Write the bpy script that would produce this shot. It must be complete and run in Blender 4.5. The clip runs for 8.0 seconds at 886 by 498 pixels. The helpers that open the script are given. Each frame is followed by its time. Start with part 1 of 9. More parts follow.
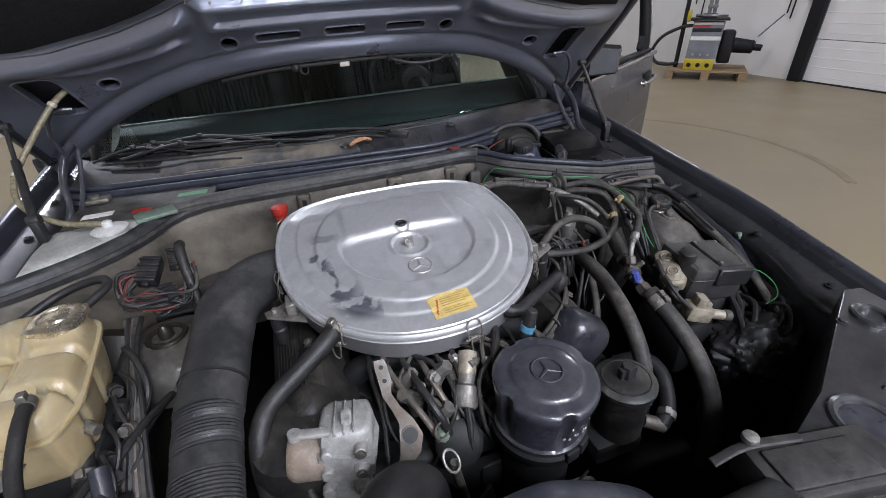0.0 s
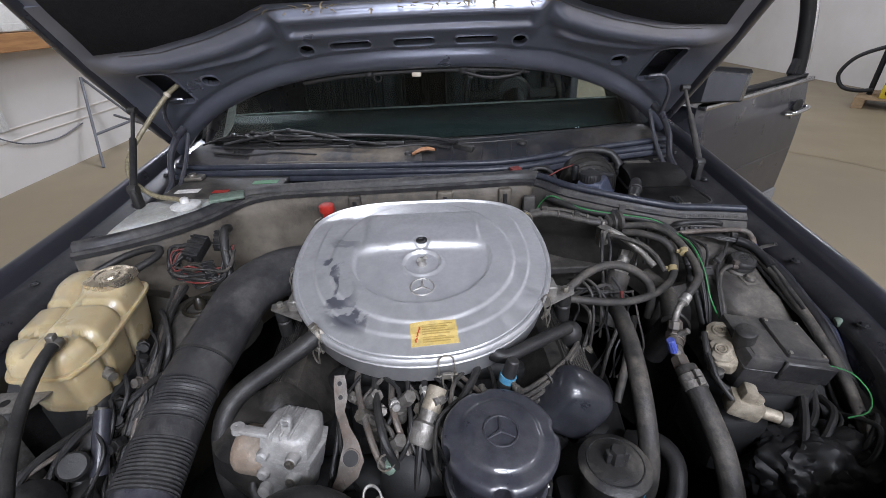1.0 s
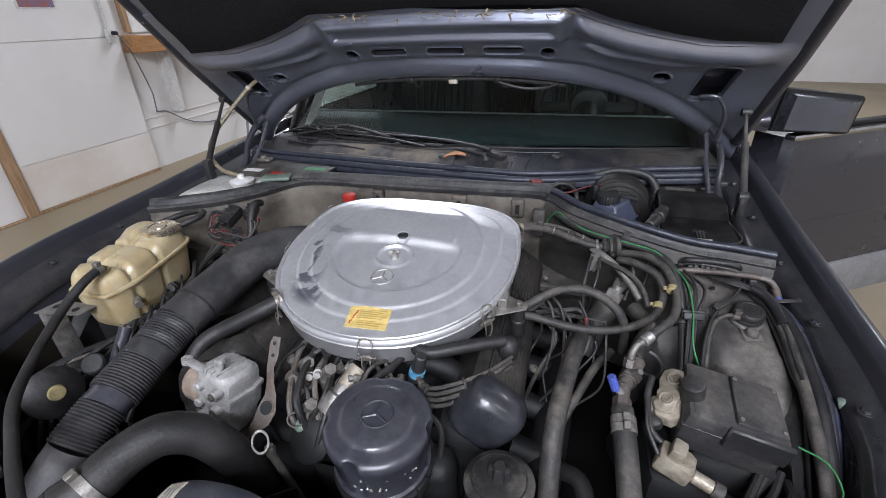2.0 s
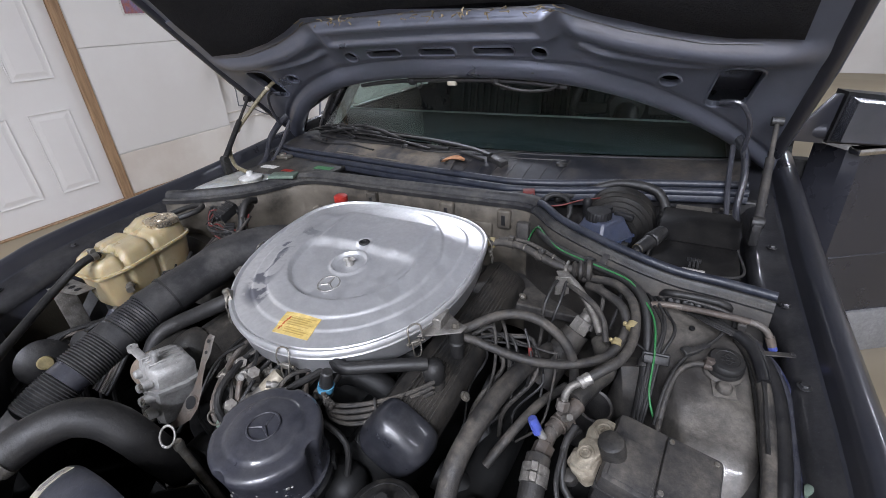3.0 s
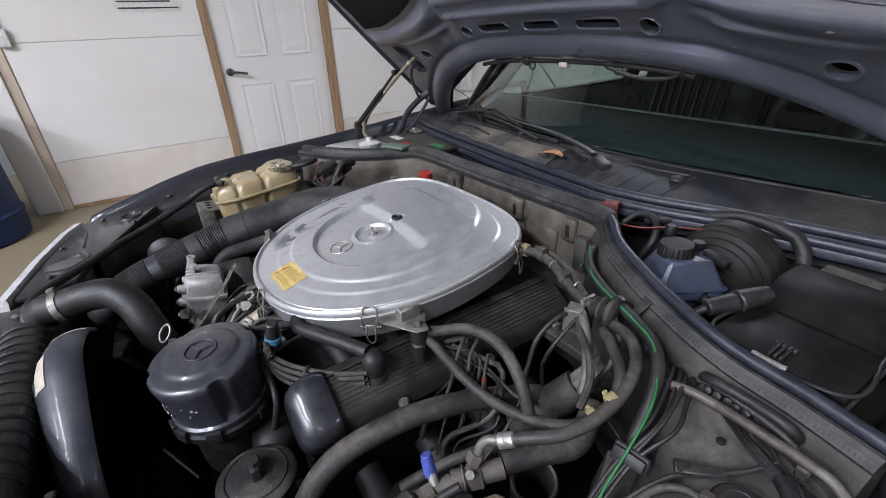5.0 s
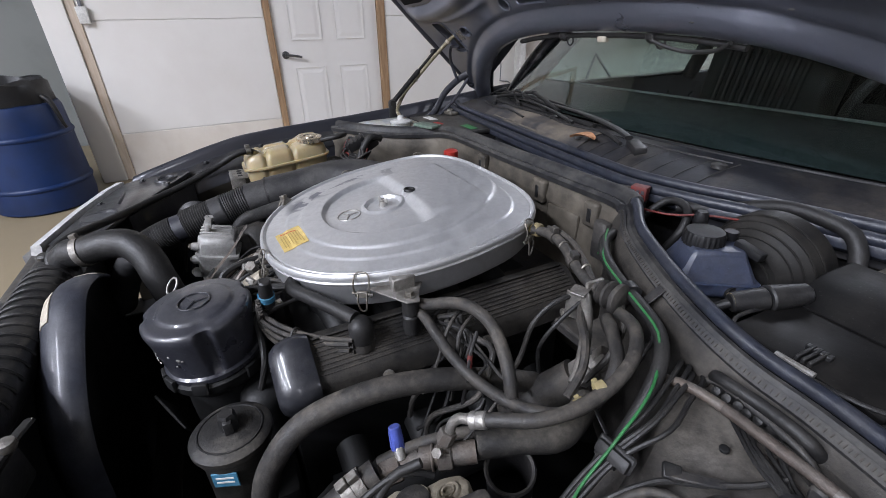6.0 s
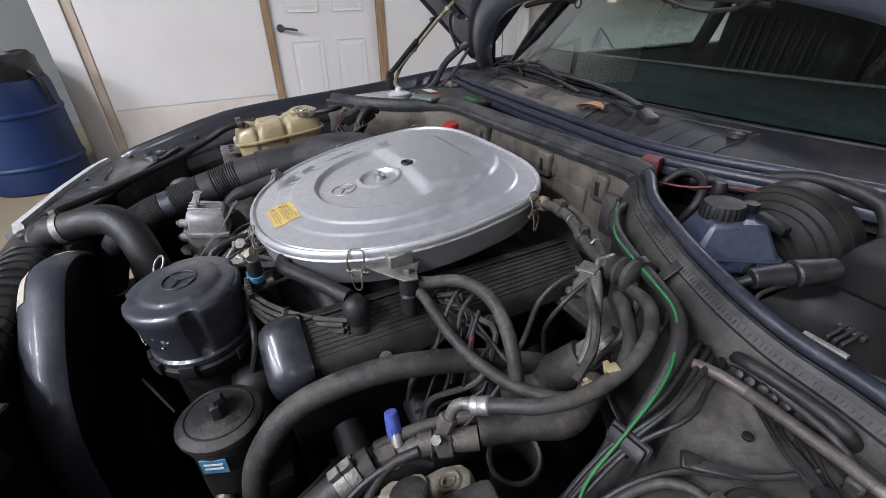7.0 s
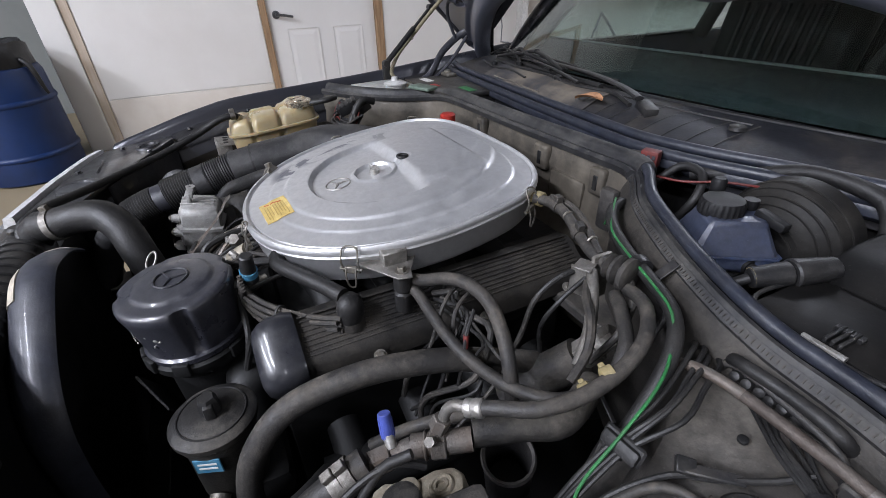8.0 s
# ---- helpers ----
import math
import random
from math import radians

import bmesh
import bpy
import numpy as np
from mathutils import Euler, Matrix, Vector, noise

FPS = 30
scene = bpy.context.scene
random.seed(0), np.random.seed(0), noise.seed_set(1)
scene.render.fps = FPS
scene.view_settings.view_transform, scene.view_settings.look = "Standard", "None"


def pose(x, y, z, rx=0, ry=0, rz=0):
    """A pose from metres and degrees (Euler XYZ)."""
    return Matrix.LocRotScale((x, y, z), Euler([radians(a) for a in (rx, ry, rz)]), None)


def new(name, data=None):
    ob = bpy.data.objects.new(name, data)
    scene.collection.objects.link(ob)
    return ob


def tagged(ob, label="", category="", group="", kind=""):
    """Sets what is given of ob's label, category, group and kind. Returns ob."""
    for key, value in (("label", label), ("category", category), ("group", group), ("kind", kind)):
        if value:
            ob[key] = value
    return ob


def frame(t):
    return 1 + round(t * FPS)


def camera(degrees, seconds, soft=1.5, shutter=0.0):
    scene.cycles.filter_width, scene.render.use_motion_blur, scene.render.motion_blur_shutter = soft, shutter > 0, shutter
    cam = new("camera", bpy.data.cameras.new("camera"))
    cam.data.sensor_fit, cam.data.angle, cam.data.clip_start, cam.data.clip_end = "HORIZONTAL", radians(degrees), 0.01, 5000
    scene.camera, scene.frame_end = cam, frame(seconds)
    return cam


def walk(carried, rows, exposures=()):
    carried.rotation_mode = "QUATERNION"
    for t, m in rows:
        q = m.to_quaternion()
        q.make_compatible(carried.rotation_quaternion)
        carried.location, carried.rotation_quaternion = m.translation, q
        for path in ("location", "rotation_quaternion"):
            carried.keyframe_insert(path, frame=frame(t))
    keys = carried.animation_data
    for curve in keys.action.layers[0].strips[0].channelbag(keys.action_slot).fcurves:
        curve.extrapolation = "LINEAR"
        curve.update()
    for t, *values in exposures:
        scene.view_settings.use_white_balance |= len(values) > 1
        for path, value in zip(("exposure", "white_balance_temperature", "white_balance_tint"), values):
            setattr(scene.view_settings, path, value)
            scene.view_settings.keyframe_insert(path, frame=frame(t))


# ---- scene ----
cam = camera(90.7, 8.0, soft=0.85)
PATH = [
    (0.0, -0.1615, -0.7537, 1.276, 59.426, 3.304, -19.874),
    (0.5, -0.0516, -0.7836, 1.2823, 60.293, 2.965, -10.925),
    (1.0, 0.0317, -0.7478, 1.285, 60.768, 2.435, -2.047),
    (1.5, 0.1901, -0.7671, 1.2901, 61.119, 1.934, 6.074),
    (2.0, 0.3092, -0.7566, 1.285, 62.071, 1.885, 15.458),
    (2.2, 0.3426, -0.7267, 1.286, 61.991, 1.5777, 18.007),
    (3.3, 0.5685, -0.6074, 1.2852, 62.33, 3.745, 30.829),
    (3.5, 0.5868, -0.5954, 1.2789, 62.67, 3.542, 34.515),
    (4.0, 0.5949, -0.5238, 1.2598, 62.827, 2.536, 42.894),
    (4.5, 0.648, -0.4469, 1.2334, 62.907, 2.199, 47.257),
    (4.7, 0.681, -0.4085, 1.2285, 62.9685, 2.435, 50.703),
    (5.8, 0.745, -0.291, 1.1759, 62.974, 1.5126, 63.316),
    (6.0, 0.7384, -0.2917, 1.1656, 62.86, 1.316, 63.208),
    (6.5, 0.7215, -0.2786, 1.1486, 61.625, 1.416, 63.215),
    (7.0, 0.7113, -0.2771, 1.1408, 60.315, 1.506, 63.214),
    (7.5, 0.7049, -0.2704, 1.1431, 59.364, 1.545, 63.126),
    (8.0, 0.7027, -0.2653, 1.1468, 58.774, 1.584, 63.108),
]
# the car's own axes over the level floor: its numbers, and the path's, are given in them
CAR = pose(0, 0, -0.172, 0, -1.718, 0)
walk(cam, [(t, CAR @ pose(x, y, z, rx, ry, rz)) for t, x, y, z, rx, ry, rz in PATH],
     exposures=((0.0, -0.12), (0.7, -0.10), (2.1, 0.05), (3.5, -0.06), (4.3, -0.10), (8.0, -0.07)))

# ---- light ----
world = bpy.data.worlds.new("world")
scene.world = world
world.use_nodes = True
world.node_tree.nodes["Background"].inputs[0].default_value = (0.55, 0.6, 0.7, 1)
world.node_tree.nodes["Background"].inputs[1].default_value = 0.15


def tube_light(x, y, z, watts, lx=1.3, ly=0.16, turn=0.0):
    data = bpy.data.lights.new("added_ceiling_tube", "AREA")
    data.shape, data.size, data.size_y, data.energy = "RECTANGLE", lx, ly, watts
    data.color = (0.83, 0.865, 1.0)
    ob = new("added_ceiling_tube", data)
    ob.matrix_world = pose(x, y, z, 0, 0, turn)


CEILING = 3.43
# tubes out of view, placed and set to brighten hood, bay and walls
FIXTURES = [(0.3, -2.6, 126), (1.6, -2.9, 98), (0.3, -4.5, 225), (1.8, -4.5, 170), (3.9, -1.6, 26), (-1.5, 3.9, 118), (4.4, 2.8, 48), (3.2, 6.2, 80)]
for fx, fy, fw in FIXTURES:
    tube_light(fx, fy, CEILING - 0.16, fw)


# ---- materials ----
def mk(name, col, rough=0.5, metal=0.0, col2=None, scale=18.0, mix=0.6, bump=0.15, fine=220.0, dust=0.0,
       dust_col=(0.146, 0.135, 0.119), dust_scale=7.0, rough2=None, spec=0.5, coat=0.0, trans=0.0, ior=1.45,
       alpha=1.0, sss=0.0, stretch=None, rand=0.0, speck=None):
    m = bpy.data.materials.new(name)
    m.use_nodes = True
    nt = m.node_tree
    b = nt.nodes["Principled BSDF"]
    N, L = nt.nodes.new, nt.links.new
    co = N("ShaderNodeTexCoord").outputs["Object"]
    if stretch:
        mp = N("ShaderNodeMapping")
        mp.inputs["Scale"].default_value = stretch
        L(co, mp.inputs[0])
        co = mp.outputs[0]

    def noise_tex(sc, detail=6.0, rough_=0.6):
        n = N("ShaderNodeTexNoise")
        n.inputs["Scale"].default_value, n.inputs["Detail"].default_value = sc, detail
        n.inputs["Roughness"].default_value = rough_
        L(co, n.inputs["Vector"])
        return n.outputs["Fac"]

    def ramp(src, a, c):
        r = N("ShaderNodeMapRange")
        r.inputs["From Min"].default_value, r.inputs["From Max"].default_value = a, c
        r.clamp = True
        L(src, r.inputs["Value"])
        return r.outputs["Result"]

    def mixc(f, a, c):
        x = N("ShaderNodeMix")
        x.data_type = "RGBA"
        for s, v in ((0, f), (6, a), (7, c)):
            if isinstance(v, (tuple, float)):
                x.inputs[s].default_value = (*v, 1) if isinstance(v, tuple) else v
            else:
                L(v, x.inputs[s])
        return x.outputs[2]

    def times(a, c):
        x = N("ShaderNodeMath")
        x.operation = "MULTIPLY"
        L(a, x.inputs[0])
        if isinstance(c, (int, float)):
            x.inputs[1].default_value = c
        else:
            L(c, x.inputs[1])
        return x.outputs[0]

    col2 = col2 or tuple(c * 0.6 for c in col)
    broad, small = noise_tex(scale), noise_tex(fine, 4.0)
    c = mixc(times(ramp(broad, 0.4, 0.62), mix), col, col2)
    if speck is None:
        speck = 0.6 if scale > 10 else 0.0
    if rand:
        oi = N("ShaderNodeObjectInfo")
        c = mixc(times(oi.outputs["Random"], rand), c, tuple(k * 0.55 for k in col))
    r = ramp(broad, 0.3, 0.75)
    rr = N("ShaderNodeMapRange")
    rr.inputs["To Min"].default_value = rough
    rr.inputs["To Max"].default_value = rough2 if rough2 is not None else min(1.0, rough + 0.15)
    L(r, rr.inputs["Value"])
    rough_out = rr.outputs["Result"]
    if dust:
        g = N("ShaderNodeNewGeometry")
        sep = N("ShaderNodeSeparateXYZ")
        L(g.outputs["Normal"], sep.inputs[0])
        up = N("ShaderNodeMapRange")
        up.inputs["From Min"].default_value, up.inputs["From Max"].default_value = -0.3, 0.9
        up.inputs["To Min"].default_value, up.inputs["To Max"].default_value = 0.25, 1.0
        L(sep.outputs["Z"], up.inputs["Value"])
        d = times(times(ramp(noise_tex(dust_scale, 10.0, 0.72), 0.42, 0.60), up.outputs["Result"]), dust)
        c = mixc(d, c, dust_col)
        ro = N("ShaderNodeMix")
        L(d, ro.inputs[0])
        L(rough_out, ro.inputs[2])
        ro.inputs[3].default_value = 0.9
        rough_out = ro.outputs[0]
        if metal:
            me = N("ShaderNodeMix")
            L(d, me.inputs[0])
            me.inputs[2].default_value, me.inputs[3].default_value = metal, 0.0
            L(me.outputs[0], b.inputs["Metallic"])
    if speck:
        # fine grime: blotches and pin spots over the whole colour
        blot = ramp(noise_tex(95.0, 8.0, 0.72), 0.36, 0.66)
        c = mixc(times(blot, speck), c, tuple(k * 0.45 for k in col))
        spots = ramp(noise_tex(420.0, 2.0, 0.5), 0.66, 0.74)
        c = mixc(times(spots, speck * 0.7), c, tuple(min(0.8, k * 1.5 + 0.03) for k in col))
    L(c, b.inputs["Base Color"])
    L(rough_out, b.inputs["Roughness"])
    if not (metal and dust):
        b.inputs["Metallic"].default_value = metal
    b.inputs["Specular IOR Level"].default_value = spec
    b.inputs["Coat Weight"].default_value, b.inputs["Coat Roughness"].default_value = coat, 0.12
    b.inputs["Transmission Weight"].default_value, b.inputs["IOR"].default_value = trans, ior
    b.inputs["Alpha"].default_value = alpha
    if sss:
        b.inputs["Subsurface Weight"].default_value = sss
        b.inputs["Subsurface Radius"].default_value = (0.03, 0.02, 0.01)
        b.inputs["Subsurface Scale"].default_value = 0.5
    if bump:
        bp = N("ShaderNodeBump")
        bp.inputs["Strength"].default_value, bp.inputs["Distance"].default_value = bump, 0.002
        L(small, bp.inputs["Height"])
        L(bp.outputs["Normal"], b.inputs["Normal"])
    return m


M_WALL = mk("painted_wall", (0.70, 0.68, 0.65), 0.6, col2=(0.60, 0.57, 0.53), scale=1.3, mix=0.5, bump=0.1, fine=60, dust=0.0)
M_WALL_DIRTY = mk("scuffed_wall", (0.7, 0.66, 0.6), 0.6, col2=(0.5, 0.43, 0.36), scale=1.7, mix=0.55, bump=0.1, fine=60)
M_GREYWALL = mk("pale_bounce_wall", (0.6, 0.6, 0.6), 0.7, scale=1.5, bump=0.1, fine=60)
# grey-green paint with the corner's shade put into its colour
M_GREENWALL = mk("shaded_grey_green_wall", (0.2, 0.21, 0.2), 0.6, col2=(0.14, 0.15, 0.14), scale=1.5, bump=0.1, fine=60)
M_CEIL = mk("dark_ceiling_paint", (0.2, 0.2, 0.2), 0.8, scale=2.0, mix=0.2)
M_FLOOR = mk("sealed_concrete", (0.255, 0.206, 0.128), 0.42, col2=(0.225, 0.184, 0.124), scale=0.9, mix=0.7, bump=0.05, fine=40, rough2=0.55)
M_TYREMARK = mk("tyre_mark", (0.240, 0.193, 0.120), 0.5, scale=4, mix=0.5, bump=0.02)
M_TRIM = mk("stained_wood", (0.36, 0.23, 0.13), 0.5, col2=(0.2, 0.12, 0.065), scale=9, mix=0.8, bump=0.2, stretch=(6, 6, 0.5))
M_SHELFWOOD = mk("varnished_shelf_wood", (0.42, 0.22, 0.09), 0.4, col2=(0.27, 0.13, 0.05), scale=8, mix=0.8, stretch=(5, 0.5, 5))
M_DOORWHITE = mk("white_door_paint", (0.70, 0.68, 0.655), 0.55, col2=(0.64, 0.61, 0.58), scale=2.5, mix=0.4, bump=0.06, spec=0.25)
M_STRIP = mk("pale_bare_wood", (0.52, 0.44, 0.36), 0.6, col2=(0.40, 0.31, 0.23), scale=6, mix=0.8, stretch=(5, 5, 0.6))
M_NICKEL = mk("dark_nickel", (0.25, 0.25, 0.26), 0.3, 1.0, bump=0.02)
M_PAPER = mk("paper", (0.75, 0.73, 0.68), 0.8, scale=30, mix=0.2)
M_INK = mk("print_ink", (0.06, 0.06, 0.07), 0.8)
M_POSTER = mk("poster_print", (0.2, 0.17, 0.3), 0.5, col2=(0.35, 0.12, 0.08), scale=25, mix=1.0)
M_DRUM = mk("blue_drum_plastic", (0.0030, 0.020, 0.085), 0.4, col2=(0.0022, 0.013, 0.055), scale=5, mix=0.8, dust=0.2, dust_col=(0.03, 0.036, 0.05))
M_BAG = mk("black_bag_film", (0.012, 0.012, 0.0135), 0.34, bump=0.5, fine=45, dust=0.3, dust_col=(0.06, 0.055, 0.048))
M_CABLE = mk("black_cable", (0.018, 0.018, 0.019), 0.5, scale=40)
M_WHITETRIM = mk("bright_headlamp_trim", (0.62, 0.62, 0.62), 0.35, scale=30, mix=0.4, dust=0.2, dust_scale=20)
M_WHITEPLASTIC = mk("white_plastic", (0.68, 0.67, 0.64), 0.4, scale=20, mix=0.3)
M_YELLOW = mk("yellow_paint", (0.62, 0.48, 0.03), 0.45, scale=15, mix=0.5)
M_WINGBLUE = mk("dull_blue_cable", (0.02, 0.028, 0.085), 0.45, scale=40, mix=0.5, dust=0.4, dust_scale=20)
M_GREYMETAL = mk("grey_machine_paint", (0.16, 0.165, 0.18), 0.45, scale=10, mix=0.5)
M_PALLET = mk("pallet_wood", (0.36, 0.25, 0.14), 0.7, col2=(0.25, 0.17, 0.1), scale=12, mix=0.8, stretch=(1, 6, 6))
M_REDPAINT = mk("red_plastic", (0.42, 0.03, 0.02), 0.42, scale=30, mix=0.4, dust=0.15)
M_BLUECLOTH = mk("blue_cloth", (0.02, 0.06, 0.25), 0.8, scale=20)

# car
M_PAINT = mk("anthracite_car_paint", (0.036, 0.037, 0.046), 0.22, 0.35, col2=(0.029, 0.030, 0.037), scale=3, mix=0.5, bump=0.03, coat=0.5, dust=0.1, dust_col=(0.10, 0.098, 0.09), dust_scale=6)
M_PAINT_IN = mk("hood_inner_paint", (0.225, 0.24, 0.295), 0.26, 0.68, col2=(0.18, 0.192, 0.238), scale=6, mix=0.6, bump=0.04, fine=90, dust=0.08, dust_col=(0.16, 0.16, 0.16), coat=0.4)
M_CLADDING = mk("grey_cladding", (0.2, 0.2, 0.2), 0.5, scale=13.2, mix=0.3)
M_PAD = mk("black_felt_pad", (0.016, 0.016, 0.018), 0.95, col2=(0.022, 0.021, 0.02), scale=88, bump=1.00, fine=300, spec=0.1)
M_PADTORN = mk("torn_pad_foam", (0.30, 0.24, 0.155), 0.95, scale=132, bump=1.00)
M_BAY = mk("dusty_bay_metal", (0.038, 0.037, 0.038), 0.38, 0.15, scale=17.6, mix=0.7, bump=0.3, dust=0.75, dust_col=(0.14, 0.124, 0.102), dust_scale=8)
M_FRONTPANEL = mk("grimy_front_panel_paint", (0.036, 0.036, 0.041), 0.28, 0.25, col2=(0.020, 0.0195, 0.021), scale=16, mix=0.85, bump=0.15, dust=0.3, dust_col=(0.08, 0.077, 0.072), dust_scale=14, coat=0.5)
M_LEDGE = mk("grimy_black_wing_flange", (0.028, 0.028, 0.031), 0.26, 0.1, col2=(0.018, 0.018, 0.020), scale=20, mix=0.8, bump=0.2, dust=0.25, dust_col=(0.085, 0.081, 0.075), dust_scale=16, coat=0.7)
M_TOWER = mk("dusty_tower_paint", (0.082, 0.076, 0.070), 0.28, 0.2, col2=(0.030, 0.027, 0.025), scale=12, mix=0.9, bump=0.3, dust=0.7, dust_col=(0.172, 0.154, 0.129), dust_scale=7, coat=0.45)
M_PIPECOPPER = mk("rust_brown_pipe", (0.098, 0.078, 0.066), 0.45, 0.35, col2=(0.062, 0.048, 0.041), scale=34, mix=0.8, bump=0.5, dust=0.55, dust_col=(0.115, 0.103, 0.090), dust_scale=22)
M_GRIME = mk("grimy_tower_metal", (0.055, 0.051, 0.045), 0.36, 0.2, scale=13, mix=0.8, bump=0.25, dust=0.75, dust_col=(0.125, 0.112, 0.092), dust_scale=10, coat=0.2)
M_OILY = mk("oily_brown_metal", (0.018, 0.0155, 0.011), 0.28, scale=14, mix=0.7, bump=0.2, dust=0.3, dust_col=(0.05, 0.041, 0.028), dust_scale=11)
M_DARKRED = mk("dull_red_plastic", (0.16, 0.02, 0.016), 0.5, scale=40, dust=0.3, dust_scale=24)
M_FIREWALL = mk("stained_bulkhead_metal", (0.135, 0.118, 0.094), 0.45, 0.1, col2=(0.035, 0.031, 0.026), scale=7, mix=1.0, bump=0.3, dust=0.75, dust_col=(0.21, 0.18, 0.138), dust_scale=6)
# the slope catches more lamp light, so its metal is set darker
M_FIREWALL_DK = mk("darkened_dusty_bulkhead_side", (0.030, 0.028, 0.026), 0.42, 0.1, col2=(0.014, 0.013, 0.012), scale=13, mix=0.9, bump=0.35, dust=0.8, dust_col=(0.100, 0.087, 0.070), dust_scale=7)
M_SEAL = mk("rubber_seal", (0.025, 0.029, 0.042), 0.3, col2=(0.014, 0.014, 0.017), scale=44, bump=0.2, dust=0.28, dust_col=(0.095, 0.097, 0.108), dust_scale=24)
# booster dust is dimmed for the shadow over the well
M_BOOST = mk("dusty_black_shell", (0.015, 0.0145, 0.014), 0.42, scale=30, bump=0.25, spec=0.25, dust=0.5, dust_col=(0.066, 0.059, 0.049), dust_scale=12)
M_SEAL_DUSTY = mk("dusty_rubber_seal", (0.026, 0.026, 0.028), 0.42, col2=(0.016, 0.016, 0.017), scale=44, bump=0.2, dust=0.7, dust_col=(0.12, 0.113, 0.10), dust_scale=14)
M_RUBBER = mk("dusty_rubber_hose", (0.034, 0.032, 0.030), 0.48, col2=(0.018, 0.0165, 0.0155), scale=55, bump=0.4, dust=0.75, dust_col=(0.135, 0.117, 0.095), dust_scale=16)
M_RUBBER_DK = mk("black_rubber", (0.017, 0.0165, 0.0165), 0.42, scale=55, bump=0.3, dust=0.25, dust_col=(0.085, 0.078, 0.068), dust_scale=24)
M_DUCT = mk("dusty_duct_plastic", (0.036, 0.0355, 0.037), 0.4, col2=(0.018, 0.018, 0.019), scale=14, mix=0.9, bump=0.25, dust=0.6, dust_col=(0.105, 0.100, 0.093), dust_scale=9)
M_PLASTIC = mk("black_plastic", (0.019, 0.0188, 0.0195), 0.32, scale=30.8, bump=0.28, dust=0.35, dust_col=(0.10, 0.092, 0.08), dust_scale=18)
M_PLASTIC_BL = mk("blue_black_enamel", (0.039, 0.040, 0.050), 0.25, col2=(0.029, 0.030, 0.038), scale=26.4, bump=0.1, dust=0.3, dust_col=(0.10, 0.098, 0.098), dust_scale=26, rough2=0.36, coat=0.8)
M_DUSTBOX = mk("dust_covered_plastic", (0.022, 0.021, 0.020), 0.42, scale=30.8, bump=0.38, dust=0.9, dust_col=(0.130, 0.116, 0.096), dust_scale=10)
M_FUSE = mk("dust_streaked_gloss_plastic", (0.008, 0.0078, 0.0078), 0.4, scale=20, bump=0.06, spec=0.1, dust=0.35, dust_col=(0.046, 0.042, 0.037), dust_scale=12)
M_SHROUD = mk("dull_shroud_plastic", (0.040, 0.043, 0.056), 0.34, col2=(0.030, 0.032, 0.040), scale=14, bump=0.15, dust=0.3, dust_col=(0.09, 0.088, 0.088), dust_scale=12, coat=0.15)
M_ENDCAP = mk("glossy_black_cap", (0.026, 0.027, 0.033), 0.24, col2=(0.018, 0.0185, 0.022), scale=26, bump=0.08, dust=0.35, dust_col=(0.085, 0.083, 0.083), dust_scale=22, rough2=0.36, coat=0.5)
M_LID = mk("satin_aluminium_lid", (0.68, 0.68, 0.685), 0.30, 0.7, col2=(0.61, 0.61, 0.62), scale=13, mix=0.35, bump=0.06, fine=300, rough2=0.36, dust=0.2, dust_col=(0.40, 0.395, 0.38), dust_scale=48, speck=0.2)
M_CASTGREY = mk("pale_grey_casting", (0.43, 0.425, 0.41), 0.45, 0.3, col2=(0.29, 0.275, 0.255), scale=34, mix=0.7, bump=0.45, fine=200, dust=0.4, dust_col=(0.24, 0.225, 0.20), dust_scale=26)
M_MOTORTAN = mk("tan_motor_shell", (0.33, 0.275, 0.22), 0.5, 0.1, col2=(0.22, 0.15, 0.10), scale=30, mix=0.8, bump=0.3, dust=0.3, dust_scale=20)
M_ALU = mk("dirty_cast_aluminium", (0.33, 0.315, 0.29), 0.42, 0.75, col2=(0.14, 0.125, 0.105), scale=38, mix=0.95, bump=0.66, fine=160, dust=0.45, dust_col=(0.15, 0.135, 0.115), dust_scale=30)
M_ALU_CLEAN = mk("aluminium_fitting", (0.58, 0.565, 0.535), 0.34, 0.8, col2=(0.26, 0.24, 0.21), scale=60, mix=0.85, bump=0.4, dust=0.32, dust_col=(0.15, 0.135, 0.112), dust_scale=26)
M_COVER = mk("black_ribbed_cover", (0.016, 0.0155, 0.015), 0.4, scale=35.2, bump=0.4, dust=0.55, dust_col=(0.098, 0.084, 0.066), dust_scale=8)
M_ZINC = mk("zinc_steel", (0.31, 0.295, 0.265), 0.42, 0.85, col2=(0.19, 0.16, 0.115), scale=66, mix=0.8, bump=0.38, dust=0.3, dust_scale=24)
M_BRASS = mk("tan_cast_valve_block", (0.40, 0.355, 0.275), 0.42, 0.3, col2=(0.19, 0.155, 0.11), scale=46, mix=0.9, bump=0.5, fine=160, dust=0.35, dust_col=(0.14, 0.122, 0.098), dust_scale=34)
M_BRASSCAP = mk("brassy_pressure_cap", (0.80, 0.71, 0.56), 0.2, 0.9, col2=(0.62, 0.52, 0.37), scale=60, mix=0.5, bump=0.08, speck=0.15)
M_STEELPIPE = mk("rusty_steel_pipe", (0.17, 0.155, 0.14), 0.4, 0.5, col2=(0.12, 0.075, 0.05), scale=30, mix=0.8, bump=0.5, dust=0.6, dust_col=(0.125, 0.112, 0.094), dust_scale=16)
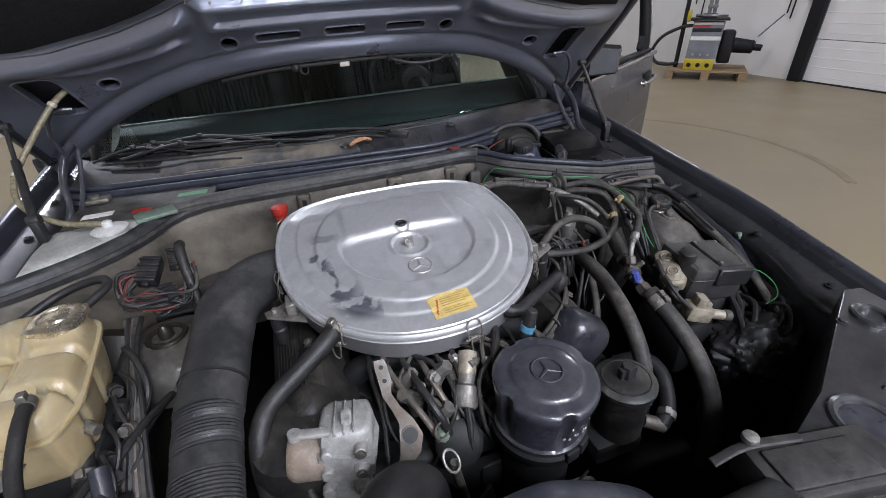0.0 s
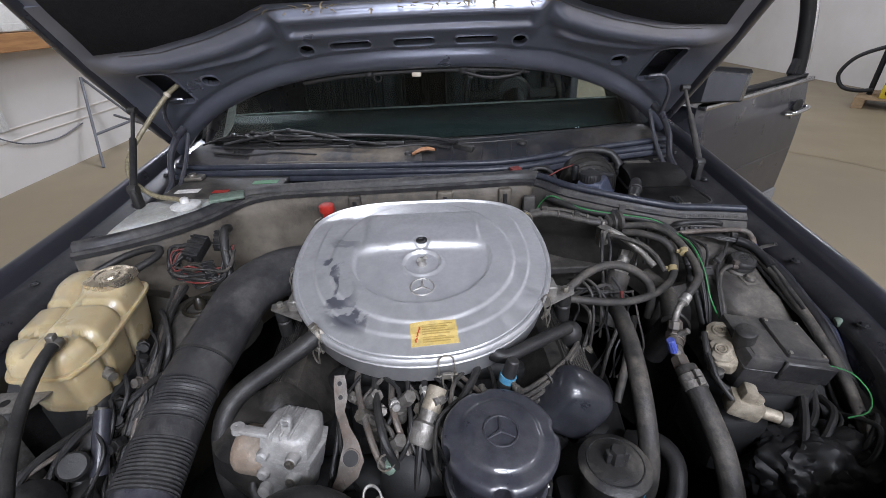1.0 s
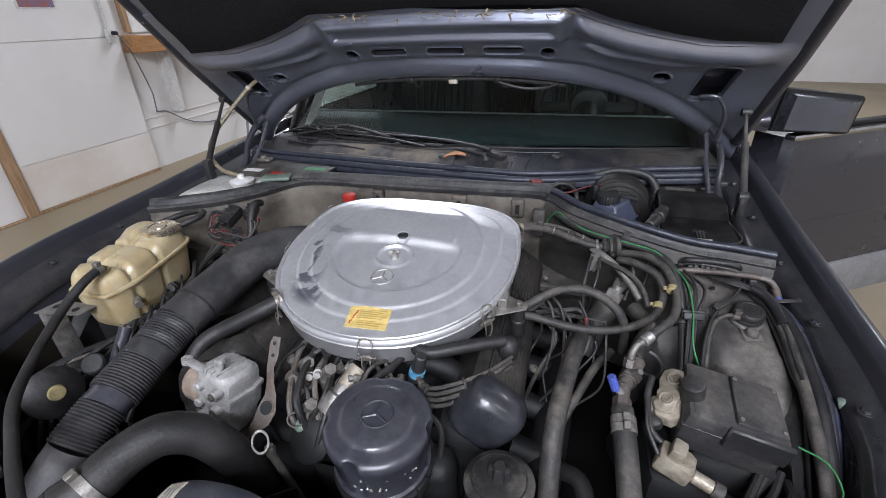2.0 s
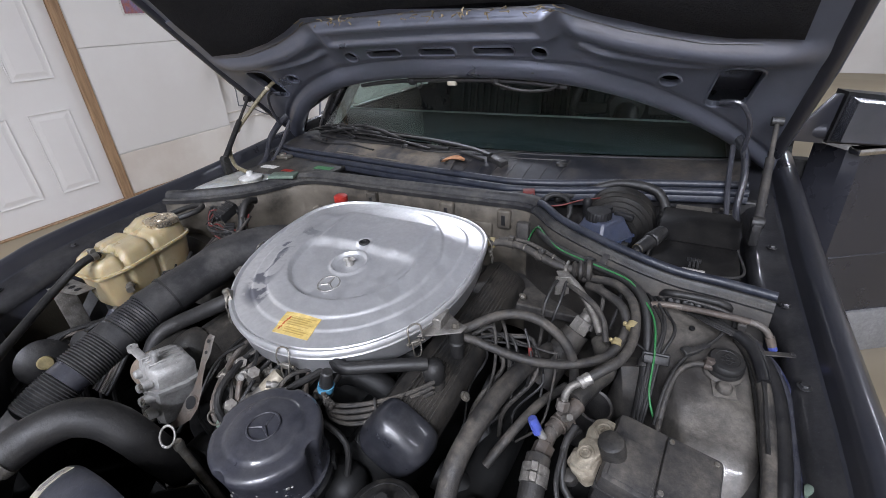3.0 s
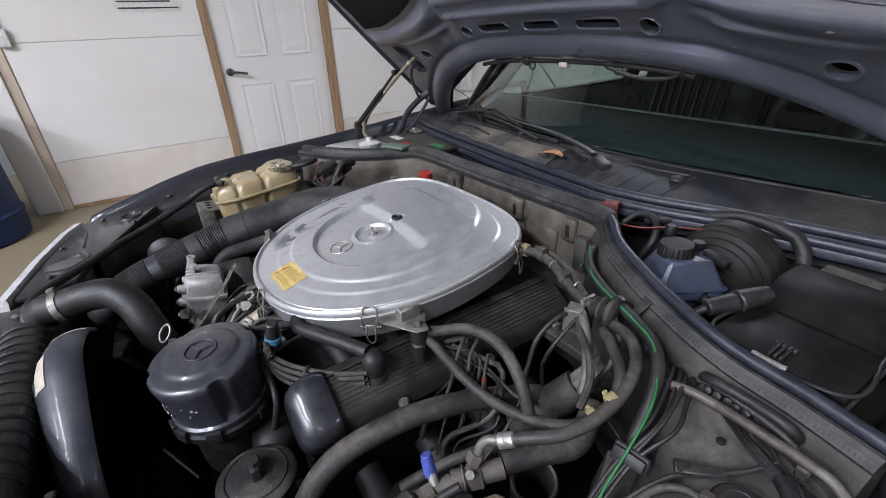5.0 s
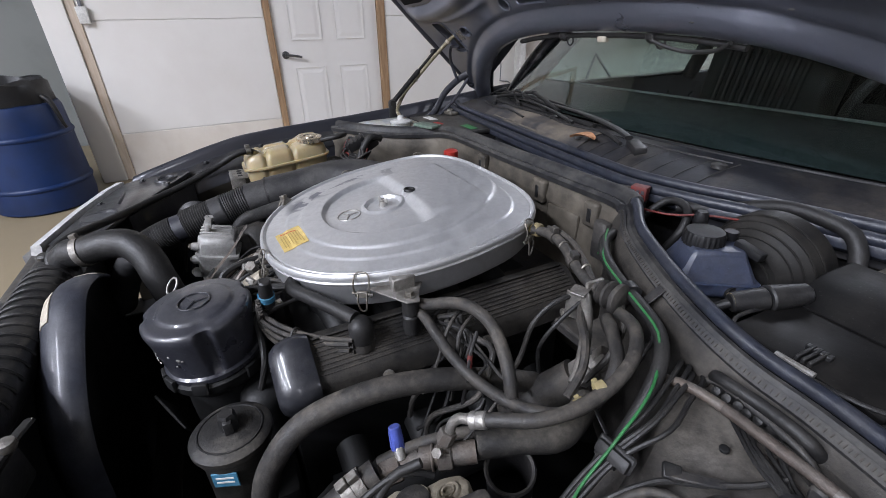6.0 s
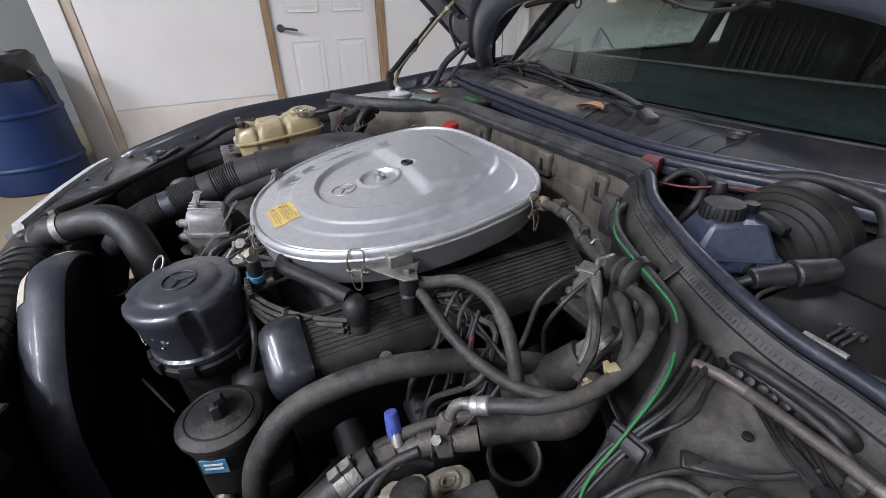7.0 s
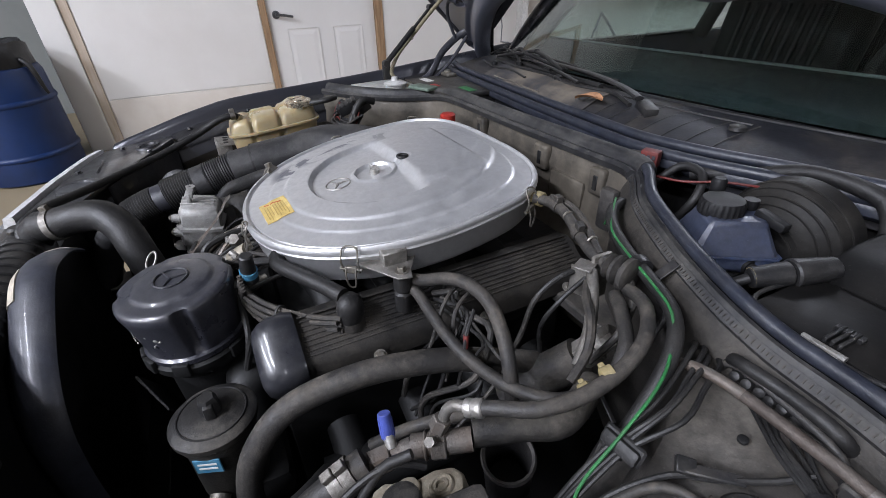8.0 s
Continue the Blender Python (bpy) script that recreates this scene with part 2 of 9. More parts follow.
M_TANK = mk("aged_coolant_tank", (0.44, 0.365, 0.225), 0.22, col2=(0.35, 0.27, 0.145), scale=9, mix=0.8, bump=0.05, sss=0.5, dust=0.1, dust_col=(0.2, 0.165, 0.11), dust_scale=16, speck=0.1, coat=0.4)
M_WASHTANK = mk("white_washer_tank", (0.46, 0.46, 0.43), 0.4, col2=(0.3, 0.3, 0.27), scale=20, mix=0.7, sss=0.3, dust=0.45, dust_col=(0.17, 0.165, 0.15), dust_scale=16)
M_GREENCAP = mk("pale_green_plastic", (0.17, 0.23, 0.18), 0.45, scale=44, dust=0.4, dust_scale=24)
M_FLUID = mk("blue_brake_fluid_tank", (0.045, 0.060, 0.115), 0.24, col2=(0.10, 0.115, 0.15), scale=14, mix=0.7, sss=0.3, dust=0.3, dust_scale=24)
# reservoir top with the well's shadow put into its colour
M_FLUIDTOP = mk("shaded_reservoir_plastic", (0.055, 0.065, 0.100), 0.28, col2=(0.035, 0.043, 0.075), scale=14, mix=0.6, sss=0.2, dust=0.35, dust_col=(0.085, 0.082, 0.078), dust_scale=20)
M_BLUECAP = mk("blue_plastic", (0.075, 0.105, 0.40), 0.36, scale=88, mix=0.4, dust=0.15, dust_scale=24)
M_CYAN = mk("cyan_label", (0.045, 0.20, 0.34), 0.45, col2=(0.14, 0.30, 0.38), scale=110, mix=0.7)
M_GREEN = mk("green_wire", (0.022, 0.19, 0.05), 0.4, scale=88, mix=0.5, dust=0.25, dust_scale=40)
M_LABEL = mk("yellow_warning_label", (0.62, 0.45, 0.14), 0.5, col2=(0.56, 0.43, 0.18), scale=66, mix=0.7, bump=0.10)
M_LABELINK = mk("brown_label_ink", (0.46, 0.31, 0.085), 0.6)
M_LABELRED = mk("red_label_ink", (0.5, 0.08, 0.02), 0.6)
M_STICKER = mk("yellowed_sticker", (0.5, 0.46, 0.38), 0.6, col2=(0.36, 0.3, 0.22), scale=77, mix=0.8)
M_CHROME_DULL = mk("light_line_metal", (0.42, 0.47, 0.47), 0.3, 0.6, bump=0.02, mix=0.3)
# pale trim, brightened to carry the light on the left pillar
M_CREAM = mk("lit_pale_pillar_trim", (0.76, 0.73, 0.68), 0.5, scale=20, mix=0.2, bump=0.1)
M_CHROME = mk("chrome", (0.7, 0.7, 0.72), 0.12, 1.0, bump=0.0)
M_YTUBE = mk("yellowed_clear_tube", (0.27, 0.235, 0.15), 0.35, col2=(0.13, 0.11, 0.065), scale=160, mix=0.9)
M_TAN = mk("tan_plastic_clip", (0.36, 0.29, 0.14), 0.5, scale=88, dust=0.4, dust_scale=30)
M_LEAF = mk("dry_leaf", (0.48, 0.24, 0.12), 0.7, scale=132, bump=0.76)
M_COWL = mk("dusty_cowl_plastic", (0.018, 0.0195, 0.025), 0.42, scale=22, bump=0.18, dust=0.55, dust_col=(0.125, 0.104, 0.078), dust_scale=4.5)
M_COWLDUST = mk("tan_dust_on_cowl", (0.050, 0.047, 0.046), 0.5, col2=(0.028, 0.029, 0.034), scale=9, mix=0.8, bump=0.2, dust=0.85, dust_col=(0.185, 0.155, 0.118), dust_scale=7)
# black for oily parts, and for shade in holes and bay depths
M_DARK = mk("oily_black_and_shade", (0.009, 0.009, 0.009), 0.55, dust=0.12, dust_col=(0.034, 0.032, 0.030), dust_scale=24)
# cabin colours darkened to near black for the barely lit inside
M_TEAL = mk("near_black_teal_vinyl", (0.0036, 0.0082, 0.0088), 0.55, scale=5, mix=0.3, bump=0.25)
M_SEAT = mk("near_black_teal_leather", (0.0012, 0.0036, 0.0043), 0.45, scale=20, bump=0.2, spec=0.15)
M_BLACKTRIM = mk("black_trim", (0.011, 0.011, 0.012), 0.45, scale=20, spec=0.3, dust=0.2, dust_col=(0.04, 0.037, 0.033), dust_scale=20)
M_GLASS = mk("tinted_glass", (0.72, 0.84, 0.81), 0.0, bump=0, mix=0, trans=1.0, ior=1.45, rough2=0.0)
M_MIRROR_BODY = mk("mirror_housing_paint", (0.06, 0.065, 0.078), 0.16, 0.3, scale=6, bump=0.02, coat=0.6)
M_MIRROR = mk("mirror_glass", (0.85, 0.87, 0.88), 0.02, 1.0, bump=0, mix=0, rough2=0.02)
M_LAMP = bpy.data.materials.new("tube_glow")
M_LAMP.use_nodes = True
M_LAMP.node_tree.nodes["Principled BSDF"].inputs["Emission Color"].default_value = (1, 0.97, 0.93, 1)
M_LAMP.node_tree.nodes["Principled BSDF"].inputs["Emission Strength"].default_value = 4.0

# worn dark smears on the lid
nt = M_LID.node_tree
tc = nt.nodes.new("ShaderNodeTexCoord")
smear = None
for cx, cy, sx, sy, turn in ((-0.148, -0.085, 0.030, 0.060, 20), (-0.118, -0.142, 0.042, 0.026, -28), (-0.168, -0.01, 0.022, 0.05, 4), (-0.15, 0.055, 0.03, 0.03, 0)):
    mp = nt.nodes.new("ShaderNodeMapping")
    mp.vector_type = "TEXTURE"
    mp.inputs["Location"].default_value = (cx, cy, 0.08)
    mp.inputs["Rotation"].default_value = (0, 0, radians(turn))
    mp.inputs["Scale"].default_value = (sx, sy, 1.0)
    nt.links.new(tc.outputs["Object"], mp.inputs[0])
    ln = nt.nodes.new("ShaderNodeVectorMath")
    ln.operation = "LENGTH"
    nt.links.new(mp.outputs[0], ln.inputs[0])
    mr = nt.nodes.new("ShaderNodeMapRange")
    mr.inputs["From Min"].default_value, mr.inputs["From Max"].default_value = 1.25, 0.55
    mr.inputs["To Max"].default_value = 1.0 if cx < -0.08 and cy < 0 else 0.55
    nt.links.new(ln.outputs["Value"], mr.inputs["Value"])
    if smear is None:
        smear = mr.outputs["Result"]
    else:
        mx = nt.nodes.new("ShaderNodeMath")
        mx.operation = "MAXIMUM"
        nt.links.new(smear, mx.inputs[0])
        nt.links.new(mr.outputs["Result"], mx.inputs[1])
        smear = mx.outputs[0]
nz = nt.nodes.new("ShaderNodeTexNoise")
nz.inputs["Scale"].default_value, nz.inputs["Detail"].default_value, nz.inputs["Distortion"].default_value = 20, 12, 0.6
nt.links.new(tc.outputs["Object"], nz.inputs["Vector"])
edge = nt.nodes.new("ShaderNodeMapRange")
edge.inputs["From Min"].default_value, edge.inputs["From Max"].default_value = 0.47, 0.51
nt.links.new(nz.outputs["Fac"], edge.inputs["Value"])
both = nt.nodes.new("ShaderNodeMath")
both.operation = "MULTIPLY"
nt.links.new(smear, both.inputs[0])
nt.links.new(edge.outputs["Result"], both.inputs[1])
bs = nt.nodes["Principled BSDF"]
old = bs.inputs["Base Color"].links[0].from_socket
mc = nt.nodes.new("ShaderNodeMix")
mc.data_type = "RGBA"
nt.links.new(both.outputs[0], mc.inputs[0])
nt.links.new(old, mc.inputs[6])
mc.inputs[7].default_value = (0.185, 0.19, 0.22, 1)
nt.links.new(mc.outputs[2], bs.inputs["Base Color"])


# ---- tools ----
def thing(name, x, y, z, label, category, group="", kind=""):
    ob = new(name)
    ob.location = (x, y, z)
    ob.empty_display_size = 0.05
    return tagged(ob, label, category, group, kind)


def base_of(ob):
    p = Vector((0, 0, 0))
    while ob is not None:
        p += ob.location
        ob = ob.parent
    return p


def part(name, bm, material, parent=None, label="", smooth=True, crisp=38):
    """One mesh from a bmesh in world places, under a thing or a part."""
    if parent is not None:
        bmesh.ops.translate(bm, verts=bm.verts, vec=-base_of(parent))
    me = bpy.data.meshes.new(name)
    bmesh.ops.recalc_face_normals(bm, faces=bm.faces)
    for f in bm.faces:
        f.smooth = smooth
    bm.to_mesh(me)
    bm.free()
    me.materials.append(material)
    if smooth:
        me.set_sharp_from_angle(angle=radians(crisp))
    ob = new(name, me)
    if parent is not None:
        ob.parent = parent
    if label:
        ob["label"] = label
    return ob


def solo(name, bm, material, label, category="", group="", kind="", smooth=True):
    """A thing of one mesh, with its origin at its base."""
    xs = [v.co for v in bm.verts]
    c = Vector((sum(v.x for v in xs) / len(xs), sum(v.y for v in xs) / len(xs), min(v.z for v in xs)))
    bmesh.ops.translate(bm, verts=bm.verts, vec=-c)
    ob = part(name, bm, material, None, "", smooth)
    ob.location = c
    return tagged(ob, label, category, group, kind)


def join(*bms):
    out = bms[0]
    for b in bms[1:]:
        me = bpy.data.meshes.new("tmp")
        b.to_mesh(me)
        b.free()
        out.from_mesh(me)
        bpy.data.meshes.remove(me)
    return out


def moved(bm, m):
    bmesh.ops.transform(bm, matrix=m, verts=bm.verts)
    return bm


def box(x0, x1, y0, y1, z0, z1, bevel=0.0, seg=2, m=None):
    bm = bmesh.new()
    bmesh.ops.create_cube(bm, size=1)
    bmesh.ops.scale(bm, vec=(x1 - x0, y1 - y0, z1 - z0), verts=bm.verts)
    bmesh.ops.translate(bm, vec=((x0 + x1) / 2, (y0 + y1) / 2, (z0 + z1) / 2), verts=bm.verts)
    if bevel:
        bmesh.ops.bevel(bm, geom=bm.edges[:], offset=bevel, segments=seg, affect="EDGES", profile=0.5)
    return moved(bm, m) if m is not None else bm


def skin(rings, closed=True, cap=True):
    """A surface through rings of equally many points."""
    bm = bmesh.new()
    vs = [[bm.verts.new(p) for p in r] for r in rings]
    n = len(rings[0])
    for a, b in zip(vs, vs[1:]):
        for i in range(n if closed else n - 1):
            j = (i + 1) % n
            bm.faces.new((a[i], a[j], b[j], b[i]))
    if cap and closed:
        bm.faces.new(vs[0][::-1])
        bm.faces.new(vs[-1])
    return bm


def turned(profile, m=None, segs=32, cap=True):
    """A body turned round z: (radius, height) pairs."""
    rings = [[(r * math.cos(2 * math.pi * k / segs), r * math.sin(2 * math.pi * k / segs), z) for k in range(segs)] for r, z in profile]
    bm = skin(rings, True, cap)
    return moved(bm, m) if m is not None else bm


def along(p, q):
    """The pose at p with z towards q."""
    p, q = Vector(p), Vector(q)
    return Matrix.Translation(p) @ (q - p).to_track_quat("Z", "Y").to_matrix().to_4x4()


def rod(p, q, r, r2=None, segs=16, bevel=0.0):
    h = (Vector(q) - Vector(p)).length
    r2 = r if r2 is None else r2
    pr = [(r, 0), (r2, h)] if not bevel else [(r - bevel, 0), (r, bevel), (r2, h - bevel), (r2 - bevel, h)]
    return turned(pr, along(p, q), segs)


def curve_points(pts, step=0.01):
    """Points along a smooth curve through pts."""
    P = [Vector(p) for p in pts]
    P = [2 * P[0] - P[1]] + P + [2 * P[-1] - P[-2]]
    out = []
    for i in range(1, len(P) - 2):
        a, b, c, d = P[i - 1:i + 3]
        n = max(2, int((c - b).length / step))
        for k in range(n):
            t = k / n
            out.append(0.5 * (2 * b + (c - a) * t + (2 * a - 5 * b + 4 * c - d) * t * t + (3 * b - a - 3 * c + d) * t ** 3))
    return out + [P[-2].copy()]


def pipe(pts, r, segs=12, step=0.01, flat=1.0, cap=True):
    """A tube along a smooth curve; r: a radius or a function of the way from 0 to 1. flat: height over width."""
    C = curve_points(pts, step)
    n = len(C)
    up = Vector((0.02, 0.03, 1))
    rings = []
    for i, c in enumerate(C):
        d = (C[min(i + 1, n - 1)] - C[max(i - 1, 0)]).normalized()
        side = d.cross(up)
        if side.length < 0.05:
            side = d.cross(Vector((0, 1, 0.1)))
        side.normalize()
        u = side.cross(d).normalized()
        if i and side.dot(last) < 0:
            side, u = -side, -u
        last = side
        rr = r(i / (n - 1)) if callable(r) else r
        rings.append([c + rr * (math.cos(2 * math.pi * k / segs) * side + flat * math.sin(2 * math.pi * k / segs) * u) for k in range(segs)])
    return skin(rings, True, cap)


def plate(outline, z0, z1, bevel=0.0, m=None):
    """A plate of an outline of (x, y)."""
    bm = bmesh.new()
    f = bm.faces.new([bm.verts.new((x, y, z0)) for x, y in outline])
    r = bmesh.ops.extrude_face_region(bm, geom=[f])
    bmesh.ops.translate(bm, vec=(0, 0, z1 - z0), verts=[v for v in r["geom"] if isinstance(v, bmesh.types.BMVert)])
    if bevel:
        bmesh.ops.bevel(bm, geom=bm.edges[:], offset=bevel, segments=2, affect="EDGES", profile=0.5)
    return moved(bm, m) if m is not None else bm


def torus(r, t, m=None, segs=32, tube=8, a0=0.0, a1=2 * math.pi):
    full = abs(a1 - a0 - 2 * math.pi) < 1e-6
    n = segs if full else segs + 1
    rings = []
    for k in range(n):
        a = a0 + (a1 - a0) * k / segs
        rings.append([((r + t * math.cos(b)) * math.cos(a), (r + t * math.cos(b)) * math.sin(a), t * math.sin(b)) for b in [2 * math.pi * j / tube for j in range(tube)]])
    if full:
        rings.append(rings[0])
    bm = skin(rings, True, not full)
    if full:
        bmesh.ops.remove_doubles(bm, verts=bm.verts, dist=1e-6)
    return moved(bm, m) if m is not None else bm


def smoothstep(a, b, x):
    t = min(1.0, max(0.0, (x - a) / (b - a)))
    return t * t * (3 - 2 * t)


def hose(name, pts, r, material, label, category="hose", group="", clamps=(), clamp_mat=None, segs=12, step=0.01, ends=()):
    """A hose as one thing, with its clamps as parts; clamps are ways along it from 0 to 1."""
    low = min(pts, key=lambda p: p[2])
    t = thing(name, *low, label, category, group)
    part("tube", pipe(pts, r, segs, step), material, t)
    C = curve_points(pts, step)
    for w in clamps:
        i = min(len(C) - 2, max(0, int(w * (len(C) - 1))))
        d = (C[i + 1] - C[i]).normalized()
        rr = (r(w) if callable(r) else r) + 0.0018
        c = C[i]
        ring = join(turned([(rr - 0.002, -0.006), (rr, -0.006), (rr, 0.006), (rr - 0.002, 0.006)], along(c, c + d), 20),
                    box(-0.005, 0.005, rr - 0.002, rr + 0.007, -0.006, 0.006, 0.001, 1, along(c, c + d)))
        part("clamp", ring, clamp_mat or M_ZINC, t, "steel band clamp")
    return t


def bolt(p, q, r=0.006, head=0.005):
    return join(turned([(r * 1.5, 0), (r * 1.5, 0.0012)], along(p, q), 14), turned([(r, 0.001), (r, head), (r * 0.85, head + 0.001)], along(p, q), 6))


# ---- the workshop ----
floor = solo("floor", box(-4.2, 6.4, -5.2, 9.2, -0.1, 0.0), M_FLOOR, "tan sealed concrete workshop floor with tyre marks", kind="structure", smooth=False)
part("tyre_mark", torus(1.35, 0.03, Matrix.Translation((2.1, 1.75, 0.002)) @ Matrix.Diagonal((1, 1, 0.05, 1)), 60, 6, -0.75, 1.1), M_TYREMARK, floor, "faint curved dark tyre mark")
# ceiling is out of view; kept dark to hold back bounced light
solo("ceiling", box(-4.2, 6.4, -5.2, 9.2, CEILING, CEILING + 0.1), M_CEIL, "dark grey workshop ceiling, out of view, holding back bounced light", kind="structure", smooth=False)
# unseen south wall, pale so that it bounces light onto the hood
solo("wall_south", box(-4.2, 6.4, -5.2, -5.1, 0, CEILING), M_GREYWALL, "plain pale workshop wall, out of view, bouncing light at the hood", kind="structure", smooth=False)
solo("wall_north", box(-4.2, 6.4, 9.1, 9.2, 0, CEILING), M_WALL, "plain white painted workshop wall", kind="structure", smooth=False)

WX = -2.888
DY0, DY1, DTOP = 0.192, 0.957, 1.98
WEND = 1.965
wall_w = solo("wall_west", join(box(WX - 0.14, WX, -0.955, DY0 - 0.02, 0, CEILING), box(WX - 0.14, WX, DY1 + 0.02, WEND, 0, CEILING), box(WX - 0.14, WX, DY0 - 0.02, DY1 + 0.02, DTOP, CEILING)),
              M_WALL, "white painted panel wall with scuffed lower edge", kind="structure", smooth=False)
# wall panels: three rows with seams between them
for y0, y1 in ((-0.888, 0.145), (1.02, WEND)):
    part("panel", box(WX, WX + 0.006, y0 + 0.003, y1 - 0.003, 0.02, 0.301, 0.002, 1), M_WALL_DIRTY, wall_w, "scuffed lower wall panel", False)
    part("panel", box(WX, WX + 0.006, y0 + 0.003, y1 - 0.003, 0.307, 0.973, 0.002, 1), M_WALL, wall_w, "", False)
    part("panel", box(WX, WX + 0.006, y0 + 0.003, y1 - 0.003, 0.979, 2.6, 0.002, 1), M_WALL, wall_w, "", False)
    part("kick_strip", box(WX + 0.006, WX + 0.014, y0, y1, 0.0, 0.02, 0.002, 1), M_TRIM, wall_w, "thin brown wooden floor strip", False)
part("corner_post", box(WX - 0.14, WX + 0.03, -1.08, -0.942, 0, CEILING, 0.006), M_WALL, wall_w, "white painted corner post", False)
part("corner_trim", box(WX, WX + 0.012, -0.94, -0.89, 0, 2.6, 0.002, 1), M_STRIP, wall_w, "narrow pale wooden strip", False)

door = thing("door_1", WX, (DY0 + DY1) / 2, 0, "closed white six-panel door in a brown wooden frame", "door", kind="structure")
leaf = part("door_leaf", box(WX - 0.045, WX - 0.008, DY0, DY1, 0.008, DTOP - 0.01, 0.002, 1), M_DOORWHITE, door, "", False)
PANE_IN = ((0, 0.0), (0.005, -0.003), (0.012, -0.004), (0.018, -0.004), (0.036, -0.0008), (0.040, 0.0))
for y0, y1 in ((0.305, 0.525), (0.632, 0.85)):
    for z0, z1 in ((0.165, 0.646), (0.832, 1.36), (1.46, 1.72)):
        rings = [[(WX - 0.0006 + d, y0 + q, z0 + q), (WX - 0.0006 + d, y1 - q, z0 + q), (WX - 0.0006 + d, y1 - q, z1 - q), (WX - 0.0006 + d, y0 + q, z1 - q)] for q, d in PANE_IN]
        back = [(WX - 0.0078, y, z) for x, y, z in rings[0]]
        part("door_panel", skin([back] + rings), M_DOORWHITE, leaf, "", False)
for y0, y1 in ((DY0 - 0.047, DY0 - 0.003), (DY1 + 0.002, DY1 + 0.062)):
    part("frame_post", box(WX - 0.1, WX + 0.018, y0, y1, 0, DTOP + 0.06, 0.004), M_TRIM, door, "brown stained wooden frame post", False)
part("frame_head", box(WX - 0.1, WX + 0.018, DY0 - 0.003, DY1 + 0.002, DTOP, DTOP + 0.06, 0.004), M_TRIM, door, "", False)
part("threshold", box(WX - 0.06, WX + 0.02, DY0, DY1, 0.0, 0.0075, 0.002, 1), M_TRIM, door, "thin tan threshold strip", False)
HZ0, HY0 = 0.737, DY0 + 0.056
lever = join(rod((WX - 0.01, HY0, HZ0), (WX + 0.004, HY0, HZ0), 0.026, segs=20, bevel=0.003), rod((WX, HY0, HZ0), (WX + 0.042, HY0, HZ0), 0.010),
             pipe([(WX + 0.04, HY0 - 0.006, HZ0), (WX + 0.043, HY0 + 0.04, HZ0 - 0.002), (WX + 0.04, HY0 + 0.105, HZ0 - 0.014)], 0.0085, 10))
part("door_handle", lever, M_NICKEL, door, "dark nickel lever handle")

# the wall beyond the step
RX = WX - 0.045
solo("wall_west_recess", box(RX - 0.14, RX, WEND, 9.1, 0, CEILING), M_WALL, "white block wall set back behind the panel wall", kind="structure", smooth=False)
for zz in (0.31, 0.385):
    solo("trim", box(RX, RX + 0.006, WEND + 0.02, 9.0, zz, zz + 0.009, 0.002, 1), M_WALL_DIRTY, "thin raised joint line on a white wall", kind="structure", smooth=False)
shelf = thing("wall_shelf", RX, 3.0, 0.86, "brown varnished wooden shelf on a white bracket below a window", "shelf")
part("board", box(RX, RX + 0.17, 2.02, 5.2, 0.872, 0.985, 0.005), M_SHELFWOOD, shelf, "", False)
part("bracket", box(RX, RX + 0.09, 2.28, 2.345, 0.40, 0.872, 0.008), M_WHITEPLASTIC, shelf, "white upright bracket", False)
paper = thing("paper_stack", RX + 0.1, 2.4, 0.985, "loose white and green papers lying on a wooden shelf", "paper")
for k in range(6):
    part("sheet", box(RX + 0.02 + 0.008 * k, RX + 0.15 + 0.003 * k, 2.1 + 0.15 * k, 2.3 + 0.15 * k, 0.986 + 0.003 * k, 0.989 + 0.003 * k + 0.04 * (k % 2), 0.001, 1, None), (M_PAPER, M_GREENCAP)[k % 3 == 1], paper, "", False)
win = thing("window_1", RX, 3.5, 1.05, "pale window behind the wooden shelf", "window", kind="structure")
part("window_frame", join(box(RX, RX + 0.03, 2.06, 2.11, 1.0, 1.8, 0.004), box(RX, RX + 0.03, 4.9, 4.95, 1.0, 1.8, 0.004), box(RX, RX + 0.03, 2.11, 4.9, 1.75, 1.8, 0.004), box(RX, RX + 0.03, 3.5, 3.55, 1.0, 1.75, 0.004)), M_TRIM, win, "", False)
part("pane", box(RX + 0.004, RX + 0.011, 2.11, 4.9, 1.0, 1.75), M_PAPER, win, "", False)

outlet = thing("socket_box", WX, 1.89, 0.96, "grey surface-mounted socket box with a black plug on the wall", "socket")
part("case", box(WX + 0.006, WX + 0.042, 1.862, 1.91, 0.945, 1.03, 0.005), M_WHITEPLASTIC, outlet)
part("plug", rod((WX + 0.042, 1.898, 1.005), (WX + 0.075, 1.90, 1.005), 0.013), M_CABLE, outlet, "black plug")
part("conduit", box(WX + 0.006, WX + 0.024, 1.88, 1.895, 1.03, 3.0, 0.004), M_WHITEPLASTIC, outlet, "thin vertical conduit", False)
hose("extension_cable", [(WX + 0.07, 1.90, 1.003), (WX + 0.06, 1.95, 0.95), (WX + 0.02, 2.04, 0.80), (WX, 2.11, 0.56), (RX + 0.01, 2.13, 0.43), (RX + 0.01, 2.21, 0.42), (RX + 0.01, 2.47, 0.28), (RX + 0.01, 2.78, 0.235), (RX + 0.01, 3.1, 0.28)], 0.005, M_GREYMETAL, "black cable drooping along a white wall", "cable", segs=8, step=0.05)
outlet2 = thing("socket_box", WX, -0.865, 0.95, "white socket box beside the corner strip", "socket")
part("case", box(WX + 0.012, WX + 0.045, -0.892, -0.838, 0.962, 1.052, 0.005), M_WHITEPLASTIC, outlet2)
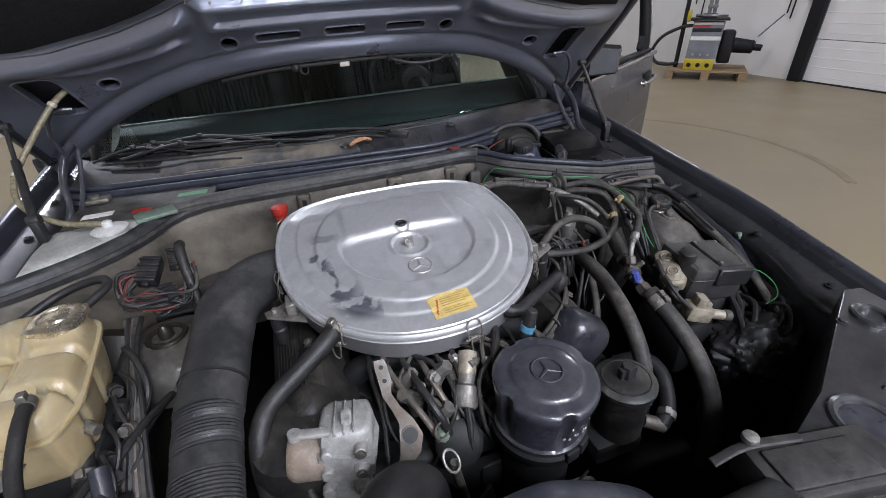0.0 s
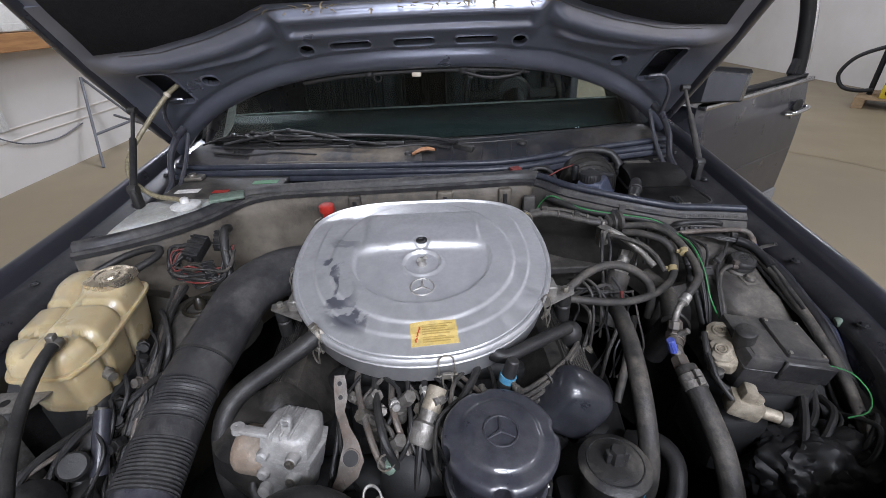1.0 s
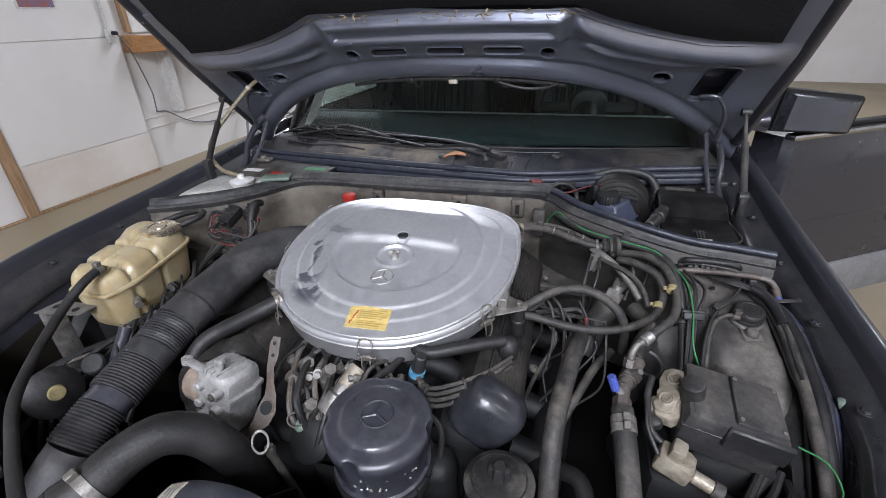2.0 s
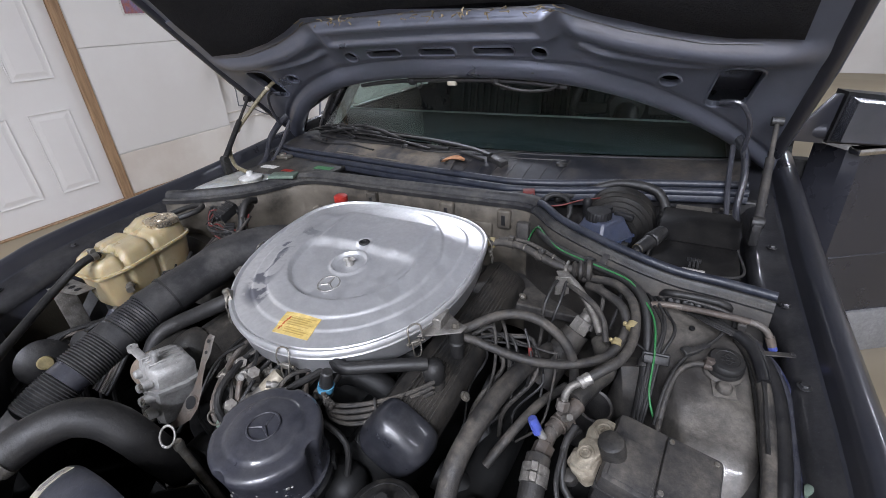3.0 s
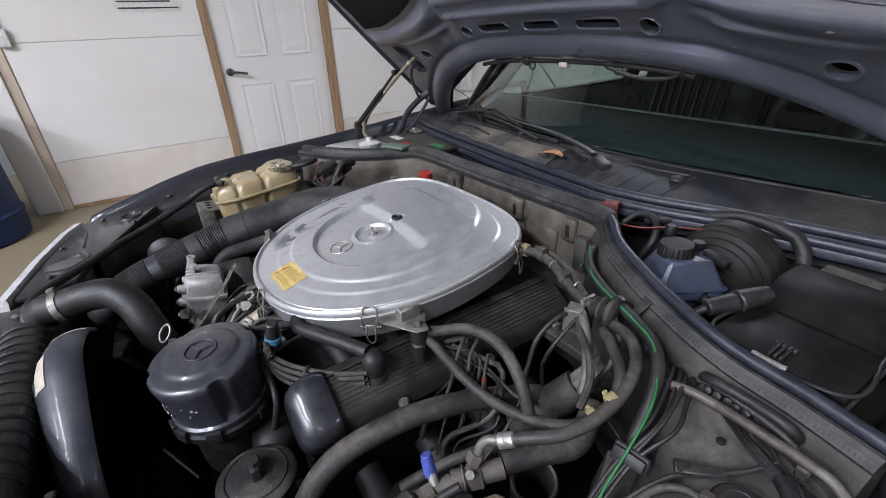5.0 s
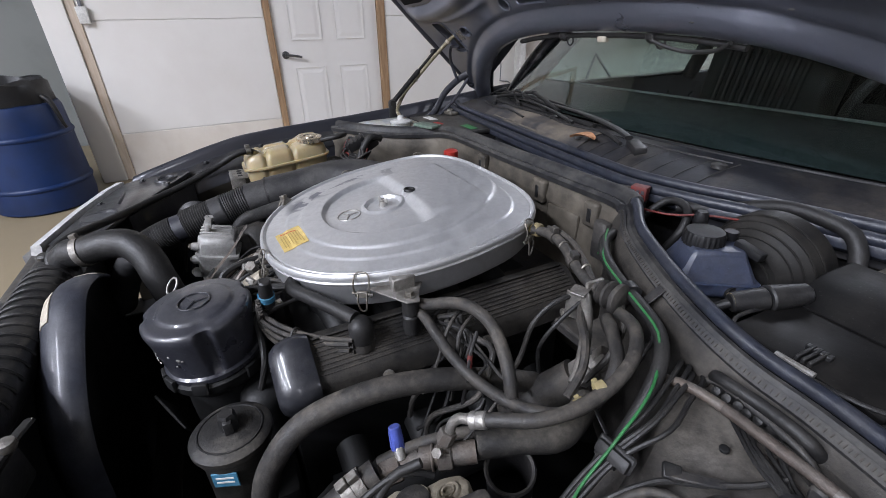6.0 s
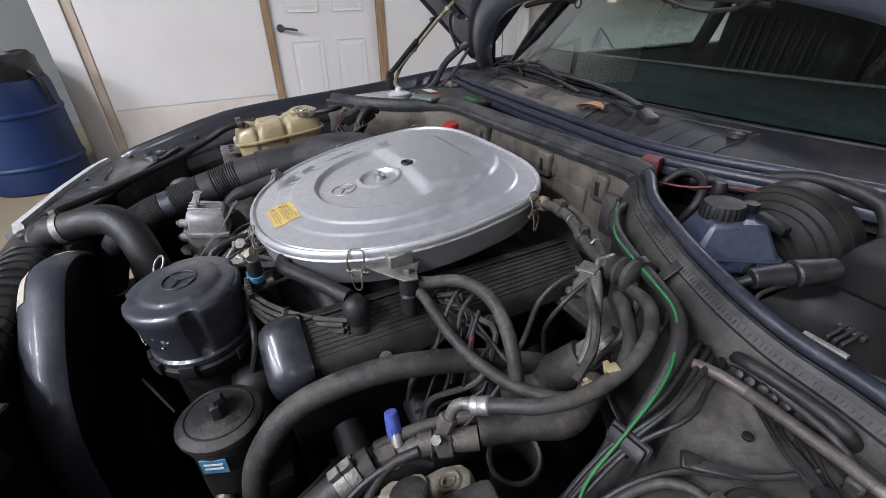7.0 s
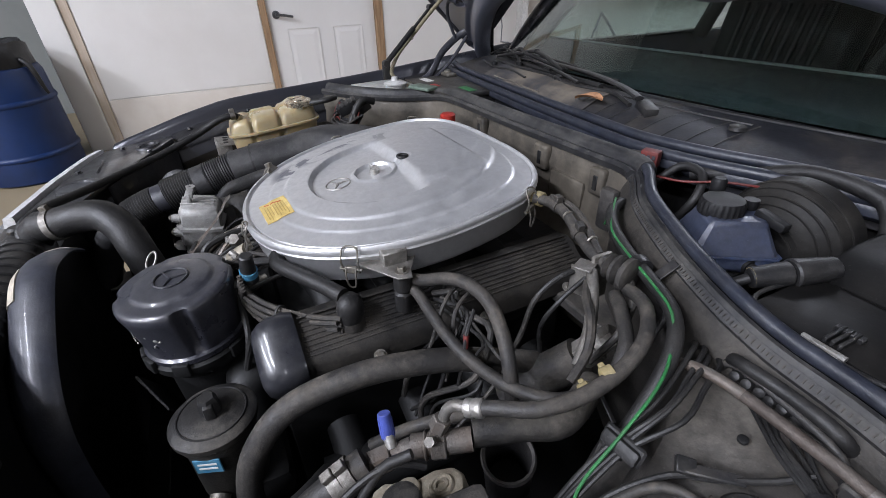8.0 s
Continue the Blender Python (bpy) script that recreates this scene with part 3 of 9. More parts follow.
part("conduit", box(WX + 0.012, WX + 0.028, -0.874, -0.856, 1.052, 3.0, 0.004), M_GREYMETAL, outlet2, "", False)

poster = thing("poster", WX, 1.49, 1.15, "small blue and red printed picture on the wall", "poster")
part("sheet", box(WX + 0.006, WX + 0.009, 1.375, 1.605, 1.15, 1.34), M_PAPER, poster, "", False)
part("print", box(WX + 0.009, WX + 0.0105, 1.388, 1.592, 1.16, 1.32), M_POSTER, poster, "", False)
notice = thing("wall_notice", WX, -0.13, 1.13, "printed notice with dark lines of small writing on the wall", "notice")
part("sheet", box(WX + 0.006, WX + 0.009, -0.31, 0.055, 1.12, 1.40), M_PAPER, notice, "", False)
for k in range(6):
    part("text_line", box(WX + 0.009, WX + 0.0105, -0.29, 0.035 - 0.04 * (k % 3), 1.136 + 0.035 * k, 1.144 + 0.035 * k), M_INK, notice, "", False)

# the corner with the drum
solo("wall_corner", box(-4.2, -4.1, -5.1, 2.4, 0, CEILING), M_GREENWALL, "grey-green wall, its paint darkened for a shaded corner", kind="structure", smooth=False)
solo("wall_return", box(-4.1, WX - 0.14, -1.08, -0.98, 0, CEILING), M_GREENWALL, "grey-green return wall, its paint darkened for the shaded corner", kind="structure", smooth=False)
DRX, DRY = -2.61, -1.32
drum = thing("plastic_drum", DRX, DRY, 0, "blue plastic drum with a black bag over its rim", "drum")
prof = [(0.225, 0.0), (0.243, 0.012), (0.25, 0.06), (0.25, 0.135), (0.257, 0.14), (0.26, 0.15), (0.257, 0.16), (0.25, 0.165), (0.247, 0.41), (0.254, 0.416), (0.256, 0.425), (0.252, 0.436), (0.246, 0.44), (0.243, 0.56), (0.232, 0.585), (0.20, 0.595)]
part("barrel", turned(prof, Matrix.Translation((DRX, DRY, 0)), 56), M_DRUM, drum)
rings = []
for k, (r, z) in enumerate([(0.218, 0.575), (0.222, 0.60), (0.217, 0.64), (0.219, 0.685), (0.214, 0.70), (0.20, 0.703), (0.19, 0.66)]):
    rings.append([((r + 0.005 * math.sin(7 * a + k) + 0.003 * math.sin(17 * a + 2 * k)) * math.cos(a) + DRX, (r + 0.005 * math.sin(7 * a + k)) * math.sin(a) + DRY, z + 0.008 * math.sin(5 * a + 2 * k)) for a in [2 * math.pi * j / 72 for j in range(72)]])
part("bag", skin(rings), M_BAG, drum, "wrinkled black bag liner")
part("bag_tail", pipe([(DRX + 0.10, DRY + 0.195, 0.625), (DRX + 0.11, DRY + 0.222, 0.60), (DRX + 0.115, DRY + 0.236, 0.55), (DRX + 0.105, DRY + 0.243, 0.48), (DRX + 0.095, DRY + 0.247, 0.45)], lambda u: 0.016 - 0.008 * u, 10, 0.01), M_BAG, drum, "hanging twist of black bag")

# the east side
EX = 6.2
solo("wall_east", join(box(EX, EX + 0.14, 3.5, 9.1, 0, CEILING), box(EX, EX + 0.14, -5.1, -0.3, 0, CEILING), box(EX, EX + 0.14, -0.3, 3.5, 3.0, CEILING)), M_WALL, "white painted workshop wall", kind="structure", smooth=False)
gate = thing("door_2", EX, 1.6, 0, "closed white sectional roller door with ribbed panels", "door", kind="structure")
for k in range(6):
    part("panel", box(EX + 0.03, EX + 0.07, -0.3, 3.35, 0.5 * k + 0.004, 0.5 * k + 0.496, 0.006), M_DOORWHITE, gate, "", False)
    for j in range(4):
        part("rib", box(EX + 0.027, EX + 0.034, -0.28, 3.33, 0.5 * k + 0.07 + 0.11 * j, 0.5 * k + 0.085 + 0.11 * j, 0.003, 1), M_DOORWHITE, gate, "", False)
part("track", box(EX - 0.06, EX + 0.02, 3.35, 3.5, 0, 3.0, 0.006), M_BLACKTRIM, gate, "dark vertical door track", False)
part("bottom_seal", box(EX + 0.02, EX + 0.075, -0.3, 3.35, 0.0, 0.02, 0.004), M_CABLE, gate, "", False)

# pallet and machine stand askew to the walls; x runs along their front, y to their back
ASKEW = Matrix.Translation((4.93, 4.36, 0)) @ pose(0, 0, 0, 0, 0, -47)
pallet = thing("wooden_pallet", 0, 0, 0, "low pale wooden pallet on the floor", "pallet")
for k in range(6):
    part("slat", box(0.0, 0.98, 0.13 * k, 0.11 + 0.13 * k, 0.10, 0.12, 0.003, 1), M_PALLET, pallet, "", False)
for xx in (0.0, 0.44, 0.88):
    for yy in (0.0, 0.34, 0.66):
        part("block", box(xx, xx + 0.10, yy, yy + 0.10, 0.018, 0.10, 0.004, 1), M_PALLET, pallet, "", False)
    part("runner", box(xx, xx + 0.10, 0.0, 0.76, 0.0, 0.018, 0.003, 1), M_PALLET, pallet, "", False)
pallet.matrix_basis = ASKEW
mach = thing("shop_machine", 0, 0, 0, "dark grey workshop machine with yellow base and black hose", "machine")
part("base", box(0.20, 0.56, 0.05, 0.42, 0.12, 0.265, 0.012), M_YELLOW, mach, "yellow base box")
for k in range(3):
    part("vent", rod((0.265 + 0.11 * k, 0.055, 0.185), (0.265 + 0.11 * k, 0.046, 0.185), 0.028, segs=18), M_BLACKTRIM, mach, "round black port")
    part("knob", rod((0.285 + 0.09 * k, 0.062, 0.315), (0.285 + 0.09 * k, 0.05, 0.315), 0.014), M_STICKER, mach)
# the front panel leans back
lean = [[(x0, y, z), (x1, y, z), (x1, 0.44, z), (x0, 0.44, z)] for x0, x1, y, z in ((0.205, 0.565, 0.06, 0.265), (0.21, 0.575, 0.10, 0.48), (0.215, 0.585, 0.15, 0.70))]
part("cabinet", skin(lean), M_GREYMETAL, mach, "", False)
part("display_band", box(0.215, 0.575, -0.004, 0.004, 0.0, 0.05, 0.003, 1, Matrix.Translation((0, 0.101, 0.485)) @ pose(0, 0, 0, -13, 0, 0)), M_PAPER, mach, "white lettered band", False)
part("control_band", box(0.22, 0.56, -0.004, 0.004, 0.0, 0.045, 0.003, 1, Matrix.Translation((0, 0.124, 0.585)) @ pose(0, 0, 0, -13, 0, 0)), M_BLACKTRIM, mach, "", False)
part("red_band", box(0.225, 0.43, -0.005, 0.004, 0.0, 0.03, 0.003, 1, Matrix.Translation((0, 0.136, 0.638)) @ pose(0, 0, 0, -13, 0, 0)), M_REDPAINT, mach, "", False)
part("white_band", box(0.225, 0.57, -0.004, 0.004, 0.0, 0.03, 0.003, 1, Matrix.Translation((0, 0.142, 0.668)) @ pose(0, 0, 0, -13, 0, 0)), M_PAPER, mach, "", False)
part("tray", box(0.17, 0.63, 0.10, 0.48, 0.72, 0.745, 0.008), M_BLACKTRIM, mach, "", False)
part("clamp_head", join(box(0.30, 0.48, 0.2, 0.36, 0.745, 0.80, 0.02), rod((0.22, 0.28, 0.775), (0.60, 0.28, 0.775), 0.018)), M_NICKEL, mach)
part("column", join(rod((0.37, 0.3, 0.80), (0.37, 0.3, 1.5), 0.022), rod((0.43, 0.3, 0.80), (0.43, 0.3, 1.5), 0.022), box(0.34, 0.46, 0.25, 0.35, 0.86, 0.90, 0.01)), M_CLADDING, mach, "pale twin column")
part("side_case", box(0.585, 0.74, 0.16, 0.42, 0.2, 0.60, 0.03, 3), M_BLACKTRIM, mach)
part("motor", join(rod((0.72, 0.3, 0.42), (0.98, 0.24, 0.40), 0.095, 0.08, 24, 0.015), rod((0.98, 0.24, 0.40), (1.07, 0.22, 0.395), 0.04, segs=18, bevel=0.006)), M_BLACKTRIM, mach)
part("arm", rod((1.0, 0.3, 0.52), (1.22, 0.34, 0.78), 0.009), M_GREYMETAL, mach)
part("hose", pipe([(0.22, 0.2, 0.66), (0.08, 0.2, 0.64), (-0.14, 0.22, 0.52), (-0.24, 0.24, 0.33), (-0.17, 0.25, 0.19), (-0.02, 0.25, 0.16), (0.12, 0.25, 0.18)], 0.022, 12, 0.03), M_CABLE, mach, "thick black hose")
part("lever_post", join(rod((0.1, 0.32, 0.12), (0.1, 0.34, 1.0), 0.028), box(0.075, 0.125, 0.29, 0.33, 0.66, 0.80, 0.008)), M_BLACKTRIM, mach)
part("tool_grip", box(0.12, 0.17, 0.28, 0.33, 0.70, 0.84, 0.01), M_YELLOW, mach, "worn yellow grip")
mach.matrix_basis = ASKEW
rack = thing("tool_rack", EX, 4.9, 1.0, "thin rail with dark hand tools hanging on a white wall", "tool rack")
part("rail", box(EX - 0.02, EX, 3.3, 5.6, 1.06, 1.075, 0.003), M_GREYMETAL, rack, "", False)
for yy, dz in ((3.72, 0.34), (3.78, 0.28), (5.0, 0.22), (5.12, 0.36), (5.26, 0.18)):
    part("tool", join(rod((EX - 0.03, yy, 1.06), (EX - 0.03, yy + 0.01, 1.06 - dz), 0.009, segs=8), box(EX - 0.05, EX - 0.02, yy - 0.03, yy + 0.03, 1.0, 1.04, 0.008)), M_BLACKTRIM, rack)
cl = []
for z in (0.93, 0.96, 1.0, 1.06, 1.14, 1.24):
    cl.append([(EX - 0.05 + 0.018 * math.sin(2.1 * a + 9 * z), 3.40 + 0.028 * a, z + 0.008 * math.sin(3 * a)) for a in range(7)] + [(EX - 0.035 + 0.018 * math.sin(2.1 * a + 9 * z), 3.40 + 0.028 * a, z + 0.008 * math.sin(3 * a)) for a in range(6, -1, -1)])
solo("hanging_cloth", skin(cl), M_BLUECLOTH, "blue cloth hanging on the wall", "cloth")

# a folded trestle leaning by the wall beyond the step
tres = thing("metal_trestle", RX + 0.1, 3.3, 0, "thin dark metal trestle leaning against a white wall", "trestle")
for p, q in (((RX + 0.30, 2.75, 0.0), (RX + 0.03, 3.25, 0.62)), ((RX + 0.30, 3.65, 0.0), (RX + 0.03, 3.25, 0.62)), ((RX + 0.20, 2.95, 0.22), (RX + 0.20, 3.5, 0.22)), ((RX + 0.16, 3.30, 0.30), (RX + 0.16, 3.75, 0.10))):
    part("leg", rod(p, q, 0.011, segs=10), M_GREYMETAL, tres)

# housings for the added, unseen tubes
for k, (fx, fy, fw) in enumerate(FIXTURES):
    fl = thing("added_ceiling_light", fx, fy, CEILING - 0.1, "unseen white fluorescent batten added on the ceiling for light", "light", "ceiling lights")
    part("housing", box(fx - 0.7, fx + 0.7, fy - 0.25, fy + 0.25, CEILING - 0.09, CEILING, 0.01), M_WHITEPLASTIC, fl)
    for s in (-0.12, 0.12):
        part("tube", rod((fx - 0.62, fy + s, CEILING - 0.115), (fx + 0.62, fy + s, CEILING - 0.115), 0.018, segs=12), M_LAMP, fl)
ROOM = set(scene.collection.objects)


# ---- the car ----
car = thing("car", 0, 1.2, 0, "dark grey saloon car, hood raised, front door open", "car")


FENDER_TOP = {1: ([-0.75, -0.6, -0.41, -0.28, -0.08, 0.07, 0.28, 0.75], [0.735, 0.75, 0.778, 0.80, 0.838, 0.86, 0.892, 0.955]),
              -1: ([-0.75, -0.6, -0.54, -0.36, -0.25, -0.13, 0.14, 0.28, 0.75], [0.765, 0.782, 0.797, 0.848, 0.872, 0.882, 0.90, 0.912, 0.955])}


def fender_top(y, s=1):
    return float(np.interp(y, *FENDER_TOP[s]))


def fender_in(y):
    return float(np.interp(y, [-0.75, -0.55, -0.16, 0.28, 0.75], [0.69, 0.695, 0.715, 0.70, 0.70]))


def fender(s):
    rings = []
    for k in range(41):
        y = -0.585 + 1.425 * k / 40
        nose = smoothstep(-0.535, -0.585, y)
        zt, xi = fender_top(y, s) - 0.045 * nose ** 2, fender_in(y)
        w = 0.028 * smoothstep(-0.35, -0.2, y) * smoothstep(0.2, 0.1, y) if s > 0 else 0.0
        sec = [(xi - 0.004 + w, 0.42), (xi - 0.004 + w, zt - 0.062), (xi + 0.003 + w, zt - 0.05), (xi + 0.012 + w, zt - 0.043), (xi + 0.047, zt - 0.039), (xi + 0.054, zt - 0.034), (xi + 0.058, zt - 0.02), (xi + 0.061, zt - 0.008), (xi + 0.066, zt - 0.002), (xi + 0.073, zt), (xi + 0.080, zt - 0.001),
               (xi + 0.089, zt - 0.006), (xi + 0.099, zt - 0.017), (xi + 0.110, zt - 0.036), (xi + 0.124, zt - 0.065), (xi + 0.142, zt - 0.11), (0.895 - 0.05 * nose, zt - 0.2), (0.91 - 0.06 * nose, 0.6), (0.905 - 0.06 * nose, 0.36), (0.89 - 0.06 * nose, 0.36), (0.88 - 0.06 * nose, 0.58), (xi + 0.1, zt - 0.15), (xi + 0.05, zt - 0.12), (xi + 0.012, 0.42)]
        rings.append([(s * x, y, z) for x, z in sec])
    return part("fender", skin(rings), M_PAINT, car)


for s in (1, -1):
    f = fender(s)
    led = []
    for k in range(40):
        y = -0.55 + 1.1 * k / 39
        zt, xi = fender_top(y, s), fender_in(y)
        w = 0.028 * smoothstep(-0.35, -0.2, y) * smoothstep(0.2, 0.1, y) if s > 0 else 0.0
        led.append([(s * (xi + a), y, zt + b) for a, b in ((w - 0.0065, -0.072), (w - 0.0065, -0.062), (w + 0.0012, -0.0485), (w + 0.0115, -0.0412), (0.0465, -0.0372), (0.050, -0.0352), (0.050, -0.0395), (w + 0.012, -0.045), (w - 0.003, -0.062), (w - 0.003, -0.072))])
    part("wing_flange", skin(led), M_LEDGE, f, "dusty grey flange inside the wing")
    for k in range(7):
        y = -0.52 + 0.165 * k
        p = (s * (fender_in(y) + 0.03), y, fender_top(y, s) - 0.036)
        part("bolt", bolt(p, (p[0], p[1], p[2] + 1), 0.006, 0.004), M_LEDGE, f)
    # inner wing with the strut tower
    rings = []
    for k in range(36):
        y = -0.62 + 0.035 * k
        t = math.exp(-((y - 0.02) / 0.13) ** 2)
        zt, xi = fender_top(y, s), fender_in(y)
        top = zt - 0.075
        sec = []
        for j in range(18):
            u = j / 17
            x = xi - 0.002 - u * (0.10 + 0.14 * t)
            z = top - 0.02 * u + (0.02 * math.sin(math.pi * min(1, u * 1.1))) * t - (1 - t) * (0.02 + 0.42 * smoothstep(0.0, 0.35, u)) - 0.40 * smoothstep(0.84, 1.0, u) * t - 0.03 * t
            sec.append((s * x, y, max(0.36, z)))
        rings.append(sec)
    part("inner_wing", skin(rings, False), M_BAY if s > 0 else M_OILY, car, "dusty inner wing with strut tower")

# pressed panel over the tower beside the bulkhead
rings = []
for k in range(40):
    y = -0.20 + 0.325 * k / 39
    zt = float(np.interp(y, [-0.2, -0.12, -0.06, 0.0, 0.06, 0.125], [0.655, 0.733, 0.760, 0.776, 0.800, 0.812]))
    xl = float(np.interp(y, [-0.2, -0.12, -0.03, 0.03, 0.1, 0.125], [0.615, 0.60, 0.575, 0.548, 0.52, 0.51]))
    row = []
    for j in range(34):
        x = 0.708 - (0.708 - xl + 0.035) * j / 33
        z = zt - 0.13 * smoothstep(xl + 0.012, xl - 0.035, x) - 0.012 * smoothstep(0.68, 0.708, x)
        z += 0.007 * math.exp(-((x - 0.645) ** 2 + (y - 0.003) ** 2) / 0.06 ** 2)
        z += 0.004 * smoothstep(0.006, -0.006, (x - 0.60) * 0.5 + (y + 0.015)) - 0.006 * math.exp(-((x - 0.665) / 0.02) ** 2 - ((y - 0.085) / 0.025) ** 2)
        z += 0.0035 * noise.noise((x * 28, y * 28, 1.7)) + 0.0012 * noise.noise((x * 90, y * 90, 4.2))
        row.append((x, y, z))
    rings.append(row)
part("tower_panel", skin(rings, False), M_TOWER, car, "dusty pressed panel over the strut tower")

# front cross panels with the headlamp recesses
for s in (1, -1):
    outline = [(s * x, y) for x, y in ((0.35, -0.664), (0.52, -0.628), (0.66, -0.586), (0.712, -0.562), (0.722, -0.50), (0.716, -0.405), (0.68, -0.398), (0.44, -0.528), (0.35, -0.56))][::s]
    pan = join(plate(outline, 0.0, 0.012, 0.003),
               torus(0.036, 0.007, Matrix.Translation((s * 0.445, -0.582, 0.012)), 28, 8), torus(0.024, 0.006, Matrix.Translation((s * 0.655, -0.458, 0.012)), 24, 8),
               box(min(s * 0.52, s * 0.62), max(s * 0.52, s * 0.62), -0.56, -0.552, 0.008, 0.016, 0.003, 1), *[bolt((s * bx, by, 0.012), (s * bx, by, 1), 0.006, 0.004) for bx, by in ((0.60, -0.45), (0.69, -0.52), (0.56, -0.60), (0.40, -0.61))])
    # the side of the headlamp box falls away into the bay
    pan = join(pan, skin([[(s * x, y, zz) for x, y in ((0.676, -0.402), (0.680, -0.398), (0.446, -0.525), (0.441, -0.53))] for zz in (-0.35, -0.002)]))
    for v in pan.verts:
        v.co.z += 0.766 + 0.10 * (v.co.y + 0.5) + 0.02 * (s < 0)
    fp = part("front_panel", pan, M_FRONTPANEL, car, "dusty metal panel over the headlamp")
    part("cap", turned([(0.0, 0), (0.038, 0.0), (0.04, 0.003), (0.0, 0.001)], Matrix.Translation((s * 0.445, -0.582, 0.770 + 0.02 * (s < 0))), 24, False), M_PLASTIC_BL, fp)
    lipz = 0.02 * (s < 0)
    lamp = [[(s * x, y, z0), (s * x, y, z1), (s * x + s * 0.012, y - 0.05, z1 - 0.004), (s * x + s * 0.012, y - 0.05, z0)] for x, y, z0, z1 in ((0.36, -0.668, 0.56, 0.742 + lipz), (0.52, -0.633, 0.56, 0.745 + lipz), (0.66, -0.592, 0.56, 0.75 + lipz), (0.715, -0.568, 0.56, 0.752 + lipz))]
    part("headlamp", skin(lamp), M_CLADDING, car, "pale headlamp housing")
    trim = [[(s * x, y, z), (s * x, y - 0.002, z + 0.006), (s * x + s * 0.004, y - 0.018, z + 0.004), (s * x + s * 0.006, y - 0.024, z - 0.016), (s * x, y - 0.004, z - 0.02)] for x, y, z in ((0.34, -0.670, 0.762 + lipz), (0.52, -0.634, 0.765 + lipz), (0.66, -0.592, 0.769 + lipz), (0.712, -0.566, 0.771 + lipz))]
    part("headlamp_trim", skin(trim), M_WHITETRIM, car, "bright strip along the headlamp edge")
part("bumper", box(-0.92, 0.92, -0.92, -0.76, 0.34, 0.56, 0.04, 3), M_CLADDING, car)
part("cross_member", box(-0.45, 0.45, -0.70, -0.64, 0.70, 0.765, 0.01), M_BAY, car, "dusty front cross member")
# black panels added so that no lit floor shows through the bay
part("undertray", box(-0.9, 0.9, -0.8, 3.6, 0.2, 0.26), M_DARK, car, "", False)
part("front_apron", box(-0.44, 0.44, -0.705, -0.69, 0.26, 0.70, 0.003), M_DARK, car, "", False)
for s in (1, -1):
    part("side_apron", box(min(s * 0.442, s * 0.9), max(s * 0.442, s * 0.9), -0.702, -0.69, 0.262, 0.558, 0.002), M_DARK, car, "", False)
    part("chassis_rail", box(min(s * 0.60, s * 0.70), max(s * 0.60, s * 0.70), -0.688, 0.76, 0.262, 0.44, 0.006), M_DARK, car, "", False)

# bulkhead with its rubber seal
SEAL = [(-0.70, 0.045, 0.888), (-0.64, 0.065, 0.890), (-0.57, 0.115, 0.888), (-0.51, 0.19, 0.884), (-0.465, 0.27, 0.884), (-0.41, 0.298, 0.89), (-0.326, 0.302, 0.895), (-0.07, 0.296, 0.897), (0.16, 0.292, 0.90),
        (0.25, 0.288, 0.902), (0.295, 0.266, 0.902), (0.345, 0.22, 0.894), (0.42, 0.18, 0.885), (0.475, 0.158, 0.878), (0.53, 0.142, 0.87), (0.58, 0.136, 0.862), (0.64, 0.13, 0.86), (0.715, 0.115, 0.858)]
C = curve_points(SEAL, 0.012)


def sweep(C, section):
    """A section of (out, up) pairs drawn along a line; out is to the front."""
    rings = []
    for i, c in enumerate(C):
        d = (C[min(i + 1, len(C) - 1)] - C[max(i - 1, 0)])
        n = Vector((d.y, -d.x, 0)).normalized()
        rings.append([c + n * a + Vector((0, 0, b)) for a, b in section])
    return skin(rings)


def tube_section(a, b, r, n=14):
    return [(a + r * math.cos(2 * math.pi * k / n), b + r * math.sin(2 * math.pi * k / n)) for k in range(n)]


CL, CR = [c for c in C if c.x < 0.287], [c for c in C if c.x > 0.282]
bulk = part("bulkhead", sweep(CL, ((0.010, -0.006), (0.016, -0.012), (0.019, -0.036), (0.022, -0.048), (0.018, -0.066), (0.022, -0.1), (0.024, -0.35), (0.0, -0.35), (-0.004, -0.1), (-0.006, -0.012))), M_FIREWALL, car, "stained beige-grey bulkhead panel")
part("side_bulkhead", sweep(CR, ((0.010, -0.006), (0.016, -0.012), (0.025, -0.028), (0.030, -0.044), (0.0325, -0.058), (0.032, -0.072), (0.030, -0.1), (0.030, -0.35), (0.0, -0.35), (-0.004, -0.1), (-0.006, -0.012))), M_FIREWALL_DK, bulk, "dusty sloping side of the bulkhead, in a darker copy of its metal")
part("seal", sweep(CL, ((0.022, -0.016), (0.024, -0.006), (0.018, -0.001), (0.009, -0.003), (0.007, 0.002), (0.005, 0.008), (0.0, 0.0115), (-0.006, 0.013), (-0.012, 0.0115), (-0.016, 0.005), (-0.016, -0.002), (-0.011, -0.009), (-0.004, -0.014))), M_SEAL_DUSTY, bulk, "dusty black double-lipped rubber seal")
part("seal", sweep(CR, tube_section(-0.003, 0.003, 0.0078)), M_SEAL, bulk, "bulging black rubber seal")
part("seal_lip", sweep(CR, ((0.019, -0.018), (0.021, -0.013), (0.014, -0.006), (0.0125, -0.008), (0.009, -0.0025), (0.003, -0.003), (0.002, -0.014))), M_SEAL_DUSTY, bulk, "dusty lower lip of the seal")
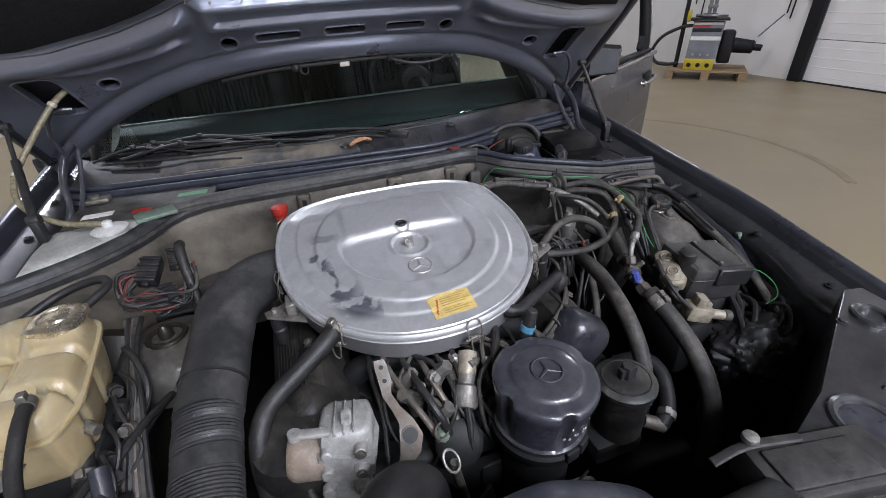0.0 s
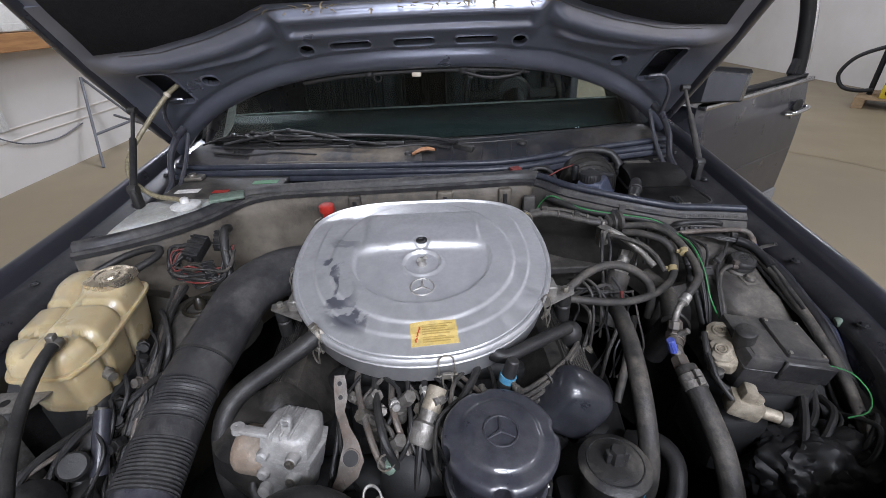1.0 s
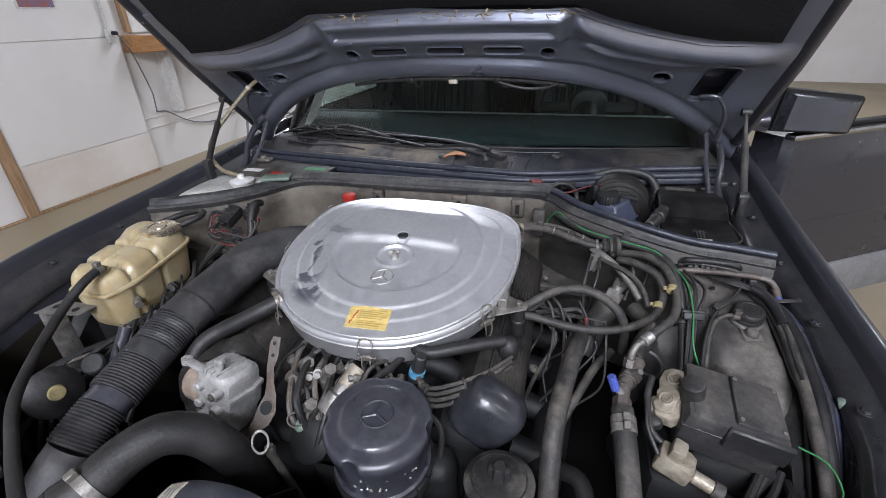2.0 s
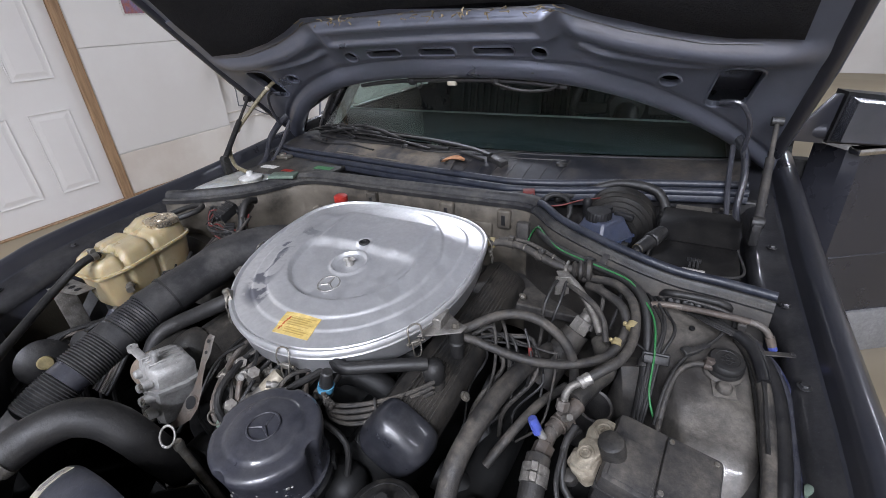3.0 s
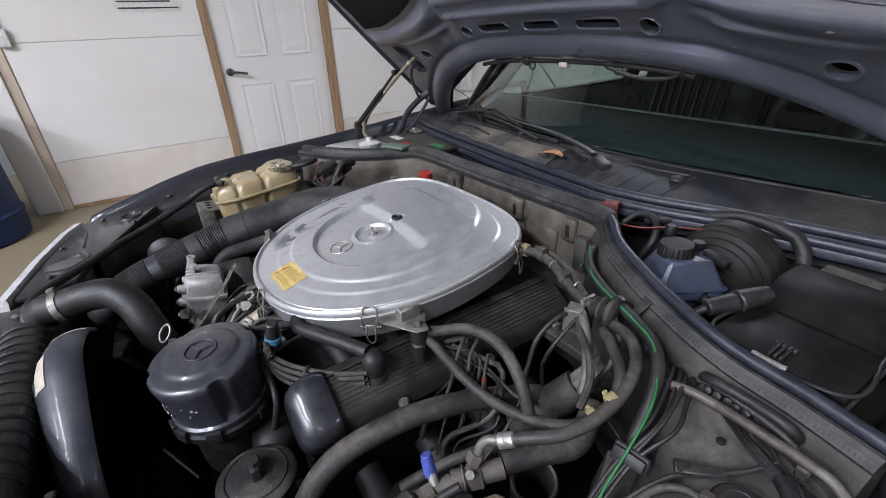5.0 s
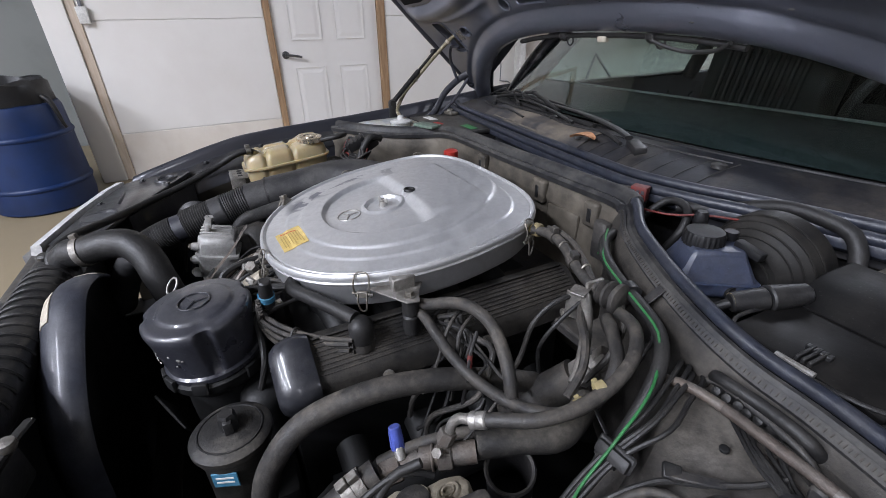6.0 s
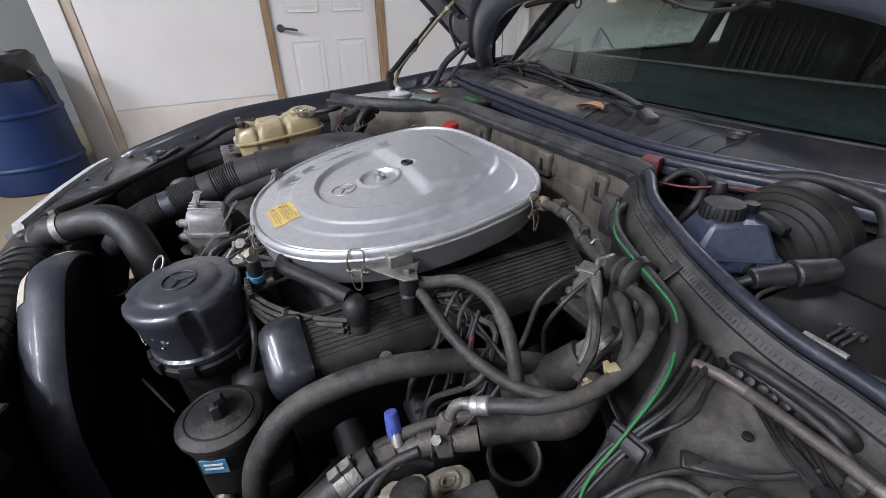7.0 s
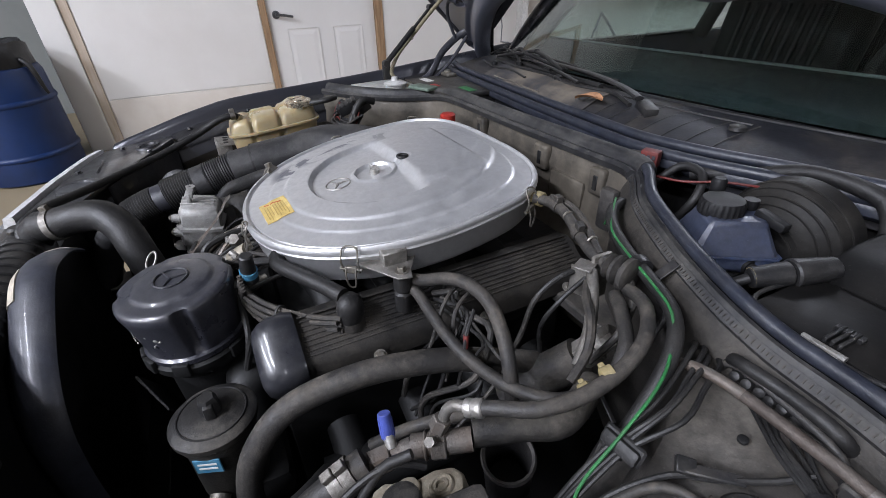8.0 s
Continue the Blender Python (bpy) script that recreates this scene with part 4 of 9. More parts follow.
# the serrated clip line below the seal
SC = curve_points([c for c in CR], 0.0042)
for i in range(2, len(SC) - 2):
    d = SC[i + 1] - SC[i - 1]
    n = Vector((d.y, -d.x, 0)).normalized()
    p = SC[i] + n * 0.0178 + Vector((0, 0, -0.0093))
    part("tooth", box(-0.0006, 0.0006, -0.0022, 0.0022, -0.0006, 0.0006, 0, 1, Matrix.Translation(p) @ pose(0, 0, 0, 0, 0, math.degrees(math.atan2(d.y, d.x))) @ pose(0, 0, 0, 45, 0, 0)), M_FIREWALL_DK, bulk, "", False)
# pressed pockets and brackets on the bulkhead
for x, w in ((0.055, 0.020), (0.205, 0.017), (-0.17, 0.016)):
    part("bracket", box(x - w, x + w, 0.262, 0.280, 0.832, 0.880, 0.006, 3), M_FIREWALL, bulk, "pressed pocket")
    # black strip for the dark inside the pocket slot
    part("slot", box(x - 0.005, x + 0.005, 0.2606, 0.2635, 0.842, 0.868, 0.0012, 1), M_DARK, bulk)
for x in (-0.06, 0.13):
    part("pressing", box(x - 0.045, x + 0.045, 0.266, 0.274, 0.79, 0.842, 0.006, 2), M_FIREWALL, bulk)
part("bracket", box(0.245, 0.275, 0.232, 0.25, 0.80, 0.87, 0.006), M_BAY, bulk)

part("pocket_rim", pipe([(0.548, 0.112, 0.81), (0.552, 0.106, 0.828), (0.57, 0.102, 0.836), (0.61, 0.096, 0.836), (0.645, 0.09, 0.834), (0.662, 0.087, 0.826), (0.666, 0.086, 0.81)], 0.0036, 10), M_BAY, bulk, "raised rim of a pressed pocket")
part("clip_plate", box(-0.007, 0.007, -0.013, 0.013, -0.001, 0.0012, 0.0005, 1, pose(0.448, 0.138, 0.864, 45, 0, -25)), M_BAY, bulk, "small metal clip plate", False)
# well behind the bulkhead
part("well_floor", box(-0.72, 0.72, 0.14, 0.52, 0.70, 0.72, 0.004), M_BAY, car, "", False)
part("well_back", box(-0.72, 0.72, 0.47, 0.49, 0.70, 0.885, 0.004), M_BAY, car, "", False)

# scuttle panel with its seal, up to the glass
COWL = [(-0.70, 0.48, 0.912), (-0.65, 0.472, 0.905), (-0.5, 0.452, 0.904), (-0.35, 0.432, 0.905), (-0.15, 0.405, 0.906), (0.0, 0.388, 0.907), (0.12, 0.376, 0.907), (0.2, 0.372, 0.907), (0.3, 0.388, 0.908), (0.40, 0.418, 0.91), (0.5, 0.44, 0.912), (0.6, 0.452, 0.916), (0.69, 0.46, 0.92)]
CC = curve_points(COWL, 0.015)


def glass_base(x):
    return 0.515 + 0.12 * (x / 0.68) ** 2 + (0.03 * smoothstep(0, 0.5, -x)), 0.938 - 0.012 * (x / 0.68) ** 2


cowl_rings = []
for c in CC:
    gy, gz = glass_base(c.x)
    cowl_rings.append([(c.x, c.y + (gy + 0.03 - c.y) * u, c.z - 0.006 + (gz - c.z + 0.006) * u + 0.012 * math.sin(math.pi * u)) for u in [j / 8 for j in range(9)]] + [(c.x, gy + 0.03, gz - 0.05), (c.x, c.y, c.z - 0.05)])
cowl = part("scuttle_panel", skin(cowl_rings), M_COWL, car, "dusty black scuttle panel")
part("seal", join(sweep(CC, tube_section(-0.006, 0.004, 0.0085)), sweep(CC, tube_section(0.013, -0.008, 0.0095)), sweep(CC, ((0.018, -0.012), (0.0215, -0.018), (0.021, -0.028), (0.014, -0.034), (0.008, -0.028), (0.004, -0.008)))), M_SEAL, cowl, "black rubber scuttle seal")


def cowl_at(x, u):
    """A place on the scuttle panel, from its seal (0) to the glass (1)."""
    y0 = float(np.interp(x, [c.x for c in CC], [c.y for c in CC]))
    z0 = float(np.interp(x, [c.x for c in CC], [c.z for c in CC]))
    gy, gz = glass_base(x)
    return Vector((x, y0 + (gy + 0.03 - y0) * u, z0 - 0.006 + (gz - z0 + 0.006) * u + 0.012 * math.sin(math.pi * u)))


# grille field with broad cross ribs
for k in range(7):
    x = 0.035 + 0.042 * k
    part("grille_rib", pipe([cowl_at(x, 0.10), cowl_at(x + 0.006, 0.35), cowl_at(x + 0.014, 0.66)], 0.0015, 6), M_PLASTIC, cowl)
part("grille_rib", pipe([cowl_at(-0.18 + 0.047 * k, 0.66) for k in range(11)], 0.0024, 6, 0.02), M_PLASTIC, cowl)
rows = []
for k in range(25):
    x = -0.50 + 0.50 * k / 24
    rows.append([cowl_at(x, u) + Vector((0, 0, h)) for u, h in ((0.10, -0.003), (0.13, 0.003), (0.3, 0.0042), (0.5, 0.004), (0.60, 0.003), (0.62, -0.003))])
part("intake_cover", skin(rows), M_COWLDUST, cowl, "tan dust-covered intake cover")
part("rear_lip", pipe([cowl_at(-0.66 + 0.066 * k, 0.87) for k in range(21)], 0.004, 8, 0.02), M_BLACKTRIM, cowl)
for x, u in ((-0.035, 0.35), (0.285, 0.5)):
    part("knob", turned([(0.014, 0), (0.013, 0.006), (0.008, 0.009)], Matrix.Translation(cowl_at(x, u)), 18), M_PLASTIC, cowl)
part("tan_strip", sweep([cowl_at(-0.44 + 0.02 * k, 0.2) for k in range(14)], ((0.007, -0.001), (0.005, 0.0025), (-0.005, 0.0025), (-0.007, -0.001))), M_FIREWALL, cowl, "dusty tan strip")

# hoses and linkage lying on the scuttle
for k, pts in enumerate((((0.08, 0.45), (0.0, 0.62), (-0.12, 0.55), (-0.25, 0.62), (-0.42, 0.55), (-0.6, 0.6)), ((-0.05, 0.72), (-0.2, 0.78), (-0.38, 0.74), (-0.55, 0.8)), ((-0.30, 0.35), (-0.42, 0.42), (-0.5, 0.36), (-0.62, 0.42)))):
    part("scuttle_hose", pipe([cowl_at(x, u) + Vector((0, 0, 0.004)) for x, u in pts], (0.0045, 0.006, 0.0035)[k], 8, 0.02), M_RUBBER_DK, cowl, "thin black hose on the scuttle")
for x, u, r in ((-0.2, 0.62, 0.011), (-0.45, 0.7, 0.013), (-0.55, 0.45, 0.009)):
    part("hose_joint", turned([(r, 0), (r, 0.008), (r * 0.6, 0.011)], Matrix.Translation(cowl_at(x, u)), 14), M_PLASTIC, cowl)

# wheels
for wx, wy in ((0.78, -0.05), (-0.78, -0.05), (0.78, 2.9), (-0.78, 2.9)):
    q = 1 if wx > 0 else -1
    wz = 0.473 - 0.03 * wx
    wh = part("wheel", turned([(0.19, -0.1), (0.275, -0.1), (0.297, -0.07), (0.30, 0.0), (0.297, 0.07), (0.275, 0.1), (0.19, 0.1)], along((wx, wy, wz), (wx + q, wy, wz)), 40), M_RUBBER_DK, car, "black road tyre")
    part("rim", turned([(0.18, 0.09), (0.19, 0.07), (0.12, 0.05), (0.04, 0.06)], along((wx, wy, wz), (wx + q, wy, wz)), 32), M_ALU_CLEAN, wh, "alloy rim")

# windscreen
rings = []
for v in range(9):
    u = v / 8
    rings.append([(x * (1 - 0.16 * u), glass_base(x)[0] + 0.02 + 0.52 * u - 0.04 * math.sin(math.pi * u), glass_base(x)[1] + 0.005 + 0.42 * u + 0.02 * math.sin(math.pi * u)) for x in [-0.68 + 1.36 * k / 24 for k in range(25)]])
inner = [[(x, y + 0.003, z - 0.004) for x, y, z in r] for r in rings]
bm = skin([a + b[::-1] for a, b in zip(rings, inner)])
glass = part("windscreen", bm, M_GLASS, car, "tinted laminated windscreen")
glass.visible_shadow = False
for s in (1, -1):
    a = [Vector(r[-1 if s > 0 else 0]) for r in rings]
    part("pillar", pipe([a[0] + Vector((s * 0.012, 0.01, -0.03)), a[2], a[4], a[6], a[8] + Vector((0, 0.03, 0.01))], 0.026, 12, 0.03), M_PAINT, car)
    part("pillar_trim", pipe([(s * 0.70, 0.73, 0.89), (s * 0.68, 0.80, 0.962), (s * 0.668, 0.92, 1.08), (s * 0.625, 1.10, 1.24), (s * 0.58, 1.21, 1.33)], 0.036, 12, 0.03, 0.7), M_CREAM if s < 0 else M_PLASTIC, car)
top = rings[8]
roof = []
for k in range(8):
    u = k / 7
    roof.append([(x, y + 1.25 * u, z + 0.045 * math.sin(math.pi * u) - 0.05 * u * u + 0.01) for x, y, z in top])
roof_in = [[(x, y, z - 0.03) for x, y, z in r] for r in roof]
part("roof", skin([a + b[::-1] for a, b in zip(roof, roof_in)]), M_PAINT, car)
# cabin sides below the windows, bulkhead towards the cabin, rear
part("side_left", box(-0.91, -0.86, 0.84, 3.4, 0.33, 0.92, 0.015), M_PAINT, car)
part("side_right", box(0.86, 0.91, 1.95, 3.4, 0.33, 0.92, 0.015), M_PAINT, car)
part("sill", box(0.78, 0.9, 0.75, 1.95, 0.26, 0.4, 0.015), M_PAINT, car)
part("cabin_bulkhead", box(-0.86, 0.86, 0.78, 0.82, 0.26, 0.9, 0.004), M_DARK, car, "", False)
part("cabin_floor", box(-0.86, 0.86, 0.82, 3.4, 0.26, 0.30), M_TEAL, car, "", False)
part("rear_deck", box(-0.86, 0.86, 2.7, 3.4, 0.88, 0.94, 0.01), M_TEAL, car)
part("trunk", box(-0.9, 0.9, 3.4, 4.2, 0.33, 0.95, 0.05, 3), M_PAINT, car)
for s in (1, -1):
    part("centre_pillar", pipe([(s * 0.84, 1.9, 0.9), (s * 0.75, 1.93, 1.15), (s * 0.62, 1.96, 1.4)], 0.035, 10, 0.05), M_BLACKTRIM, car)
    part("rear_pillar", pipe([(s * 0.84, 3.1, 0.9), (s * 0.72, 2.9, 1.15), (s * 0.6, 2.55, 1.38)], 0.07, 10, 0.05), M_PAINT, car)
part("window_ledge", box(-0.89, -0.84, 0.95, 1.95, 0.915, 0.93, 0.005), M_CHROME, car, "bright window ledge strip")
pane = part("side_glass", skin([[(-0.84 + 0.16 * u, y, 0.93 + 0.38 * u) for u in (0, 0.5, 1)] + [(-0.845 + 0.16 * u, y, 0.93 + 0.38 * u) for u in (1, 0.5, 0)] for y in (0.97, 1.4, 1.88)]), M_GLASS, car, "tinted side window")
pane.visible_shadow = False
# dashboard with a padded rear lip
rings, lip = [], []
for x in [-0.8 + 1.6 * k / 20 for k in range(21)]:
    gy, gz = glass_base(x)
    # the lip slants to follow a light line in the windscreen
    yl, zl = 0.825 - 0.085 * x, 0.975 + 0.014 * x
    gy = min(gy, yl - 0.12)
    rings.append([(x, gy + 0.07, 0.92), (x, (gy + yl) / 2 + 0.03, 0.952), (x, yl - 0.03, zl - 0.007), (x, yl, zl), (x, yl + 0.02, zl - 0.008), (x, yl + 0.035, zl - 0.05), (x, 0.97, 0.80), (x, 0.97, 0.6), (x, 0.84, 0.6), (x, gy + 0.07, 0.85)])
    lip.append((x, yl + 0.004, zl + 0.001))
# strip put in for the light line; the dash has no such trim
part("dash_trim", pipe(lip, 0.0042, 8, 0.05), M_CHROME_DULL, car, "bright strip for a light line at the dashboard edge")
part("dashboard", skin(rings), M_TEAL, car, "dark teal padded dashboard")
wheel_m = pose(0.37, 1.12, 0.95, 62, 0, 0)
part("steering_wheel", join(torus(0.19, 0.014, wheel_m, 40, 10), turned([(0.075, -0.02), (0.08, 0.0), (0.06, 0.02)], wheel_m, 24), box(-0.18, 0.18, -0.02, 0.02, -0.012, 0.008, 0.005, 2, wheel_m)), M_BLACKTRIM, car, "dark four-spoke steering wheel")
part("steering_column", rod((0.37, 0.9, 0.85), (0.37, 1.1, 0.945), 0.04), M_BLACKTRIM, car)


def seat(name, x, y, w):
    st = part(name, join(box(x - w, x + w, y - 0.5, y + 0.05, 0.34, 0.56, 0.06, 3), box(x - w, x + w, -0.07, 0.07, 0, 0.62, 0.05, 3, pose(0, y + 0.06, 0.5, -14, 0, 0))), M_SEAT, car, "near-black teal pleated leather seat")
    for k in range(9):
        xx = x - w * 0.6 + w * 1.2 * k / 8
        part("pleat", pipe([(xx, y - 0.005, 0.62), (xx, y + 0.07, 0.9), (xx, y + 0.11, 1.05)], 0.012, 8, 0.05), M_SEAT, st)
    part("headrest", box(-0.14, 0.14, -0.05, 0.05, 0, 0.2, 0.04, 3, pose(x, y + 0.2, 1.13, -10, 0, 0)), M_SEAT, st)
    return st


seat("front_seat", -0.38, 1.62, 0.26)
seat("front_seat", 0.38, 1.62, 0.26)
seat("rear_seat", -0.36, 2.6, 0.34)
seat("rear_seat", 0.36, 2.6, 0.34)
part("inside_mirror", box(-0.12, 0.12, 0.98, 1.01, 1.26, 1.32, 0.01), M_BLACKTRIM, car)

# wipers lying low along the foot of the glass
def over(x, u, h):
    return cowl_at(x, u) + Vector((0, 0, h))


wip = part("wiper", pipe([over(0.10, 0.45, 0.02), over(0.04, 0.58, 0.022), over(-0.08, 0.76, 0.024), over(-0.24, 0.88, 0.022), over(-0.42, 0.95, 0.018)], lambda u: 0.0095 - 0.004 * u, 8, 0.02, 0.5), M_PLASTIC, car, "black wiper arm")
part("blade", join(pipe([over(-0.02, 0.86, 0.014), over(-0.3, 1.02, 0.014), over(-0.58, 1.0, 0.012)], 0.0045, 8, 0.03, 1.5), pipe([over(-0.12, 0.88, 0.022), over(-0.28, 0.98, 0.024), over(-0.46, 1.0, 0.02)], 0.0032, 8, 0.03)), M_RUBBER_DK, wip, "black rubber wiper blade")
part("pivot_cap", box(-0.030, 0.030, -0.013, 0.013, 0, 0.018, 0.004, 2, pose(0.118, 0.458, 0.925, 0, 6, -30)), M_PLASTIC, wip)
wip2 = part("wiper", pipe([over(-0.10, 0.55, 0.012), over(-0.22, 0.64, 0.02), over(-0.36, 0.72, 0.02), over(-0.52, 0.70, 0.016)], lambda u: 0.0055 - 0.002 * u, 8, 0.02, 0.6), M_PLASTIC, car, "black wiper arm")
for k, (x0, u0, x1, u1) in enumerate(((-0.26, 0.72, -0.62, 0.86), (-0.34, 0.84, -0.66, 0.72), (-0.42, 0.62, -0.64, 0.94), (-0.30, 0.94, -0.60, 0.62), (-0.38, 0.90, -0.66, 0.84), (-0.46, 0.76, -0.67, 0.60), (-0.22, 0.82, -0.58, 0.92))):
    mid = over((x0 + x1) / 2, (u0 + u1) / 2, 0.02 + 0.003 * k)
    part("linkage", pipe([over(x0, u0, 0.012), mid, over(x1, u1, 0.012)], 0.0062 - 0.0012 * (k % 3), 8, 0.02, 0.8), M_RUBBER_DK, wip2, "thin black wiper linkage rod")
    part("joint", turned([(0.008, 0), (0.0085, 0.004), (0.006, 0.008)], Matrix.Translation(mid), 14), M_PLASTIC, wip2)

# ---- hood, standing open ----
HY, HZ = -0.72, 0.694


def hood_at(x, v, h=0.0):
    h = h + 0.032 * (x / 0.65) ** 2
    return Vector((x, 0.458 + HY * v - HZ * h, 1.138 + HZ * v + HY * h))


def hood_edge(x):
    return 0.008 - 0.21 * (abs(x) / 0.66) ** 3


def hood_half(v):
    return 0.752 - 0.06 * max(0.0, v - 0.1)


def pad_edge(x):
    return float(np.interp(abs(x), [0, 0.28, 0.34, 0.43, 0.55, 0.66], [0.258, 0.256, 0.228, 0.195, 0.17, 0.175]))


def eased(x, xs, ys, w=0.03):
    """A broken line through (xs, ys), rounded off over a width of w."""
    return sum(float(np.interp(x + w * (k - 3) / 3, xs, ys)) for k in range(7)) / 7


def hood_relief(x, v):
    a = abs(x)
    w = v - hood_edge(x)
    roll = max(0.0, math.sin(math.pi * min(1.0, max(0.0, w / 0.078))))
    h = 0.015 * roll ** 0.8 - 0.010 * smoothstep(0.014, 0.0, w)
    h += 0.010 * smoothstep(0.066, 0.1, w)
    # cross beam
    inside = 1 - smoothstep(0.268, 0.30, a)
    h += 0.020 * smoothstep(0.152, 0.168, v) * (1 - smoothstep(0.222, 0.236, v)) * inside
    h -= 0.007 * smoothstep(0.176, 0.186, v) * (1 - smoothstep(0.205, 0.214, v)) * (1 - smoothstep(0.25, 0.266, a))
    # wings that sweep out to the hinges
    r1 = eased(a, [0.28, 0.33, 0.40, 0.47, 0.57, 0.67, 0.76], [0.20, 0.182, 0.157, 0.14, 0.126, 0.128, 0.14])
    on = smoothstep(0.285, 0.34, a)
    on *= 1 - smoothstep(0.64, 0.74, a)
    h += 0.020 * on * (smoothstep(r1 + 0.04, r1 + 0.004, v) if v > r1 else smoothstep(r1 - 0.045, r1 - 0.002, v))
    r2 = eased(a, [0.30, 0.38, 0.48, 0.57, 0.7], [0.13, 0.118, 0.10, 0.092, 0.09])
    h += 0.013 * math.exp(-((v - r2) / 0.011) ** 2) * smoothstep(0.30, 0.36, a) * (1 - smoothstep(0.50, 0.62, a))
    h -= 0.010 * math.exp(-((a - 0.335) / 0.035) ** 2 - ((v - 0.12) / 0.05) ** 2)
    h -= 0.012 * math.exp(-((a - 0.65) / 0.06) ** 2 - ((v - 0.02) / 0.06) ** 2)
    return h


def rounded_rect(dx, dy, w, hgt, r):
    qx, qy = abs(dx) - w + r, abs(dy) - hgt + r
    return math.hypot(max(qx, 0), max(qy, 0)) + min(max(qx, qy), 0) - r


def hood_hole(x, v):
    a = abs(x)
    d = math.hypot(a - 0.246, v - 0.112) - 0.0185
    for c in (-0.144, 0.002, 0.144):
        d = min(d, rounded_rect(x - c, v - 0.119, 0.049, 0.0125, 0.012))
    d = min(d, math.hypot(a - 0.502, (v - 0.042) * 1.15) - 0.021)
    d = min(d, rounded_rect(a - 0.615 - (v - 0.025) * 0.12, v - 0.025, 0.037, 0.062, 0.02))
    return d


NX, NV = 340, 96
bm = bmesh.new()
grid = []
flat_places = {}
for j in range(NV + 1):
    row = []
    for i in range(NX + 1):
        x = -1 + 2 * i / NX
        vv = j / NV
        xx = x * 0.752
        lo = hood_edge(xx)
        v = lo + (0.30 - lo) * vv
        xx = x * hood_half(v)
        # edge loops slide onto the rims of the holes
        for _ in range(3):
            d = hood_hole(xx, v)
            if abs(d) < 0.0034:
                e = 1e-4
                gx, gv = (hood_hole(xx + e, v) - d) / e, (hood_hole(xx, v + e) - d) / e
                g = gx * gx + gv * gv
                if g > 0.1:
                    xx, v = xx - d * gx / g, v - d * gv / g
        vert = bm.verts.new(hood_at(xx, v, hood_relief(xx, v)))
        flat_places[vert] = (xx, v)
        row.append(vert)
    grid.append(row)
for j in range(NV):
    for i in range(NX):
        q = (grid[j][i], grid[j][i + 1], grid[j + 1][i + 1], grid[j + 1][i])
        cx = sum(flat_places[w][0] for w in q) / 4
        cv = sum(flat_places[w][1] for w in q) / 4
        if hood_hole(cx, cv) > 0:
            bm.faces.new(q)
for w in [w for w in bm.verts if not w.link_faces]:
    bm.verts.remove(w)
edges = [e for e in bm.edges if e.is_boundary]
r = bmesh.ops.extrude_edge_only(bm, edges=edges)
bmesh.ops.translate(bm, verts=[g for g in r["geom"] if isinstance(g, bmesh.types.BMVert)], vec=(0, HZ * 0.014, -HY * 0.014))
hood = part("hood", bm, M_PAINT_IN, car, "raised hood with pressed inner frame", crisp=72)
# outer skin
rings = []
for j in range(25):
    row = []
    for i in range(41):
        x = -1 + 2 * i / 40
        lo = hood_edge(x * 0.752)
        v = lo + (1.12 - lo) * j / 24
        row.append(hood_at(x * (hood_half(v) + 0.004), v - 0.004, -0.036))
    rings.append(row)
out2 = [[p + Vector((0, HZ * 0.004, -HY * 0.004)) for p in r] for r in rings]
part("outer_skin", skin([a + b[::-1] for a, b in zip(rings, out2)]), M_PAINT, hood)
# felt pad
rings = []
for j in range(29):
    row = []
    for i in range(61):
        x = -1 + 2 * i / 60
        pe = pad_edge(x * 0.64)
        v = pe + (1.02 - pe) * j / 28
        edge = min(1.0, j / 1.5, (28 - j) / 1.5, i / 1.5, (60 - i) / 1.5)
        row.append(hood_at(x * (hood_half(v) - 0.065), v, 0.018 + 0.008 * edge + 0.004 * noise.noise((x * 6, v * 12, 0))))
    rings.append(row)
part("insulation_pad", skin([r + [p + Vector((0, HZ * 0.02, -HY * 0.02)) for p in r[::-1]] for r in rings]), M_PAD, hood, "black felt insulation pad with torn edge")
part("pad_wire", pipe([hood_at(x, pad_edge(x) - 0.004, 0.026) for x in [-0.63 + 1.26 * k / 30 for k in range(31)]], 0.0014, 6, 0.02), M_NICKEL, hood)
rnd6 = random.Random(12)
for k in range(46):
    x = rnd6.choice((rnd6.uniform(-0.30, -0.14), rnd6.uniform(-0.14, 0.05), rnd6.uniform(0.0, 0.31), rnd6.uniform(0.1, 0.31)))
    c = hood_at(x, 0.250 + rnd6.uniform(-0.006, 0.010), 0.028 + rnd6.uniform(0, 0.008))
    L = rnd6.uniform(0.004, 0.020)
    bend = [c + Vector((rnd6.uniform(-L, L), rnd6.uniform(-0.004, 0.004), rnd6.uniform(-0.005, 0.005))), c, c + Vector((rnd6.uniform(-L, L), rnd6.uniform(-0.006, 0.004), rnd6.uniform(-0.010, 0.003)))]
    part("foam_shred", pipe(bend, lambda u: 0.0028 - 0.0018 * abs(u - 0.4), 6, 0.004, 0.4), M_PADTORN, hood, "frayed tan foam along the pad edge")
